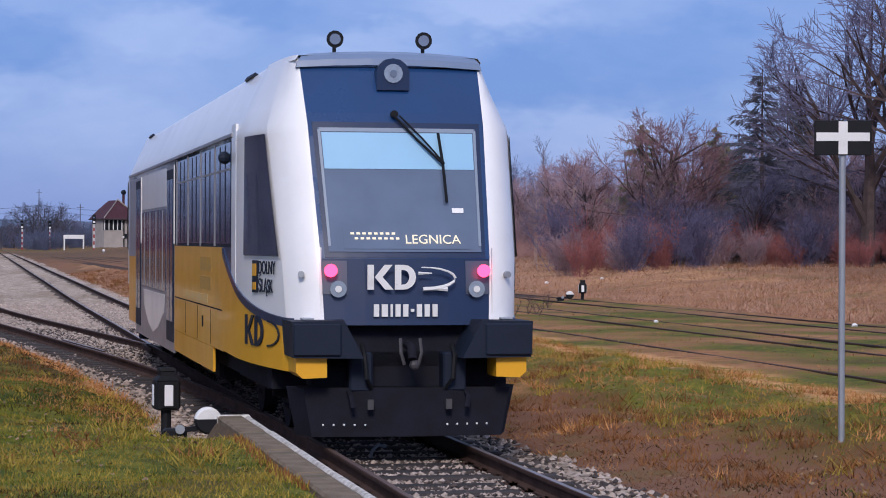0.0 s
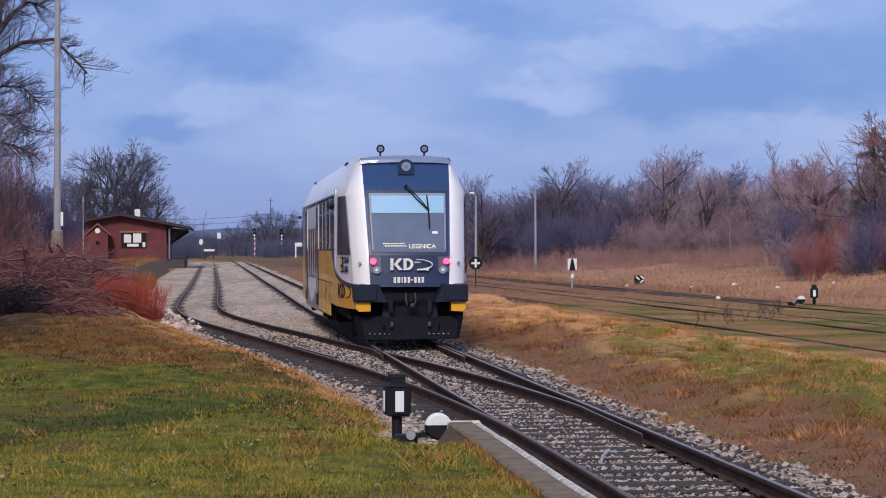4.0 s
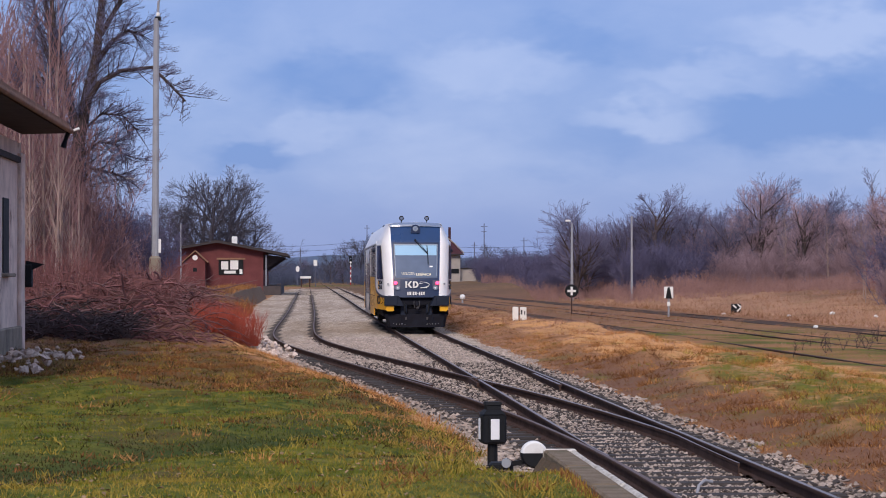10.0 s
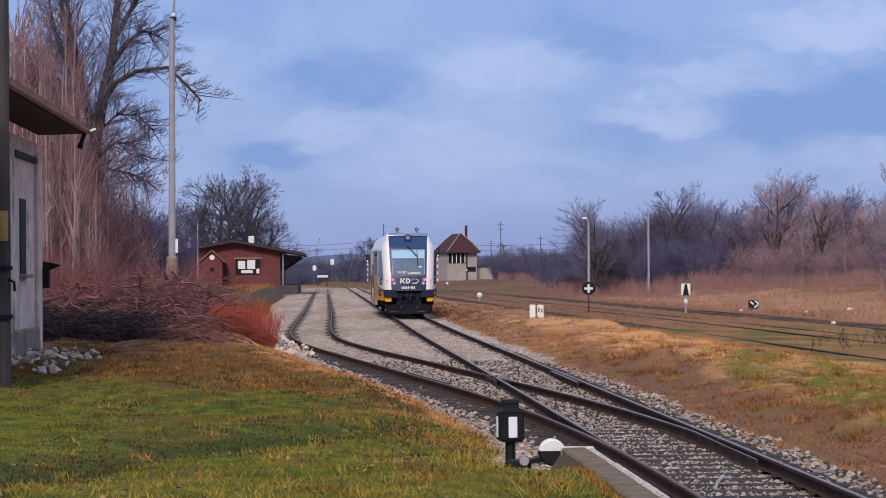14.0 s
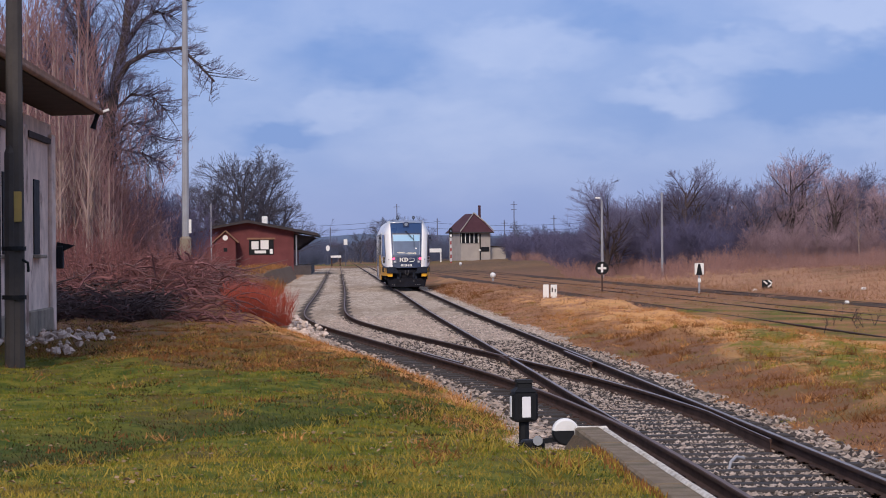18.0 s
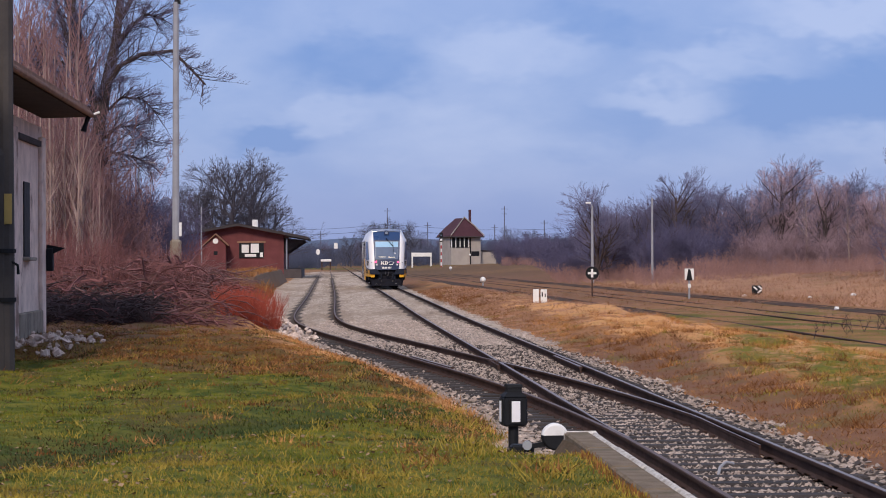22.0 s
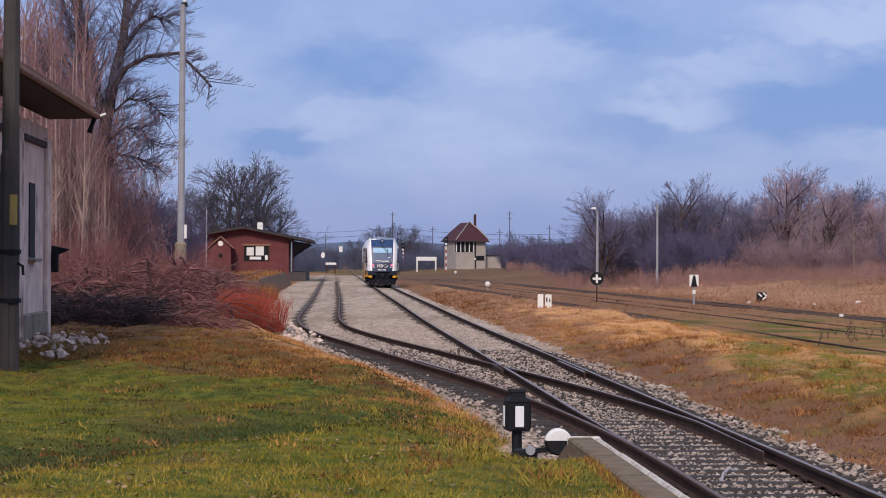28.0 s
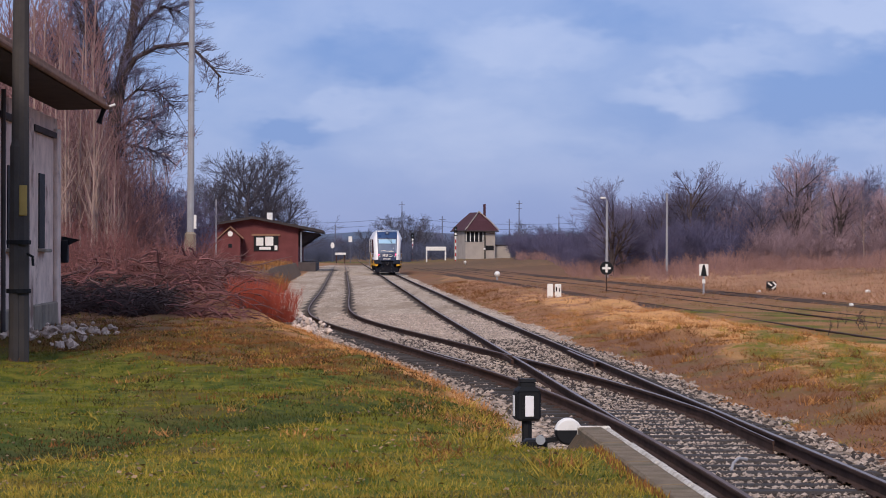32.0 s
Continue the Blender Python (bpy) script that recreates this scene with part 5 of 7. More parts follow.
def station_house():
    h = thing("station_house", "grey plastered station house with wide dark eaves", "house", pose(-9.45, 57.0, 0.1, 0, 0, TURN))
    ln, dp, top = 24.0, 8.0, 5.15
    # front wall with an opening for a door
    d0, d1, dh = -12.9, -11.5, 2.3
    g = Geo()
    for y0, y1, z0, z1 in ((-ln, d0, 0, top), (d0, d1, dh, top), (d1, 0, 0, top)):
        g.box((-0.2, (y0 + y1) / 2, (z0 + z1) / 2 - 0.15), (0.4, y1 - y0, z1 - z0 + 0.3))
    part("front_wall", g, PLASTER, h)
    part("end_wall", Geo().prism([(-0.4, 0, -0.3), (-dp, 0, -0.3), (-dp, 0, top), (-dp / 2, 0, top + 1.6), (-0.4, 0, top)], (0, -0.4, 0)), PLASTER, h)
    part("end_wall", Geo().prism([(-0.4, -ln, -0.3), (-dp, -ln, -0.3), (-dp, -ln, top), (-dp / 2, -ln, top + 1.6), (-0.4, -ln, top)], (0, 0.4, 0)), PLASTER, h)
    part("back_wall", Geo().box((-dp + 0.2, -ln / 2, top / 2), (0.4, ln - 0.8, top)), PLASTER, h)
    part("door", Geo().box((-0.22, (d0 + d1) / 2, dh / 2), (0.08, d1 - d0, dh)), RUSTDOOR, h, "rust-red wooden door")
    # pilasters and a string course stand proud of the plaster
    for y in (-0.35, -5.4, -10.6, -15.8, -21.0):
        part("pilaster", Geo().bevel_box((0.05, y, 2.4), (0.10, 0.7, 5.0), 0.02), PLASTER, h)
    for y in (-2.85, -7.9, -18.3):
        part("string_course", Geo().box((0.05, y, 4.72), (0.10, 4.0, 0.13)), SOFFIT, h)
        part("plinth", Geo().bevel_box((0.06, y, 0.35), (0.12, 4.2, 0.9), 0.03), CONCRETE, h)
    for y in (-3.0, -8.0):
        w = part("window", Geo().box((0.012, y, 2.9), (0.03, 1.0, 1.7)), BLACKPAINT, h, "dark tall window")
        part("sill", Geo().bevel_box((0.08, y, 2.0), (0.2, 1.2, 0.08), 0.02), CONCRETE, w)
    # roof: two slopes with wide eaves over the front
    ov = 1.05
    e = top + 0.36
    part("roof", Geo().loft([[(ov, y, e), (-dp / 2, y, e + 2.05), (-dp - 0.8, y, e - 0.05), (-dp - 0.8, y, e + 0.07), (-dp / 2, y, e + 2.20), (ov, y, e + 0.13)] for y in (0.6, -ln - 0.6)]), ROOFING, h)
    part("fascia", Geo().box((ov + 0.02, -ln / 2, e + 0.06), (0.04, ln + 1.2, 0.20)), FASCIA, h)
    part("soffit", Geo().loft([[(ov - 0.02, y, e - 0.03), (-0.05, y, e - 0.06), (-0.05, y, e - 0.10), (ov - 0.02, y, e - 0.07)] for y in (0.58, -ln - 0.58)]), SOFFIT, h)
    part("gutter", Geo().tube([(ov + 0.09, 0.62, e - 0.02), (ov + 0.09, -ln - 0.62, e - 0.02)], 0.065, 8), FASCIA, h)
    part("gutter_spout", Geo().tube([(ov + 0.10, 0.55, e - 0.02), (ov + 0.28, 0.60, e + 0.05)], 0.03, 8), WHITEPAINT, h, "pale gutter spout")
    part("gutter_end", Geo().tube([(ov + 0.02, 0.5, e - 0.05), (ov - 0.05, 0.5, e - 0.25), (ov - 0.10, 0.48, e - 0.42)], [0.06, 0.05, 0.075], 8), BLACKPAINT, h)
    # box on a bracket at the far corner, and a service pipe
    b = part("wall_box", Geo().bevel_box((0.18, 0.1, 1.98), (0.16, 0.3, 0.55), 0.02), BLACKPAINT, h, "black box on a bracket")
    part("bracket", Geo().prism([(0.1, 0.05, 2.35), (0.55, 0.05, 2.26), (0.1, 0.05, 2.05)], (0, 0.06, 0)), BLACKPAINT, h)
    part("downpipe", Geo().tube([(0.14, -10.0, 5.2), (0.14, -10.0, 0.2)], 0.05, 8), TIMBER, h)


station_house()

# ---- brick goods shed ----
BRICK = surface("red_brick", (0.165, 0.048, 0.050), 0.9, 0, 0.4, 0.8, 12, 0.3, tint=(0.10, 0.03, 0.03), stain=0.3, stain_color=(0.09, 0.05, 0.05))


# dock stone darkened: the shadow below the eaves is in its colour
DOCK = surface("shadow_dark_dock", (0.085, 0.070, 0.070), 0.95, 0, 0.4, 1.0, 10, 0.4, tint=(0.045, 0.038, 0.040))


def goods_shed():
    s = thing("goods_shed", "low red-brick goods shed with broad dark roof", "shed", pose(-20.8, 250, -0.05, 0, 0, TURN))
    dp = 34.0
    part("end_wall", Geo().prism([(-5.6, 0, -0.3), (4.8, 0, -0.3), (4.8, 0, 4.75), (0, 0, 5.55), (-5.6, 0, 4.6)], (0, 0.4, 0)), BRICK, s)
    part("side_wall", Geo().box((4.6, dp / 2 + 0.2, 2.2), (0.4, dp - 0.4, 4.9)), BRICK, s)
    part("side_wall", Geo().box((-5.4, dp / 2 + 0.2, 2.2), (0.4, dp - 0.4, 4.6)), BRICK, s)
    part("end_wall", Geo().prism([(-5.6, dp, -0.3), (4.8, dp, -0.3), (4.8, dp, 4.75), (0, dp, 5.55), (-5.6, dp, 4.6)], (0, 0.4, 0)), BRICK, s)
    part("roof", Geo().loft([[(-7.0, y, 4.35), (0, y, 5.60), (7.4, y, 4.15), (7.4, y, 4.38), (0, y, 5.82), (-7.0, y, 4.55)] for y in (-1.0, dp + 1)]), ROOFING, s, "broad dark felt roof")
    part("verge_board", Geo().loft([[(-7.0, y, 4.30), (0, y, 5.55), (7.4, y, 4.10), (7.4, y, 4.22), (0, y, 5.68), (-7.0, y, 4.42)] for y in (-1.03, -1.09)]), SOFFIT, s)
    for k in range(6):
        part("eave_bracket", Geo().prism([(4.8, 1 + k * 6.0, 4.3), (7.0, 1 + k * 6.0, 4.05), (4.8, 1 + k * 6.0, 2.6)], (0, 0.15, 0)), SOFFIT, s)
    w = part("window", Geo().box((1.4, -0.03, 2.95), (2.6, 0.10, 1.6)), BLACKPAINT, s, "wide boarded window with white panels")
    for x, z, a, b in ((0.75, 3.15, 0.75, 0.85), (1.75, 3.2, 0.85, 0.95), (1.3, 2.45, 1.2, 0.30), (2.45, 2.5, 0.30, 0.5)):
        part("panel", Geo().box((x, -0.10, z), (a, 0.04, b)), WHITEPAINT, w, "white panel")
    part("lintel", Geo().box((1.4, -0.08, 3.86), (3.0, 0.12, 0.18)), FASCIA, s)
    pc = part("porch", Geo().prism([(-3.3, -2.4, -0.2), (-1.2, -2.4, -0.2), (-1.2, -2.4, 3.6), (-2.25, -2.4, 4.5), (-3.3, -2.4, 3.6)], (0, 2.4, 0)), BRICK, s, "small gabled brick porch")
    for a, b in (((-3.6, 3.4), (-2.25, 4.62)), ((-0.9, 3.4), (-2.25, 4.62))):
        part("porch_roof", Geo().loft([[(a[0], y, a[1]), (b[0], y, b[1]), (b[0], y, b[1] + 0.12), (a[0], y, a[1] + 0.12)] for y in (-2.7, 0)]), FASCIA, pc)
    part("porch_light", Geo().disc((-2.25, -2.43, 3.95), (0, 1, 0), 0.28, 0.06, 12), WHITEPAINT, pc, "white round disc")
    part("porch_vent", Geo().box((-2.25, -2.43, 2.7), (0.4, 0.06, 0.4)), BLACKPAINT, pc)
    part("chimney", Geo().bevel_box((1.6, 6, 5.85), (0.6, 0.6, 0.9), 0.06), WHITEPAINT, s, "whitewashed chimney")
    part("loading_dock", Geo().bevel_box((5.7, dp / 2, 0.45), (1.9, dp, 1.1), 0.05), DOCK, s)
    part("drainpipe", Geo().tube([(5.1, -0.1, 4.2), (5.1, -0.1, 1.0)], 0.09, 6), GALV, s)


goods_shed()

RAMP = surface("grassy_earth", (0.16, 0.10, 0.06), 0.95, 0, 0.5, 0.6, 8, 0.4, tint=(0.12, 0.07, 0.04), stain=0.4, stain_color=(0.10, 0.06, 0.04))
# ramp of earth and stone at the head of the siding's dock
tagged(part("stone_ramp", Geo().loft([[(x, y, z) for x, z in ((-13.6 - 0.04 * (y - 140), -0.2), (-10.0 - 0.045 * (y - 140), -0.2), (-10.6 - 0.045 * (y - 140), hh), (-13.2 - 0.045 * (y - 140), hh + 0.1))] for y, hh in ((128, 0.3), (136, 1.0), (150, 1.1), (215, 1.05))]), RAMP), "low earth loading ramp overgrown with straw grass", "ramp")

# ---- signal box ----
BEIGE = surface("beige_render", (0.42, 0.37, 0.33), 0.95, 0, 0.3, 0.7, 12, 0.2, tint=(0.25, 0.23, 0.22), stain=0.35, stain_color=(0.18, 0.15, 0.14))
TILE = surface("dark_red_tiles", (0.075, 0.028, 0.040), 0.9, 0, 0.3, 1, 14, 0.3)


def signal_box():
    b = thing("signal_box", "tall rendered signal box with dark tiled roof", "signal box", pose(5.6, 452, 0, 0, 0, 18))
    part("tower", Geo().bevel_box((0, 3, 2.9), (6.0, 7.0, 6.4), 0.05), BEIGE, b)
    part("roof", Geo().loft([[(-3.3, -1.4, 6.05), (3.3, -1.4, 6.05), (3.3, 7.4, 6.05), (-3.3, 7.4, 6.05)], [(-3.2, -1.3, 6.3), (3.2, -1.3, 6.3), (3.2, 7.3, 6.3), (-3.2, 7.3, 6.3)],
                             [(-1.7, -0.7, 7.95), (1.7, -0.7, 7.95), (1.7, 6.7, 7.95), (-1.7, 6.7, 7.95)], [(-0.12, 0.6, 9.6), (0.12, 0.6, 9.6), (0.12, 5.4, 9.6), (-0.12, 5.4, 9.6)]]), TILE, b)
    # pale strips: light along the roof's edge, put into the verge colour
    for sx in (-1, 1):
        part("verge", Geo().loft([[(sx * x, y, z), (sx * x, y - 0.25, z), (sx * x, y - 0.25, z + 0.22), (sx * x, y, z + 0.22)] for x, y, z in ((3.35, -1.4, 6.15), (1.75, -0.75, 7.9), (0.0, 0.55, 9.65))]), BEIGE, b, "roof verge, pale to stand for its lit edge")
    part("eaves", Geo().bevel_box((0, 3, 6.0), (6.9, 9.0, 0.22), 0.04), SOFFIT, b)
    part("wall_lamp", Geo().ball((0.75, -0.75, 2.6), 0.22, 8, 6), WHITEPAINT, b)
    band = part("window_band", Geo().box((-1.2, -0.53, 4.9), (3.8, 0.10, 1.9)), BLACKPAINT, b, "row of operating-floor windows")
    for k in range(5):
        part("mullion", Geo().box((-2.9 + 0.85 * k, -0.60, 4.9), (0.16, 0.08, 1.8)), WHITEPAINT, band)
    part("window", Geo().box((1.9, -0.52, 2.8), (1.6, 0.08, 0.9)), BLACKPAINT, b)
    part("chimney", Geo().bevel_box((1.5, 1.5, 9.4), (0.42, 0.42, 3.6), 0.04), TILE, b)
    part("chimney", Geo().bevel_box((2.5, 4.2, 7.8), (0.5, 0.5, 2.0), 0.04), TILE, b)
    part("flue", Geo().tube([(0.9, -0.6, 0.2), (0.9, -0.6, 5.8)], 0.12, 8), BLACKPAINT, b)
    part("annex", Geo().bevel_box((5.2, 4, 1.6), (3.4, 4.5, 3.3), 0.05), BEIGE, b)
    part("annex_roof", Geo().bevel_box((5.2, 4, 3.35), (3.8, 5.0, 0.2), 0.04), ROOFING, b)


signal_box()

REDPAINT = surface("red_paint", (0.42, 0.03, 0.025), 0.6, 0, 0.2, 3, 30, 0.1)


def light_signal(x, y, h, flip=False):
    t = thing("light_signal", "striped red and white signal mast with black head", "railway signal", pose(x, y, 0), "light signals")
    n = 8
    for k in range(n):
        part("mast_band", Geo().tube([(0, 0, (h - 1.7) * k / n - (0.2 if k == 0 else 0)), (0, 0, (h - 1.7) * (k + 1) / n)], 0.11, 8), WHITEPAINT if k % 2 else REDPAINT, t)
    hd = part("signal_head", Geo().bevel_box((0, -0.1, h - 0.8), (0.62, 0.3, 1.7), 0.1), BLACKPAINT, t)
    part("signal_lamp", Geo().disc((0, -0.28, h - 1.3), (0, 1, 0), 0.22, 0.06, 12), WHITEPAINT, hd)
    part("signal_lamp", Geo().disc((0, -0.28, h - 0.5), (0, 1, 0), 0.14, 0.06, 12), TGREY, hd)
    part("ladder", Geo().box((0.22, 0.15, h / 2 - 0.4), (0.04, 0.04, h - 1.0)), GALV, t)


light_signal(-7.9, 500, 5.9)
light_signal(1.0, 430, 6.6)
light_signal(-13.6, 500, 6.0)


def white_portal():
    t = thing("white_portal", "white painted portal frame beyond the yard", "frame", pose(-2.7, 455, 0))
    part("beam", Geo().bevel_box((0, 0, 2.65), (3.9, 0.3, 0.75), 0.04), WHITEPAINT, t)
    for x in (-1.8, 1.8):
        part("leg", Geo().bevel_box((x, 0, 1.1), (0.26, 0.3, 2.6), 0.03), WHITEPAINT, t)


white_portal()


def buffer_stop():
    t = thing("buffer_stop", "white-beamed buffer stop closing the siding", "buffer stop", pose(side_x(426), 426, 0, 0, 0, TURN))
    part("beam", Geo().bevel_box((0, 0, 1.65), (1.9, 0.3, 0.42), 0.04), WHITEPAINT, t)
    for x in (-0.75, 0.75):
        part("post", Geo().box((x, 0.3, 0.8), (0.22, 0.25, 1.8)), RUSTY, t)
        part("brace", Geo().tube([(x, 0.4, 1.2), (x, 1.8, 0.0)], 0.08, 6), RUSTY, t)


buffer_stop()


# bluish timber: the haze of distance is put into the colour
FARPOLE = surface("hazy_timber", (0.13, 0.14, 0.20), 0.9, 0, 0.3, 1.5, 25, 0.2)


def far_mast(x, y, h, arms):
    t = thing("utility_pole", "distant dark utility pole with cross arms", "pole", pose(x, y, 0), "far utility poles")
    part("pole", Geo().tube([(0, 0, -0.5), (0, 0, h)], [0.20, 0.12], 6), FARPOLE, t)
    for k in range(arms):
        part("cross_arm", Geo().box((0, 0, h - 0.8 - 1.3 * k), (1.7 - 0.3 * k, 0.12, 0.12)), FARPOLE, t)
    return t


for x, y, h, a in ((-13, 640, 15.5, 1), (-2.0, 600, 11.0, 1), (18.0, 620, 15.5, 2), (15.2, 610, 10.5, 1), (27.5, 600, 11.5, 1), (-30, 620, 9.0, 1), (-12.0, 610, 8.5, 1)):
    far_mast(x, y, h, a)
wire = Geo()
for k, (x0, z0, x1, z1) in enumerate(((-60, 10.6, -13, 11.2), (-13, 11.2, 40, 10.2), (-60, 9.2, -13, 9.8), (-13, 9.8, 40, 8.8))):
    wire.tube([(x0 + (x1 - x0) * j / 8, 640, z0 + (z1 - z0) * j / 8 - 1.2 * (1 - (j / 4 - 1) ** 2)) for j in range(9)], 0.035, 4)
tagged(part("overhead_wire", wire, BLACKPAINT), "thin slack wires strung between distant poles", "wire", kind="stuff")
sd = thing("round_sign", "white round sign on a post by the far track", "railway sign", pose(-21.8, 440, 0.3))
sd2 = thing("round_sign", "small white sign on a post by the far track", "railway sign", pose(-19.0, 452, 0))
part("post", Geo().tube([(0, 0, -0.2), (0, 0, 3.9)], 0.06, 6), FARPOLE, sd2)
part("board", Geo().bevel_box((0, -0.1, 4.4), (0.7, 0.06, 1.1), 0.02), WHITEPAINT, sd2)
part("post", Geo().tube([(0, 0, -0.2), (0, 0, 2.4)], 0.06, 6), FARPOLE, sd)
part("disc", Geo().loft([[(0.36 * math.cos(a), y, 2.9 + 0.55 * math.sin(a)) for a in (math.pi * j / 8 for j in range(16))] for y in (-0.03, 0.03)]), WHITEPAINT, sd)

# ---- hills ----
# the blue is distance haze, painted into the hills' colour
HILL = surface("haze_blue_hill", (0.075, 0.11, 0.18), 0.95, 0, 0.4, 0.01, 0.1, 0.0, tint=(0.10, 0.14, 0.21))
g = Geo()
rings = []
for k in range(61):
    x = -2400 + 80 * k
    h = 26 + 16 * noise.noise((x / 500, 3.1, 0.5)) + 6 * noise.noise((x / 130, 1.1, 0.5)) + 12 * math.exp(-((x + 200) / 350) ** 2)
    rings.append([(x, 3300, -2), (x, 3700, h * 0.6), (x, 4300, h), (x, 4700, -2)])
g.loft(rings, cap=False, closed=False)
tagged(part("far_hills", g, HILL), "low wooded hills, blue-green from haze painted in", "hills", kind="structure")


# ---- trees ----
# blue-violet of the next two: haze over the wood, put into the colour
HAZETWIG = surface("twigs", (0.185, 0.175, 0.275), 0.95, 0, 0.4, 1, 12, 0, tint=(0.125, 0.112, 0.175), per_object=0.25)
HAZEGROWTH = surface("haze_violet_undergrowth", (0.125, 0.115, 0.205), 0.95, 0, 0.4, 1, 12, 0, tint=(0.085, 0.075, 0.125), per_object=0.25)
REDTWIG = surface("reddish_twigs", (0.48, 0.335, 0.37), 0.95, 0, 0.4, 1, 12, 0, tint=(0.28, 0.19, 0.215), per_object=0.3)
PALEBARK = surface("pale_bark", (0.37, 0.265, 0.24), 0.95, 0, 0.5, 2, 15, 0.2, tint=(0.22, 0.16, 0.14))
DARKTWIG = surface("dark_twigs", (0.10, 0.095, 0.125), 0.95, 0, 0.4, 1, 12, 0, tint=(0.035, 0.032, 0.04))
BRAMBLE = surface("bramble_stems", (0.34, 0.14, 0.135), 0.9, 0, 0.5, 2, 15, 0, tint=(0.12, 0.05, 0.05), per_island=1.3)
REDSHRUB = surface("maroon_stems", (0.38, 0.13, 0.12), 0.9, 0, 0.4, 1, 12, 0, tint=(0.17, 0.075, 0.08), per_object=0.3)
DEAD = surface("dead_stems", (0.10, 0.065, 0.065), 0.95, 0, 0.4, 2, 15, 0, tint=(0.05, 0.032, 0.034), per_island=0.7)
CUTWOOD = surface("cut_branch_bark", (0.30, 0.165, 0.155), 0.9, 0, 0.4, 2, 15, 0, tint=(0.10, 0.05, 0.055), per_island=0.9)
REDSTEM = surface("red_stems", (0.40, 0.075, 0.042), 0.8, 0, 0.3, 3, 20, 0, tint=(0.25, 0.04, 0.02))
PINEGREEN = surface("pine_needles", (0.25, 0.23, 0.16), 0.9, 0, 0.5, 2, 15, 0, tint=(0.14, 0.14, 0.08), per_island=0.4)
NEEDLE = surface("fir_needles", (0.115, 0.115, 0.155), 0.9, 0, 0.5, 2, 15, 0, tint=(0.060, 0.065, 0.085), per_island=0.4)


def spike(g, a, b, r):
    """A thin twig: a three-sided point."""
    d = (b - a)
    if d.length < 1e-5:
        return
    d = d.normalized()
    u = d.cross(Vector((0.3, 0.2, 0.9))).normalized() if abs(d.z) < 0.95 else Vector((1, 0, 0))
    w = d.cross(u)
    i = len(g.v)
    for k in range(3):
        q = a + r * (math.cos(k * 2.094) * u + math.sin(k * 2.094) * w)
        g.v.append((q.x, q.y, q.z))
    g.v.append((b.x, b.y, b.z))
    g.f += [(i, i + 1, i + 3), (i + 1, i + 2, i + 3), (i + 2, i, i + 3)]


def turned(d, angle, rng):
    """A direction that leans away from d by an angle, to a random side."""
    side = d.cross(Vector((rng.uniform(-1, 1), rng.uniform(-1, 1), rng.uniform(-1, 1)))).normalized()
    return (d * math.cos(angle) + side * math.sin(angle)).normalized()


def limb(wood, twigs, rng, p, d, length, r, level, spec):
    """A branch that bends, tapers and sends out smaller ones."""
    pts, rad = [p.copy()], [r]
    n = 4 if level < 2 else 3
    for k in range(n):
        d = (d + Vector((rng.uniform(-1, 1), rng.uniform(-1, 1), rng.uniform(-0.6, 1) + spec["up"])) * spec["bend"]).normalized()
        p = p + d * length / n
        pts.append(p.copy())
        rad.append(r * (1 - 0.75 * (k + 1) / n))
    if r > 0.022:
        wood.tube(pts, rad, 6 if r > 0.08 else 4 if r > 0.04 else 3, cap=False)
    else:
        for k in range(n):
            spike(twigs, pts[k], pts[k + 1] + (pts[k + 1] - pts[k]) * 0.35, max(rad[k], spec["thin"]))
    if level >= spec["levels"]:
        return
    count = spec["kids"][min(level, len(spec["kids"]) - 1)]
    for c in range(count):
        t = (c + rng.uniform(0.2, 0.9)) / count
        t = spec["bare"] + (1 - spec["bare"]) * t if level == 0 else 0.15 + 0.85 * t
        k = min(int(t * n), n - 1)
        q = pts[k].lerp(pts[k + 1], t * n - k)
        ang = rng.uniform(*spec["fork"])
        dd = turned((pts[k + 1] - pts[k]).normalized(), ang, rng)
        if dd.z < -0.2:
            dd.z *= -0.4
        limb(wood, twigs, rng, q, dd, length * spec["shrink"] * rng.uniform(0.7, 1.15) * (1.15 - 0.5 * t), max(r * 0.5 * (1.1 - 0.55 * t), 0.008), level + 1, spec)


SHAPES = {
    "broad": dict(h=4.2, r=0.17, levels=4, kids=(12, 7, 6, 4), bare=0.14, fork=(0.35, 0.85), shrink=0.62, bend=0.06, up=0.14, thin=0.008),
    "round": dict(h=3.6, r=0.15, levels=4, kids=(13, 7, 6, 4), bare=0.10, fork=(0.40, 0.95), shrink=0.66, bend=0.06, up=0.10, thin=0.008),
    "open": dict(h=4.0, r=0.17, levels=4, kids=(10, 6, 5, 4), bare=0.20, fork=(0.40, 0.90), shrink=0.64, bend=0.06, up=0.10, thin=0.010),
    "slim": dict(h=7.8, r=0.055, levels=3, kids=(26, 6, 4), bare=0.28, fork=(0.25, 0.55), shrink=0.20, bend=0.04, up=0.40, thin=0.011),
    "larch": dict(h=7.8, r=0.09, levels=3, kids=(60, 9, 6), bare=0.10, fork=(0.8, 1.3), shrink=0.27, bend=0.04, up=0.05, thin=0.010),
    "birch": dict(h=7.5, r=0.07, levels=3, kids=(30, 9, 6), bare=0.3, fork=(0.4, 0.8), shrink=0.27, bend=0.04, up=0.10, thin=0.008),
}


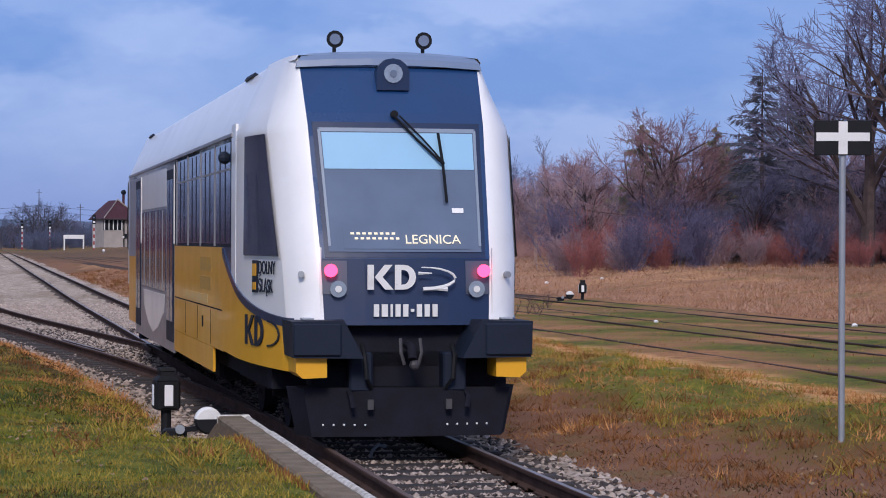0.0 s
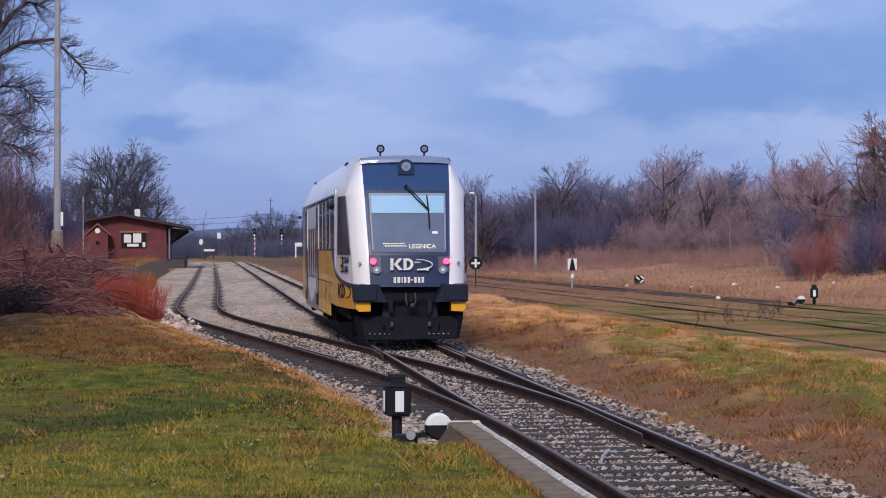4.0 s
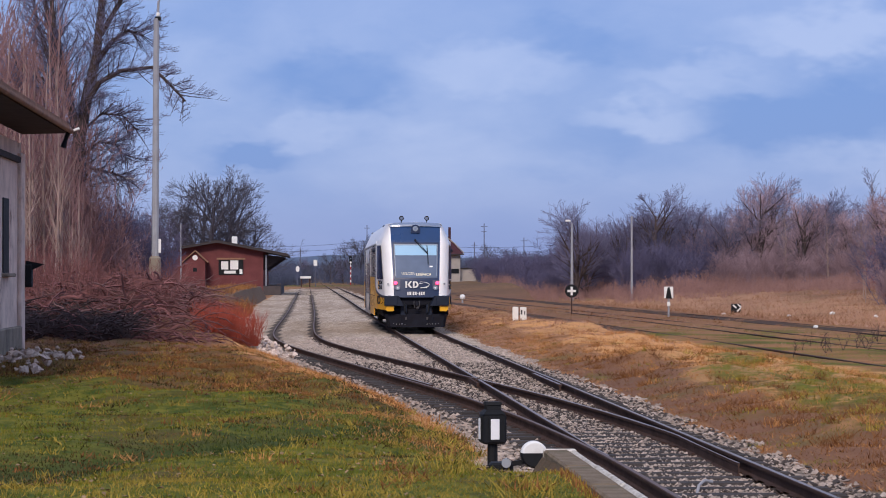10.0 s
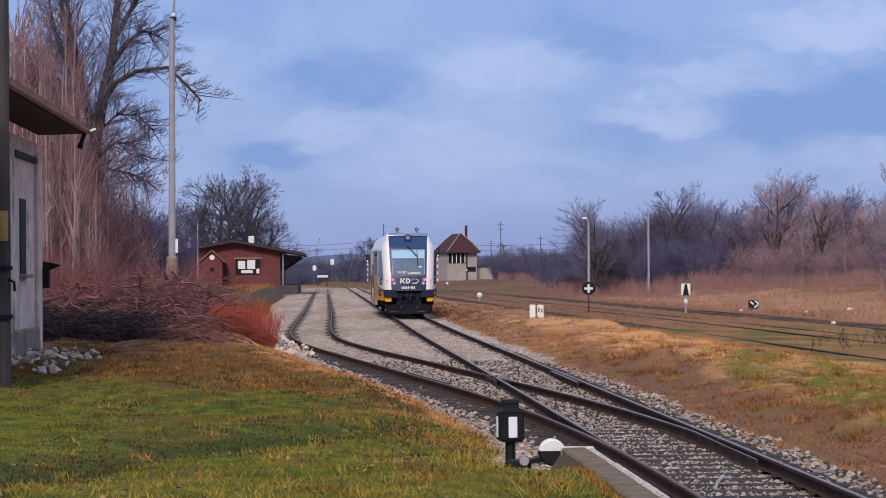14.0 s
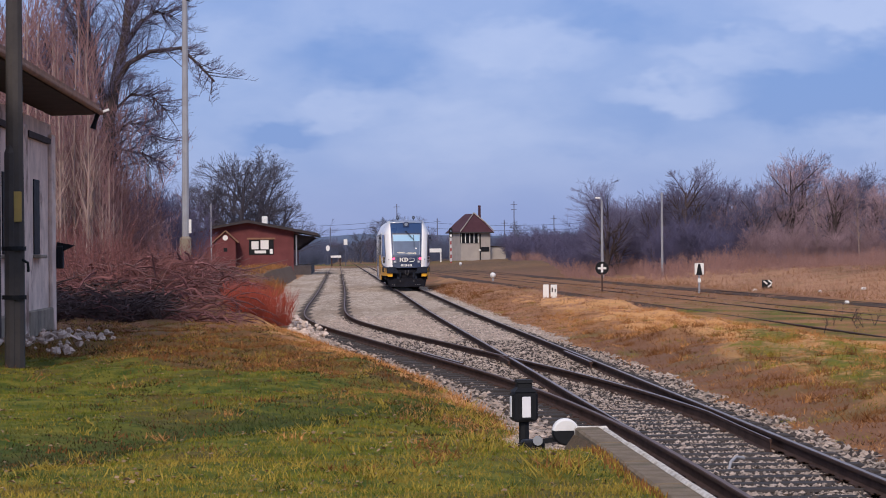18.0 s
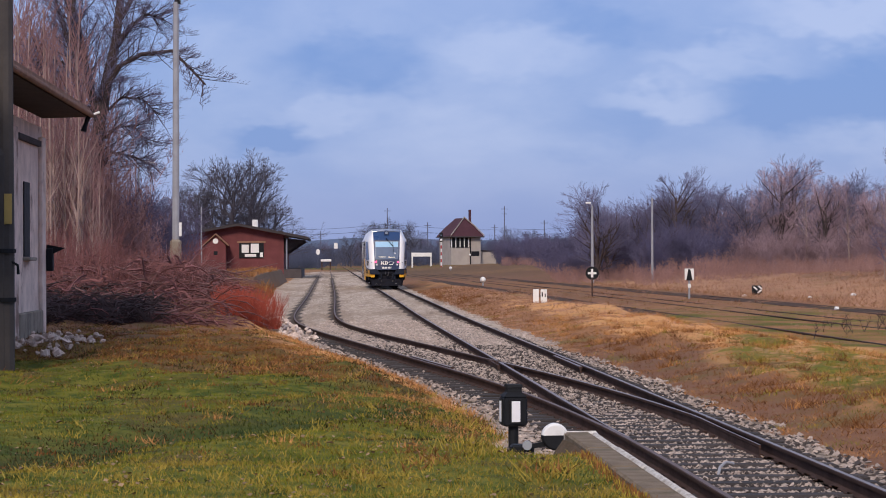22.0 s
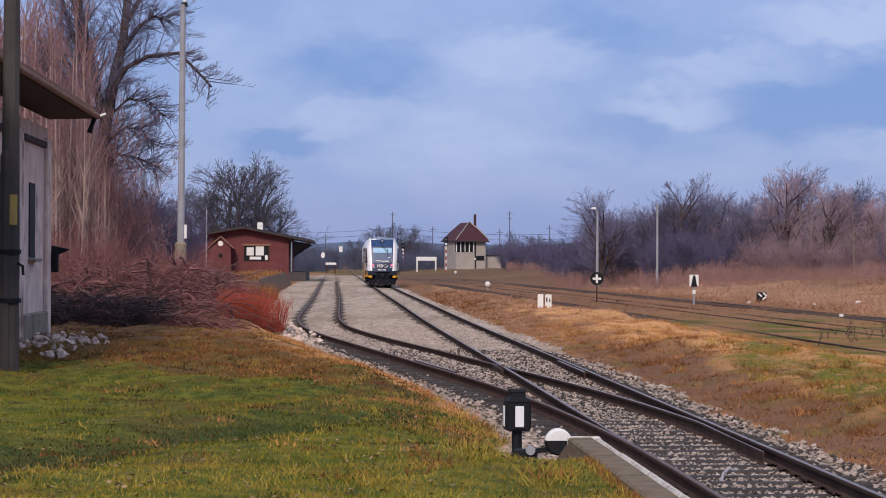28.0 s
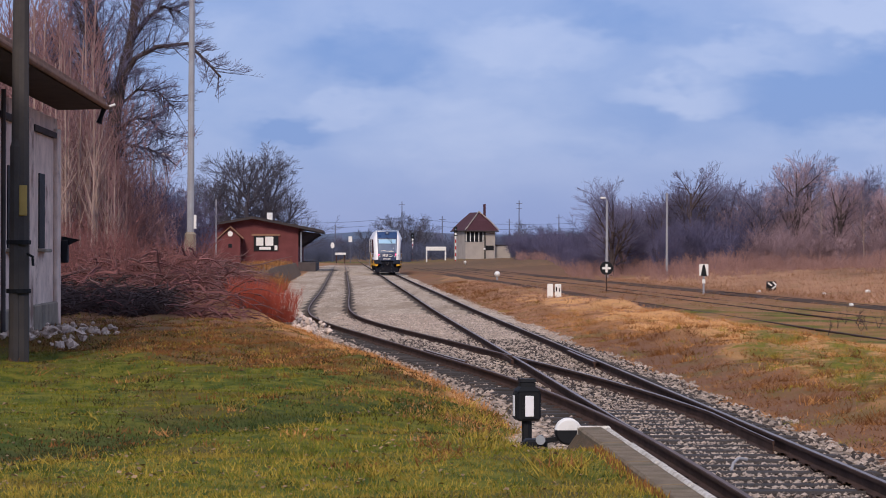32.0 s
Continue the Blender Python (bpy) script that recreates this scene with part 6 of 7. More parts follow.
def grow_tree(kind, seed, bark=BARK, twig=HAZETWIG, label="bare winter tree with fine dense twigs", height=None):
    rng = random.Random(seed)
    spec = SHAPES[kind]
    t = thing("tree", label, "tree", None, "trees")
    wood, twigs = Geo(), Geo()
    limb(wood, twigs, rng, Vector((0, 0, -0.3)), Vector((rng.uniform(-0.05, 0.05), rng.uniform(-0.05, 0.05), 1)).normalized(), spec["h"], spec["r"], 0, spec)
    part("trunk", wood, bark, t)
    part("crown", twigs, twig, t)
    t["tall"] = max(v[2] for v in twigs.v)
    return t


def grow_shrub(seed, mat, label, stems=26, h=2.6, twiggy=9, wide=1.2, name="shrub", lean=0.6):
    rng = random.Random(seed)
    t = thing(name, label, "shrub", None, "shrubs")
    g, stalks = Geo(), Geo()
    for s in range(stems):
        a = rng.uniform(0, 6.283)
        p = Vector((math.cos(a), math.sin(a), 0)) * rng.uniform(0, wide * 0.6)
        d = Vector((math.cos(a) * rng.uniform(0.05, lean), math.sin(a) * rng.uniform(0.05, lean), 1)).normalized()
        ln = h * rng.uniform(0.6, 1.1)
        q = p
        for k in range(4):
            d = (d + Vector((rng.uniform(-1, 1), rng.uniform(-1, 1), 0.1)) * 0.16).normalized()
            e = q + d * ln / 4
            spike(stalks, q, e + d * 0.15, 0.022 - 0.003 * k)
            for _ in range(twiggy if k else 3):
                b = q.lerp(e, rng.random())
                dd = turned(d, rng.uniform(0.4, 1.0), rng)
                tip = b + dd * rng.uniform(0.3, 0.9) * min(h, 3.6) / 3
                spike(g, b, tip, 0.012)
                for _ in range(2):
                    c = b.lerp(tip, rng.uniform(0.3, 0.9))
                    spike(g, c, c + turned(dd, rng.uniform(0.4, 0.9), rng) * rng.uniform(0.2, 0.45) * min(h, 3.6) / 3, 0.010)
            q = e
    part("crown", g, mat, t)
    part("stem", stalks, mat, t)
    return t


def grow_fir(seed, h, label, mat=None, wide=0.20):
    rng = random.Random(seed)
    t = thing("fir_tree", label, "tree", None, "fir trees")
    part("trunk", Geo().tube([(0, 0, -0.3), (0, 0, h * 0.5), (0, 0, h)], [0.16, 0.1, 0.02], 6), BARK, t)
    g = Geo()
    z = 0.12 * h
    while z < h * 0.99:
        k = 1 - z / h
        reach = (wide * h * k ** 0.8 + 0.12) * rng.uniform(0.7, 1.1)
        for _ in range(int(5 + 7 * k)):
            a = rng.uniform(0, 6.283)
            d = Vector((math.cos(a), math.sin(a), rng.uniform(-0.35, 0.15)))
            ln = reach * rng.uniform(0.35, 1.2)
            side = Vector((-math.sin(a), math.cos(a), 0))
            p0 = Vector((0, 0, z))
            for j in range(6):
                b = p0 + d * ln * (0.2 + 0.8 * j / 5)
                w = 0.26 * ln * (1 - 0.12 * j)
                for s in (-1, 1):
                    tip = b + side * s * w * rng.uniform(0.5, 1.0) + d * 0.22 * ln + Vector((0, 0, rng.uniform(-0.25, 0.12)))
                    g.quad(b - d * 0.05, b + Vector((0, 0, 0.05)), tip)
                    g.quad(b + d * 0.07, b - Vector((0, 0, 0.08)), tip - Vector((0, 0, 0.10)))
        z += 0.030 * h
    part("crown", g, mat or NEEDLE, t)
    return t


def joined(name, proto, spots, material, label, category):
    """Many small shrubs of one shape as one mesh of growth that nobody could count."""
    base = np.concatenate([np.array([v.co[:] for v in o.data.vertices]) for o in proto.children])
    faces, at = [], 0
    for o in proto.children:
        faces += [tuple(i + at for i in p.vertices) for p in o.data.polygons]
        at += len(o.data.vertices)
    faces = np.array(faces)
    vs, fs = [], []
    for k, (x, y, s, tall, spin) in enumerate(spots):
        c, d = math.cos(spin), math.sin(spin)
        turn = np.array(((c, -d, 0), (d, c, 0), (0, 0, 1)))
        vs.append(base @ turn.T * np.array((s, s, s * tall)) + np.array((x, y, lay(x, y)[0] - 0.05)))
        fs.append(faces + k * len(base))
    me = bpy.data.meshes.new(name)
    me.from_pydata(np.concatenate(vs).tolist(), [], np.concatenate(fs).tolist())
    me.materials.append(material)
    return tagged(new(name, me), label, category, kind="stuff")


def plant(proto, x, y, s, rng, dz=0.0, tall=1.0, spin=None):
    m = Matrix.LocRotScale((x, y, lay(x, y)[0] + dz - 0.05), Euler((0, 0, rng.uniform(0, 6.28) if spin is None else spin)), None)
    ob = copy_thing(proto, m)
    ob.scale = (s, s, s * tall)
    return ob


rng = random.Random(21)
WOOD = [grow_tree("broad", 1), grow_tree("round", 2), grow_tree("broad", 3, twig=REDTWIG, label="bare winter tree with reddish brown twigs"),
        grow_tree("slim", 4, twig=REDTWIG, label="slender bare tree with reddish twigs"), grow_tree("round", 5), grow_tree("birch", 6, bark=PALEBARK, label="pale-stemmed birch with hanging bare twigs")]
SHRUBS = [grow_shrub(31, REDTWIG, "leafless reddish brown shrub at the wood's edge"), grow_shrub(32, HAZEGROWTH, "leafless shrub in the wood, haze painted in as purple-grey", 30, 3.0, 11),
          grow_shrub(33, REDSHRUB, "dark red leafless thicket shrub", 26, 2.2)]
# paler and pinker undergrowth: sunlight on the wood, put into the colour
SUNGROWTH = surface("sunlit_pink_undergrowth", (0.37, 0.255, 0.285), 0.95, 0, 0.4, 1, 12, 0, tint=(0.21, 0.14, 0.155), per_object=0.25)
SHRUBS.append(grow_shrub(36, SUNGROWTH, "leafless pinkish brown shrub, coloured as if sunlit", 30, 3.0, 11))
protos = WOOD + SHRUBS


def tops(u):
    """Height of the wood's skyline along its length, 0 to 1."""
    return 8.2 + 1.2 * math.exp(-((u - 0.26) / 0.12) ** 2) + 2.7 * math.exp(-((u - 0.62) / 0.16) ** 2) + 1.8 * step(0.8, 1.0, u) - 0.6 * math.exp(-((u - 0.43) / 0.06) ** 2)


BRUSHRED = surface("brush_stems", (0.43, 0.255, 0.225), 0.9, 0, 0.4, 1, 12, 0, tint=(0.20, 0.105, 0.095), per_object=0.3)
BRUSH = grow_shrub(35, BRUSHRED, "low red-brown brush before the wood", 16, 2.3, 5, 2.2)
brush_spots = []


# the wood behind the yard: its edge, seen from the line
for row, (dist, n) in enumerate(((198, 9), (208, 9), (222, 14), (238, 12))):
    for k in range(n):
        u = (k + rng.uniform(0.1, 0.9)) / n
        az = radians(3.7 + 7.8 * u)
        y = dist + rng.uniform(-4, 4) - 18 * max(u - 0.7, 0) * 3
        x = y * math.tan(az)
        # farther right the paler reddish twigs stand for sunlit crowns
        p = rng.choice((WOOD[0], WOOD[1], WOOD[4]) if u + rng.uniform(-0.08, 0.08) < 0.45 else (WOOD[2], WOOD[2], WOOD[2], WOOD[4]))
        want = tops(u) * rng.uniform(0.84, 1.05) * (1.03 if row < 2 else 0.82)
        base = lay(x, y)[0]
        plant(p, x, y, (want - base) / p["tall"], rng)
for dist, n, lo in ((166, 60, 0.4), (172, 66, 0.5), (178, 70, 0.75), (184, 66, 1.05), (188, 56, 1.3), (194, 30, 2.6), (202, 28, 3.2), (214, 24, 3.9)):
    for k in range(n):
        u = (k + rng.uniform(0, 1)) / n
        az = radians(1.6 + 9.9 * u)
        y = dist + rng.uniform(-4, 4) - 50 * max(u - 0.7, 0) + 170 * step(0.15, 0.06, u) + 22 * step(0.36, 0.26, u)
        x = y * math.tan(az)
        if lo < 2:
            brush_spots.append((x, y, rng.uniform(0.8, 1.15) * lo / 2.3, rng.uniform(0.9, 1.2), rng.uniform(0, 6.28)))
            continue
        # same split below: the pink shrubs have sunlight in their colour
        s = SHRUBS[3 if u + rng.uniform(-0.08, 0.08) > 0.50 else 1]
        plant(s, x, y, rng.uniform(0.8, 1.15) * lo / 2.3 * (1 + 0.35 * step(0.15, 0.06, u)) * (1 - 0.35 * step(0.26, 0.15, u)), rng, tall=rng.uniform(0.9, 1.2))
plant(WOOD[5], 184 * math.tan(radians(9.9)), 184, 7.0 / WOOD[5]["tall"], rng)
plant(WOOD[5], 190 * math.tan(radians(8.9)), 190, 8.0 / WOOD[5]["tall"], rng)
joined("low_brush", BRUSH, brush_spots, BRUSHRED, "low red-brown brush before the bare wood", "brush")
# nearer edge farther right, with firs and tall old trees
LARCHTWIG = surface("larch_twigs", (0.27, 0.15, 0.17), 0.95, 0, 0.4, 1, 12, 0, tint=(0.16, 0.09, 0.10), per_island=0.4)
FIR = grow_fir(51, 10.5, "tall dark fir among bare trees", None, 0.46)
LARCH = grow_tree("round", 53, twig=LARCHTWIG, label="reddish bare larch at the wood's edge")
PINE = grow_fir(52, 7.5, "green young pine at the wood's edge", PINEGREEN, 0.40)
for row, (dist, n) in enumerate(((128, 16), (137, 15), (150, 14))):
    for k in range(n):
        u = (k + rng.uniform(0.1, 0.9)) / n
        az = radians(10.6 + 10.1 * u)
        y = dist + rng.uniform(-3, 3)
        x = y * math.tan(az)
        if row and u > 0.7:
            continue
        p = rng.choice((WOOD[0], WOOD[2], WOOD[2], WOOD[5], WOOD[4]))
        want = (6.6 + 1.0 * row + 1.5 * step(0.5, 0.9, u)) * rng.uniform(0.8, 1.1)
        plant(p, x, y, (want - lay(x, y)[0]) / p["tall"], rng)
for dist, n, lo in ((117, 16, 1.9), (123, 18, 2.4), (132, 16, 3.2)):
    for k in range(n):
        az = radians(11.2 + 9.6 * (k + rng.random()) / n)
        y = dist + rng.uniform(-3, 3)
        plant(rng.choice((SHRUBS[2], SHRUBS[2], SHRUBS[1], SHRUBS[3])), y * math.tan(az), y, rng.uniform(0.8, 1.2) * lo / 2.3, rng)
for az, y, s in ((16.15, 128, 1.08), (16.75, 132, 0.95), (15.6, 136, 0.8)):
    plant(FIR, y * math.tan(radians(az)), y, s, rng, -0.6)
for az, y, s in ((13.30, 131, 1.10), (15.05, 133, 1.08), (15.3, 137, 1.0)):
    plant(PINE, y * math.tan(radians(az)), y, s, rng, -0.4)
for az, y, s in ((14.0, 126, 1.05), (14.35, 131, 0.9), (12.2, 134, 0.8)):
    plant(LARCH, y * math.tan(radians(az)), y, 8.6 * s / LARCH["tall"], rng, -0.3)
OLD = grow_tree("open", 71, label="tall old bare tree with spreading limbs")
for az, y, want in ((17.3, 138, 15.5), (18.6, 116, 17.0), (19.9, 112, 18.0), (18.0, 150, 14.0), (21.0, 118, 17.0)):
    x = y * math.tan(radians(az))
    plant(OLD, x, y, want / OLD["tall"], rng)
# trees behind the brick shed
DARKTREE = grow_tree("open", 81, bark=DARKTWIG, twig=DARKTWIG, label="dark round-crowned bare tree behind the shed")
DARKTREE2 = grow_tree("open", 84, bark=DARKTWIG, twig=DARKTWIG, label="dark round-crowned bare tree behind the shed")
for n, (x, y, want) in enumerate(((-31.5, 305, 12.2), (-29.0, 300, 14.2), (-25.6, 298, 16.2), (-23.0, 303, 14.2), (-27.4, 308, 15.6), (-20.6, 306, 10.8), (-24.4, 312, 15.6), (-30.2, 313, 13.4))):
    p = (DARKTREE, DARKTREE2)[n % 2]
    plant(p, x, y, want / p["tall"], rng)
# far line of trees on the horizon
for k in range(46):
    x = rng.uniform(-95, -6) if k % 2 else rng.uniform(-8, 70)
    y = rng.uniform(560, 720)
    p = rng.choice((DARKTREE, DARKTREE, WOOD[0], WOOD[1]))
    plant(p, x, y, rng.uniform(4.5, 8.0) / p["tall"], rng)
for x, y, want in ((-20.0, 560, 8.0), (-15.5, 570, 10.5), (-12.8, 566, 11.8), (-10.5, 575, 11.0), (-7.6, 580, 11.0), (-5.2, 572, 9.0), (19, 600, 9.0), (24, 590, 8.0)):
    plant(DARKTREE, x, y, want / DARKTREE["tall"], rng)
FARBUSH = grow_shrub(34, DARKTWIG, "dark blue-grey shrub on the far horizon", 14, 3.0, 6)
far_spots = []
# hedge and scrub carry the haze of distance as a blue tint
HEDGE = surface("hazed_hedge_twigs", (0.10, 0.115, 0.185), 0.95, 0, 0.4, 0.1, 1, 0, tint=(0.06, 0.065, 0.10))
MAUVE = surface("hazed_mauve_twigs", (0.135, 0.095, 0.135), 0.95, 0, 0.4, 0.1, 1, 0, tint=(0.09, 0.065, 0.10))
for k in range(120):
    x, y = rng.uniform(-95, 70), rng.uniform(480, 640)
    if x < 1 and y < 520 and x > -26:
        y += 110
    far_spots.append((x, y, rng.uniform(1.2, 2.3), 0.8, rng.uniform(0, 6.28)))
for k in range(150):
    x, y = rng.uniform(8, 75), rng.uniform(500, 640)
    far_spots.append((x, y, rng.uniform(1.3, 2.2), 0.85, rng.uniform(0, 6.28)))
for k in range(230):
    x, y = rng.uniform(-75, 9), rng.uniform(475, 620)
    if abs(x - main_x(y)) > 4.5:
        far_spots.append((x, y, rng.uniform(0.9, 1.7), 0.8, rng.uniform(0, 6.28)))
for k in range(130):
    y = rng.uniform(470, 540)
    x = rng.uniform(-62, main_x(y) - 5) if k % 3 else rng.uniform(main_x(y) + 5, 3)
    far_spots.append((x, y, rng.uniform(0.9, 1.5), 0.85, rng.uniform(0, 6.28)))
for k in range(90):
    far_spots.append((rng.uniform(-60, 12), rng.uniform(640, 700), rng.uniform(1.6, 2.4), 0.85, rng.uniform(0, 6.28)))
mauve_spots = []
for k in range(170):
    y = rng.uniform(390, 490)
    x = y * math.tan(radians(rng.uniform(1.75, 5.4)))
    mauve_spots.append((x, y, rng.uniform(0.6, 1.25) * (0.7 + 0.6 * step(330, 470, y)), 0.8, rng.uniform(0, 6.28)))
joined("mauve_scrub", FARBUSH, mauve_spots, MAUVE, "leafless mauve-brown scrub beyond the yard, bluish haze painted in", "scrub")
joined("far_hedge", FARBUSH, far_spots, HEDGE, "far hedge, dark blue-grey from haze painted in", "hedge")


# the big tree behind the station house: drawn limbs, then finer branching
def old_ash():
    rng = random.Random(91)
    t = tagged(thing("tree", "tall forked old tree with dark bare limbs", "tree", pose(-14.2, 100, 0), "trees"))
    wood, twigs = Geo(), Geo()
    spec = dict(levels=4, kids=(7, 6, 7, 5), bare=0.1, fork=(0.4, 0.95), shrink=0.55, bend=0.10, up=0.12, thin=0.009)
    limbs = (
        (0.27, ((-0.3, -0.3), (-0.15, 4.9), (0.1, 7.9), (0.42, 9.9), (0.75, 11.3), (1.05, 13.7), (1.3, 16.2))),
        (0.17, ((0.1, 7.9), (-0.5, 9.8), (-0.75, 11.3), (-1.0, 12.7), (-1.2, 15.1))),
        (0.10, ((0.25, 9.1), (0.95, 10.2), (1.8, 10.7), (3.1, 10.87), (3.9, 10.1), (4.55, 9.4))),
        (0.10, ((0.75, 11.0), (1.45, 11.9), (2.1, 12.4), (2.75, 12.2))),
        (0.12, ((-0.7, 10.1), (-1.2, 11.3), (-1.7, 12.5), (-1.95, 14.1))),
        (0.10, ((0.95, 12.2), (2.1, 14.1), (3.1, 15.5))),
        (0.06, ((-0.15, 5.6), (0.6, 6.57), (1.5, 6.4), (2.3, 6.0))),
        (0.05, ((0.2, 8.2), (1.0, 8.9), (1.9, 8.8), (2.5, 8.2))),
        (0.05, ((0.0, 7.0), (0.9, 7.7), (1.6, 7.6), (2.1, 7.0))),
        (0.05, ((-0.6, 9.4), (-1.5, 10.4), (-2.4, 10.6), (-3.0, 10.2))),
        (0.20, ((-0.55, -0.3), (-0.75, 5.0), (-0.8, 8.5), (-0.95, 11.0), (-1.5, 14.5))))
    for r, pts in limbs:
        p3 = [Vector((x, 0.25 * math.sin(i * 1.7 + r * 30), z)) for i, (x, z) in enumerate(pts)]
        n = len(p3)
        wood.tube(p3, [1.3 * r * (1 - 0.7 * i / (n - 1)) for i in range(n)], 8)
        total = 58 if r > 0.15 else 40
        for c in range(total):
            f = (c + rng.random()) / total * (n - 1)
            k = min(int(f), n - 2)
            q = p3[k].lerp(p3[k + 1], f - k)
            if q.z < 4.6:
                continue
            d = turned((p3[k + 1] - p3[k]).normalized(), rng.uniform(0.5, 1.1), rng)
            limb(wood, twigs, rng, q, d, rng.uniform(0.9, 2.4) * (1 if r > 0.15 else 0.62), 0.026, 2, spec)
    part("trunk", wood, BARK, t)
    part("crown", twigs, HAZETWIG, t)


old_ash()
SAPTWIG = surface("sapling_twigs", (0.30, 0.170, 0.170), 0.95, 0, 0.4, 1, 12, 0, tint=(0.19, 0.105, 0.11), per_object=0.3)
SAPLING = grow_tree("slim", 95, bark=PALEBARK, twig=SAPTWIG, label="thin pale-stemmed sapling with reddish twigs")
SAPLING2 = grow_tree("slim", 96, bark=PALEBARK, twig=SAPTWIG, label="thin pale-stemmed sapling with reddish twigs")
for k in range(66):
    y = rng.uniform(84, 112)
    ax = rng.uniform(-0.178, -0.132)
    p = rng.choice((SAPLING, SAPLING2))
    want = rng.uniform(8.0, 13.5) if ax < -0.147 else rng.uniform(4.5, 7.0)
    ob = plant(p, ax * y, y, want / p["tall"], rng, 0.2)
THICKET = grow_shrub(97, SAPTWIG, "tall reddish brown thicket of leafless stems", 34, 6.5, 9, 1.6, lean=0.16)
for k in range(18):
    y = rng.uniform(92, 118)
    plant(THICKET, rng.uniform(-0.182, -0.146) * y, y, rng.uniform(0.7, 1.25), rng)
for k in range(16):
    y = rng.uniform(94, 108)
    plant(rng.choice((THICKET, THICKET, SHRUBS[1])), rng.uniform(-0.155, -0.126) * y, y, rng.uniform(0.5, 0.85), rng)
for k in range(14):
    y = rng.uniform(100, 122)
    plant(THICKET, rng.uniform(-0.195, -0.168) * y, y, rng.uniform(1.3, 1.9), rng)
for k in range(56):
    y = rng.uniform(112, 140)
    p = rng.choice((SAPLING, SAPLING2))
    plant(p, rng.uniform(-0.195, -0.160) * y, y, rng.uniform(11, 17) / p["tall"], rng)
GREYTHICKET = grow_shrub(98, HAZEGROWTH, "tall grey-violet thicket of leafless stems", 34, 6.0, 10, 1.8, lean=0.22)
for k in range(20):
    y = rng.uniform(104, 135)
    plant(GREYTHICKET, rng.uniform(-0.138, -0.108) * y, y, rng.uniform(0.5, 0.9), rng)
for k in range(11):
    y = rng.uniform(106, 140)
    ax = rng.uniform(-0.150, -0.119)
    plant(GREYTHICKET, ax * y, y, rng.uniform(0.7, 1.0) * (1.0 + 14 * max(0.0, -0.126 - ax)), rng)
for k in range(14):
    y = rng.uniform(104, 138)
    p = rng.choice((SAPLING, SAPLING2))
    ax = rng.uniform(-0.162, -0.119)
    plant(p, ax * y, y, (rng.uniform(5.0, 7.5) + 130 * max(0.0, -0.125 - ax)) / p["tall"], rng, 0.15)
for k in range(16):
    y = rng.uniform(100, 150)
    plant(rng.choice(SHRUBS[:2]), rng.uniform(-0.175, -0.122) * y, y, rng.uniform(0.9, 1.4), rng)
for p in protos + [FIR, LARCH, PINE, FARBUSH, BRUSH, OLD, DARKTREE, DARKTREE2, SAPLING, SAPLING2, THICKET, GREYTHICKET]:
    for o in list(p.children):
        bpy.data.objects.remove(o)
    bpy.data.objects.remove(p)


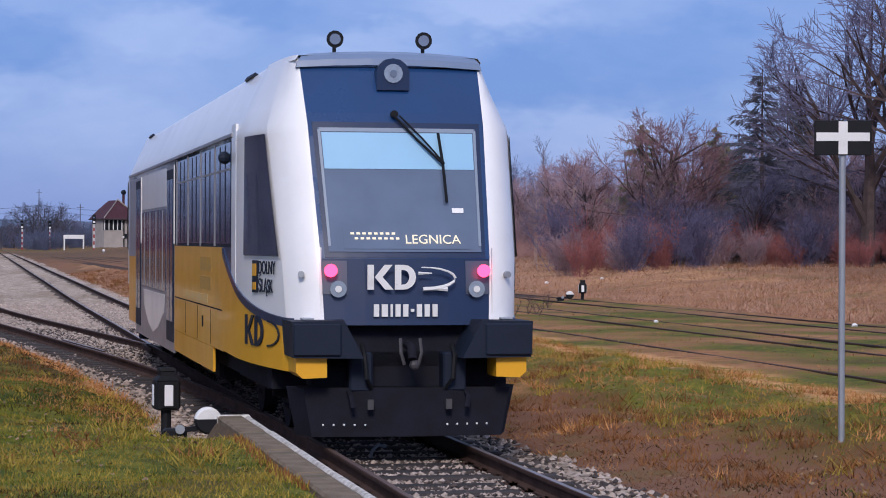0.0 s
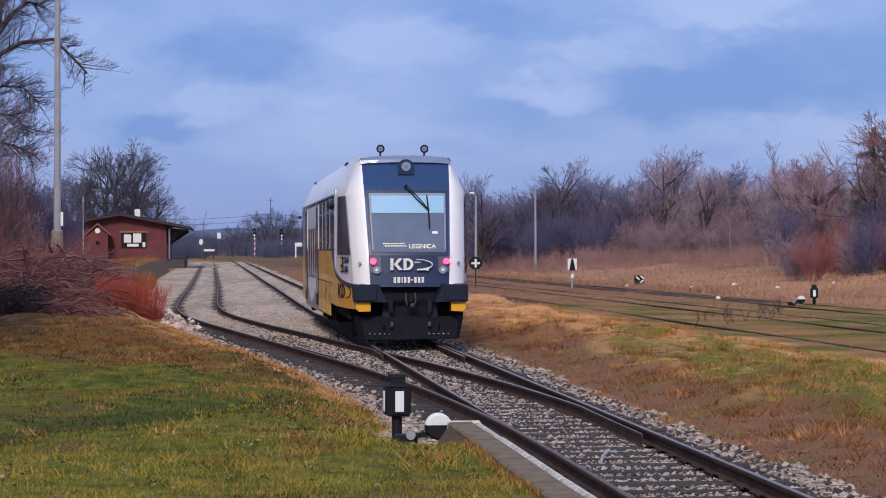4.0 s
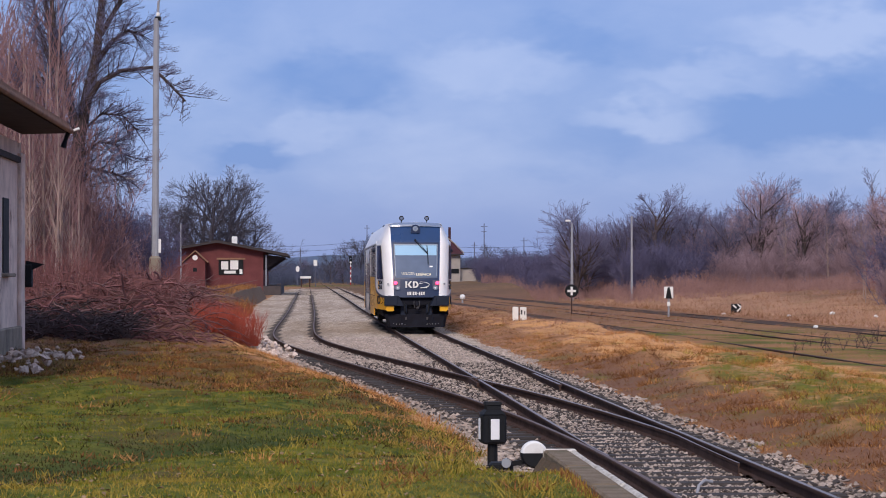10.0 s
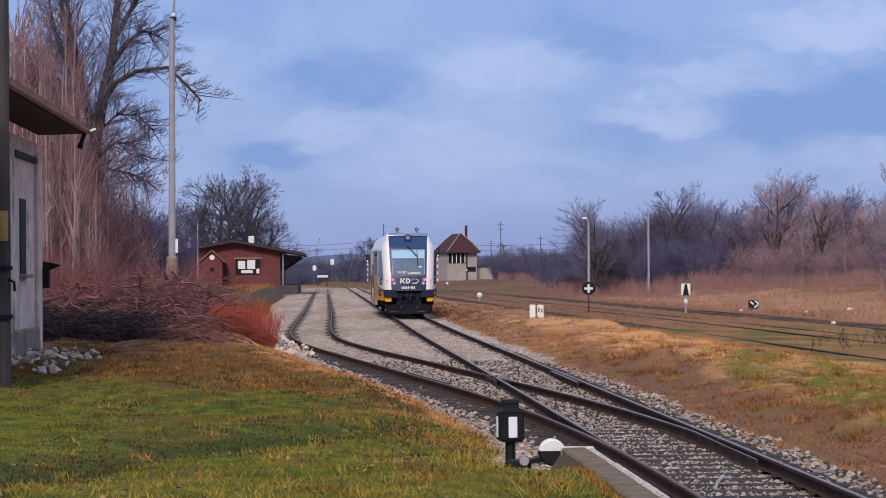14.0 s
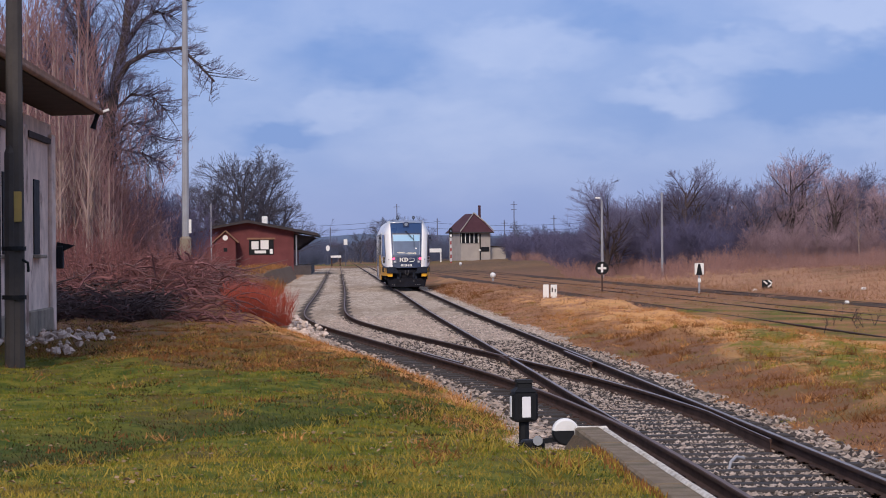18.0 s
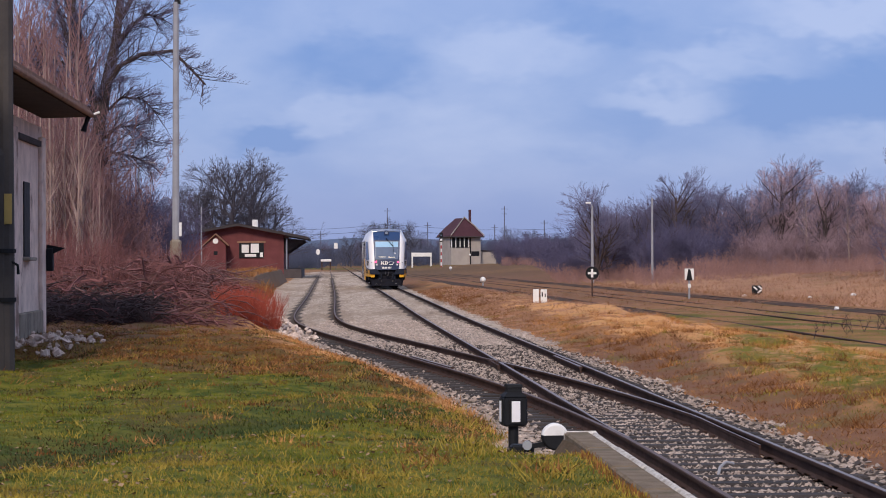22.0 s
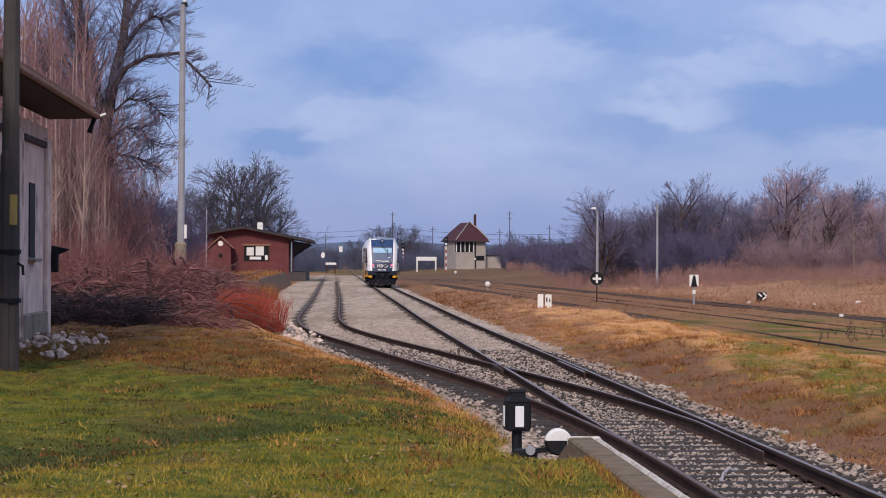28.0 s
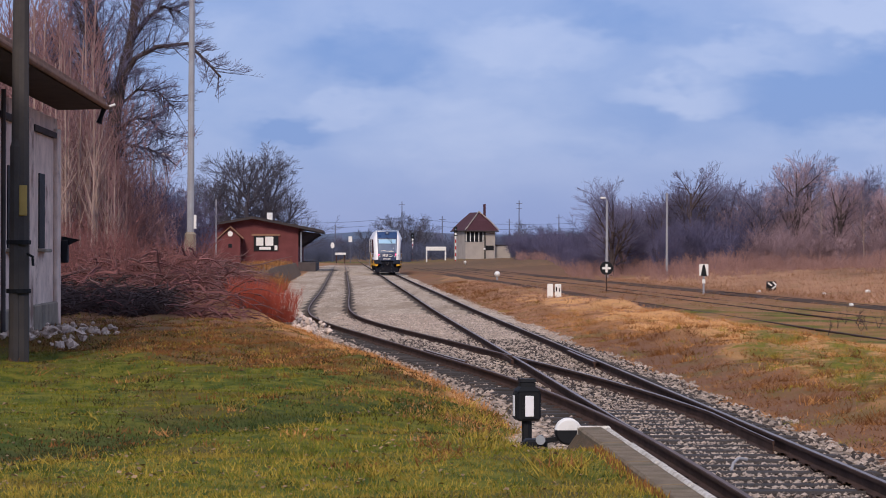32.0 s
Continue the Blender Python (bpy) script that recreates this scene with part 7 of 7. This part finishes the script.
# ---- brambles and red stems ----
def brambles():
    rng = random.Random(61)
    g = Geo()
    for k in range(2500):
        y = rng.uniform(62.5, 92)
        lo, hi = -0.172 * y, -0.080 * y - 0.3
        x = rng.uniform(lo, hi)
        u = (x - lo) / (hi - lo)
        top = (1.2 + 0.7 * lump(x, y, 1.6, 51) - 0.75 * step(0.75, 1.0, u)) * step(61.5, 69, y) + 0.2
        z0 = lay(x, y)[0]
        a = rng.uniform(0, 6.283)
        ln = rng.uniform(0.5, 1.7)
        h = rng.uniform(0.0, top)
        p = Vector((x, y, z0 + h * 0.8))
        d = Vector((math.cos(a), math.sin(a) * 0.7, rng.uniform(-0.1, 0.9))).normalized()
        pts = [p]
        for j in range(4):
            d = (d + Vector((rng.uniform(-0.25, 0.25), rng.uniform(-0.25, 0.25), -0.28))).normalized()
            pts.append(pts[-1] + d * ln / 4)
        w = rng.choice((0.7, 1.0, 1.0, 1.5, 2.0))
        g.tube(pts, [0.016 * w, 0.015 * w, 0.013 * w, 0.011 * w, 0.006], 3, cap=False)
        for j in range(3):
            b = pts[j + 1]
            spike(g, b, b + turned(d, rng.uniform(0.5, 1.2), rng) * rng.uniform(0.15, 0.4), 0.009)
    # upright shoots over the thicket
    for k in range(900):
        y = rng.uniform(68, 92)
        x = rng.uniform(-0.172 * y, -0.098 * y)
        p = Vector((x, y, lay(x, y)[0] + 0.6))
        d = Vector((rng.uniform(-0.35, 0.35), rng.uniform(-0.3, 0.3), 1)).normalized()
        ln = rng.uniform(0.6, 1.7) * (1.3 if x < -0.135 * y else 0.8)
        spike(g, p, p + d * ln, 0.013)
        for j in range(3):
            b = p + d * ln * rng.uniform(0.3, 0.9)
            spike(g, b, b + turned(d, rng.uniform(0.4, 0.9), rng) * rng.uniform(0.2, 0.5), 0.008)
    # blackish stems low in front: shade of the hollow put into their colour
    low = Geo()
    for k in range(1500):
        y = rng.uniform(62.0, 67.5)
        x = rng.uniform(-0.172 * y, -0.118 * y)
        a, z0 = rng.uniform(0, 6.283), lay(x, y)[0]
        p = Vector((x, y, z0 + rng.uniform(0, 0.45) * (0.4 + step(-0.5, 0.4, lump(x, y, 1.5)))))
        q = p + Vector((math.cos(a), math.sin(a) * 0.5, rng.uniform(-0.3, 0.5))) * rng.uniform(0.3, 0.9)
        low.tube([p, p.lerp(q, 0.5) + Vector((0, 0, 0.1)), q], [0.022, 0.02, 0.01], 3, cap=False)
    thick = Geo()
    for k in range(150):
        y = rng.uniform(63, 84)
        x = rng.uniform(-0.165 * y, -0.088 * y)
        top = 0.95 * step(61.5, 69, y) + 0.25
        p = Vector((x, y, lay(x, y)[0] + rng.uniform(0.25, 1.0) * top))
        a = rng.uniform(-0.5, 0.5) + (math.pi if rng.random() < 0.5 else 0)
        d = Vector((math.cos(a), math.sin(a), rng.uniform(-0.12, 0.35))).normalized()
        ln, r = rng.uniform(0.5, 1.7), rng.uniform(0.010, 0.030)
        bow = rng.uniform(-0.35, 0.5)
        pts = [p + d * ln * j / 4 + Vector((rng.uniform(-0.06, 0.06), rng.uniform(-0.1, 0.1), bow * ln * j * (4 - j) / 16 + rng.uniform(-0.07, 0.07) - 0.05 * j)) for j in range(5)]
        thick.tube(pts, [r, r * 0.9, r * 0.75, r * 0.55, r * 0.3], 4, cap=False)
        for j in (1, 2, 3):
            spike(thick, pts[j], pts[j] + turned(d, rng.uniform(0.5, 1.0), rng) * rng.uniform(0.3, 0.8), r * 0.5)
    tagged(part("cut_branches", thick, CUTWOOD), "pale cut branches lying across the brambles", "branches", kind="stuff")
    tagged(part("dead_stems", low, DEAD), "blackish stems painted as the dark hollow below the brambles", "brambles", kind="stuff")
    tagged(part("bramble_thicket", g, BRAMBLE), "tangled dark red bramble stems heaped by the house", "brambles", kind="stuff")
    for (x, y, s, h) in ((-5.35, 67.5, 190, 1.15), (-4.95, 69.2, 180, 1.25), (-5.75, 66.6, 130, 0.95)):
        t = thing("red_stem_shrub", "bright red-stemmed low shrub beside the siding", "shrub", pose(x, y, lay(x, y)[0]), "red-stemmed shrubs")
        g = Geo()
        for k in range(s * 2):
            a, r = rng.uniform(0, 6.283), rng.random() ** 0.5
            p = Vector((math.cos(a) * r * 0.42, math.sin(a) * r * 0.4, 0))
            d = Vector((math.cos(a) * 0.25 * r, math.sin(a) * 0.25 * r, 1)).normalized()
            ln = h * rng.uniform(0.5, 1.1)
            q = p + turned(d, 0.12, rng) * ln * 0.5
            spike(g, p, q + (q - p) * 0.2, 0.008)
            spike(g, q, q + turned(d, 0.35, rng) * ln * 0.5, 0.006)
        part("crown", g, REDSTEM, t)


brambles()


def dead_weeds():
    """Dry branching weed stalks between the yard rails."""
    rng = random.Random(88)
    g = Geo()
    for k in range(16):
        y = rng.uniform(61, 76)
        x = 0.168 * y + rng.uniform(-0.9, 2.2)
        p = Vector((x, y, lay(x, y)[0] - 0.02))
        for _ in range(rng.randint(2, 4)):
            d = Vector((rng.uniform(-0.6, 0.6), rng.uniform(-0.4, 0.4), 1)).normalized()
            ln = rng.uniform(0.2, 0.6)
            spike(g, p, p + d * ln, 0.009)
            for _ in range(5):
                b = p + d * ln * rng.uniform(0.35, 0.95)
                spike(g, b, b + turned(d, rng.uniform(0.4, 1.0), rng) * rng.uniform(0.1, 0.25), 0.006)
    tagged(part("dead_weeds", g, DEAD), "dark dry weed stalks between rusty yard rails", "weeds", kind="stuff")


dead_weeds()


# ---- grass ----
TURF = surface("turf_blades", (0.060, 0.105, 0.010), 0.8, 0, 0.5, 1.1, 4.0, 0, tint=(0.27, 0.235, 0.022), stain=0.55, stain_color=(0.085, 0.060, 0.018), per_island=0.35, spec=0.2)
YELLOWED = surface("yellowed_blades", (0.52, 0.37, 0.060), 0.85, 0, 0.5, 1.2, 4, 0, tint=(0.17, 0.13, 0.022), stain=0.4, stain_color=(0.13, 0.075, 0.02), per_island=0.45, spec=0.2)
STRAW = surface("dry_blades", (0.66, 0.335, 0.125), 0.85, 0, 0.5, 0.5, 1.6, 0, tint=(0.37, 0.155, 0.045), per_island=0.25, spec=0.2)
RUSSET = surface("russet_blades", (0.31, 0.135, 0.045), 0.9, 0, 0.5, 0.6, 2.0, 0, tint=(0.15, 0.062, 0.024), per_island=0.3, spec=0.15)
PALESTRAW = surface("pale_straw", (0.62, 0.385, 0.265), 0.9, 0, 0.5, 0.35, 1.2, 0, tint=(0.36, 0.19, 0.13), stain=0.6, stain_color=(0.20, 0.095, 0.07), per_island=0.4, spec=0.15)
# for worn turf, and for shadow among tufts put into blade colour
UMBER = surface("worn_shade_blades", (0.070, 0.044, 0.018), 0.9, 0, 0.5, 1.5, 5, 0, tint=(0.030, 0.022, 0.010), per_island=0.4, spec=0.1)
DARKTURF = surface("dark_green_blades", (0.024, 0.050, 0.008), 0.8, 0, 0.5, 0.9, 3, 0, tint=(0.060, 0.062, 0.012), per_island=0.35, spec=0.2)


def blade(g, x, y, z, h, w, rng, lean=0.6):
    a = rng.uniform(0, 6.283)
    c, s = math.cos(a) * w, math.sin(a) * w
    b = rng.uniform(0, 6.283)
    l = rng.uniform(0.1, lean) * h
    i = len(g.v)
    g.v += [(x - c, y - s, z - 0.01), (x + c, y + s, z - 0.01), (x + math.cos(b) * l, y + math.sin(b) * l, z + h)]
    g.f.append((i, i + 1, i + 2))


def grass():
    rng = random.Random(77)
    lawn, dry, yel, rus, alt, far, umber = (Geo() for _ in range(7))
    def tuft(kind, x, y, z, h, w, lean, count, wide):
        """A small tuft of blades of one kind."""
        for _ in range(count):
            a, b = rng.gauss(0, wide), rng.gauss(0, wide * 1.3)
            blade(kind, x + a, y + b, z - 0.006, h * rng.uniform(0.45, 1.25), w * rng.uniform(0.7, 1.2), rng, lean)
    for k in range(36000):
        y = 14.5 + 47.5 * rng.random() ** 1.6
        x = rng.uniform(-0.20 * y - 0.5, side_x(y) - 1.7)
        if y < 24.1 and x > main_x(y) - 1.97 - 0.10 * lump(x, y, 0.6):
            continue
        z, (green, d, gravel) = lay(x, y)
        if gravel > 0.5:
            continue
        n = 0.5 + 0.5 * lump(x, y, 1.3, 4)
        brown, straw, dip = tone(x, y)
        clump = lump(x, y * 0.45, 0.5, 41)
        # clumps of shadow between tufts, painted with dark blades
        dark = lump(x, y * 0.5, 0.75, 43)
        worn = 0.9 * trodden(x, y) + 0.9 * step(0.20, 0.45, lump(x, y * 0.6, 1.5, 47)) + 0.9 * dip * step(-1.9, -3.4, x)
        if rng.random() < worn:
            tuft(umber if rng.random() < 0.55 else rus if rng.random() < 0.5 else alt, x, y, z, rng.uniform(0.012, 0.035), 0.008, 2.0, 7, 0.07)
        elif rng.random() < 1.5 * (dark - 0.16) * step(24, 29, y):
            tuft(umber if rng.random() < 0.7 else alt, x, y, z, rng.uniform(0.02, 0.06), 0.009, 1.8, 8, 0.07)
        elif rng.random() < 0.85 * dip + 0.6 * clump - 0.1:
            tuft(alt, x, y, z, rng.uniform(0.02, 0.05), 0.008, 1.5, 8, 0.07)
        elif rng.random() < straw:
            tuft(dry if rng.random() < 0.75 else rus, x, y, z, rng.uniform(0.03, 0.085) * (0.6 + 0.8 * n), 0.006, 2.2, 8, 0.06)
        elif rng.random() < brown * 0.85 + 0.35 * clump * step(26, 32, y):
            kind = rus if rng.random() < 0.55 + 1.4 * clump else umber if rng.random() < 0.5 else yel if rng.random() < 0.5 else dry
            tuft(kind, x, y, z, rng.uniform(0.03, 0.10) * (0.6 + 0.8 * n), 0.008, 2.2, 9, 0.08)
        elif rng.random() < 0.10 - 0.5 * clump + 0.55 * step(24.5, 19.5, y + 3 * lump(x, y, 1.6, 3)) * (0.4 + n):
            tuft(yel, x, y, z, rng.uniform(0.02, 0.05) * (0.7 + 0.6 * n), 0.007, 1.6, 7, 0.06)
        else:
            tuft(lawn, x, y, z, rng.uniform(0.02, 0.05) * (0.6 + 0.6 * n), 0.007, 1.6, 8, 0.07)
    for k in range(30000):
        y = 17.0 + 140 * rng.random() ** 2.1
        x = main_x(y) + 1.6 + rng.random() * (yard_a(y) - main_x(y) - 2.2 if rng.random() < 0.85 else 14)
        z, (green, d, gravel) = lay(x, y)
        if gravel > 0.5:
            continue
        n = 0.5 + 0.5 * lump(x, y, 1.5, 4)
        off = 1 + step(45, 120, y)
        if rng.random() < 0.8 * step(29, 23, y + 3 * lump(x, y, 1.4, 49)) * step(4.6, 3.2, x - main_x(y) + 1.5 * lump(x, y, 1.1, 53)):
            tuft(rus if rng.random() < 0.6 else umber, x, y, z, rng.uniform(0.01, 0.04), 0.008, 2.4, 7, 0.08)
        # painted shadow clumps again, on the bank
        elif rng.random() < 1.1 * (lump(x, y * 0.5, 0.8, 45) - 0.22) * step(60, 45, y):
            tuft(umber if rng.random() < 0.6 else rus, x, y, z, rng.uniform(0.02, 0.06), 0.009, 2.0, 7, 0.08)
        elif green > 0.36 + 0.9 * lump(x, y * 0.5, 0.9, 8) and rng.random() < 0.75:
            tuft(yel if rng.random() < 0.65 else lawn, x, y, z, rng.uniform(0.03, 0.07), 0.007, 1.5, 6, 0.07)
        else:
            rust, straw, _ = tone(x, y)
            tuft(rus if rng.random() < 0.40 + 0.5 * rust - 0.42 * straw + 1.2 * lump(x, y * 0.5, 0.6, 42) else far if rng.random() < step(45, 90, y) else dry, x, y, z,
                 rng.uniform(0.02, 0.07) * (0.5 + n) * off, 0.008 * off, 2.8, 6, 0.08 * off)
    # short turf nearer by
    for k in range(16000):
        y = rng.uniform(-8, 15)
        x = rng.uniform(-7, main_x(y) - 1.95)
        blade(yel if lump(x, y, 0.6, 41) > 0.1 else lawn, x, y, lay(x, y)[0], rng.uniform(0.02, 0.06), 0.009, rng, 1.3)
    # withered grass hugging the platform slabs
    for k in range(900):
        y = rng.uniform(17, 24.0)
        x = main_x(y) - 1.87 - abs(rng.gauss(0, 0.06))
        blade(rng.choice((rus, rus, yel)), x, y, lay(x, y)[0], rng.uniform(0.02, 0.07), 0.009, rng, 0.8)
    # straw on the loading ramp
    for k in range(2600):
        y = rng.uniform(129, 200)
        x = rng.uniform(-13.2, -10.6) - 0.045 * (y - 140)
        blade(rng.choice((dry, rus, rus)), x, y, 0.3 + 0.7 * step(128, 136, y), rng.uniform(0.15, 0.5), 0.02, rng, 1.2)
    for k in range(1800):
        y = rng.uniform(120, 134)
        x = rng.uniform(-13.8, -9.4) - 0.045 * (y - 140)
        blade(dry if rng.random() < 0.25 else rus, x, y, lay(x, y)[0], rng.uniform(0.4, 1.1), 0.02, rng, 0.8)
    # tall straw on the bank beyond the yard
    for k in range(52000):
        y = 55 + 125 * rng.random() ** 1.5
        x = yard_c(y) + 1.8 + rng.random() ** 1.4 * 24
        blade(rus if rng.random() < 0.1 + 0.5 * tone(x, y)[0] else far, x, y, lay(x, y)[0], rng.uniform(0.06, 0.28), rng.uniform(0.008, 0.016), rng, 2.2)
    # tussocks
    for k in range(1500):
        y = 19 + 62 * rng.random() ** 1.2
        if rng.random() < 0.6:
            x = main_x(y) + 2.4 + rng.random() * max(yard_a(y) - main_x(y) - 3.2, 1)
        else:
            x = side_x(y) - 2.1 - rng.random() ** 2 * 5
        if y < 24.5 and main_x(y) - 2.3 < x < main_x(y):
            continue
        z, (green, _, gravel) = lay(x, y)
        if gravel > 0.6:
            continue
        rust = tone(x, y)[0]
        kind = rus if rng.random() < 0.25 + 0.6 * rust else yel if rng.random() < green * 0.9 else dry
        for j in range(26):
            blade(kind, x + rng.gauss(0, 0.09), y + rng.gauss(0, 0.09), z, rng.uniform(0.05, 0.17) * (0.55 if x < 0 else 1), 0.008, rng, 2.0)
    tagged(part("turf", lawn, TURF), "short green winter turf with yellowed blades", "grass", kind="stuff")
    tagged(part("yellowed_turf", yel, YELLOWED), "yellowed blades among the short winter turf", "grass", kind="stuff")
    tagged(part("russet_grass", rus, RUSSET), "rusty brown withered grass and leaf litter", "grass", kind="stuff")
    tagged(part("bank_grass", far, PALESTRAW), "tall pale withered grass on the bank", "grass", kind="stuff")
    tagged(part("dead_turf", umber, UMBER), "dark brown turf in worn patches and painted shadow clumps", "grass", kind="stuff")
    tagged(part("lush_turf", alt, DARKTURF), "dark green turf in a shallow dip", "grass", kind="stuff")
    tagged(part("dry_grass", dry, STRAW), "dry straw-brown grass and tussocks", "grass", kind="stuff")


grass()
LITTER = surface("fallen_leaves", (0.42, 0.29, 0.16), 0.8, 0, 0.4, 6, 20, 0, tint=(0.16, 0.08, 0.04), per_island=0.95)
PALE = surface("pale_rubble", (0.86, 0.72, 0.64), 0.95, 0, 0.4, 6, 30, 0.5, tint=(0.40, 0.29, 0.23), per_island=0.6)


def litter():
    rng = random.Random(19)
    g = Geo()
    for k in range(6500):
        y = 17.5 + 45 * rng.random() ** 1.4
        x = rng.uniform(-0.19 * y, side_x(y) - 1.7) if rng.random() < 0.45 else main_x(y) + 1.8 + rng.random() * 5
        if y < 24.2 and main_x(y) - 2.0 < x < main_x(y):
            continue
        if lump(x, y * 0.5, 0.7, 61) < 0.05 and rng.random() < 0.9:
            continue
        z = lay(x, y)[0] + rng.uniform(0.01, 0.05)
        s, a, tl = rng.uniform(0.012, 0.030), rng.uniform(0, 6.28), rng.uniform(-0.6, 0.6)
        c, d = math.cos(a) * s, math.sin(a) * s
        g.quad((x - c, y - d, z), (x + d * 0.6, y - c * 0.6, z + s * tl), (x + c, y + d, z + s * 0.3), (x - d * 0.6, y + c * 0.6, z + s * 0.5))
    for k in range(150):
        y = 18.5 + 30 * rng.random() ** 1.3
        x = rng.uniform(-0.19 * y, side_x(y) - 2.1)
        if y < 24.2 and x > main_x(y) - 2.1:
            continue
        z = lay(x, y)[0] + 0.03
        r, a = rng.uniform(0.022, 0.055), rng.uniform(0, 6.28)
        c, e = math.cos(a) * r, math.sin(a) * r
        g.quad((x - c, y - e, z), (x + e * 0.5, y - c * 0.5, z + r * 0.5), (x + c, y + e, z + r * 0.2), (x - e * 0.5, y + c * 0.5, z + r * 0.6))
    tagged(part("fallen_leaves", g, LITTER), "scattered pale brown fallen leaves on grass", "leaves", kind="stuff")
    for n, (x0, x1, y0, y1, s) in ((110, (-8.7, -7.0, 44.5, 50.5, 0.11)), (190, (-1.95, -1.15, 63.0, 80.0, 0.115)), (14, (-8.3, -7.4, 46.5, 48.5, 0.16))):
        g = Geo()
        for k in range(n):
            x, y = rng.uniform(x0, x1), rng.uniform(y0, y1)
            if n > 150:                         # these follow the siding
                x += side_x(y)
            i = len(g.v)
            r = rng.uniform(0.35, 1) ** 1.5 * s
            g.ball((x, y, lay(x, y)[0] + r * 0.4 + (rng.random() ** 2 * 0.22 if n > 100 else 0)), r, 6, 4, rng.uniform(0.5, 0.95))
            g.v[i:] = [(a + rng.uniform(-0.36, 0.36) * r, b + rng.uniform(-0.36, 0.36) * r, c + rng.uniform(-0.36, 0.36) * r) for a, b, c in g.v[i:]]
        tagged(part("rubble", g, PALE), "small heap of pale broken stones in grass", "rubble", kind="stuff")


litter()


motions()
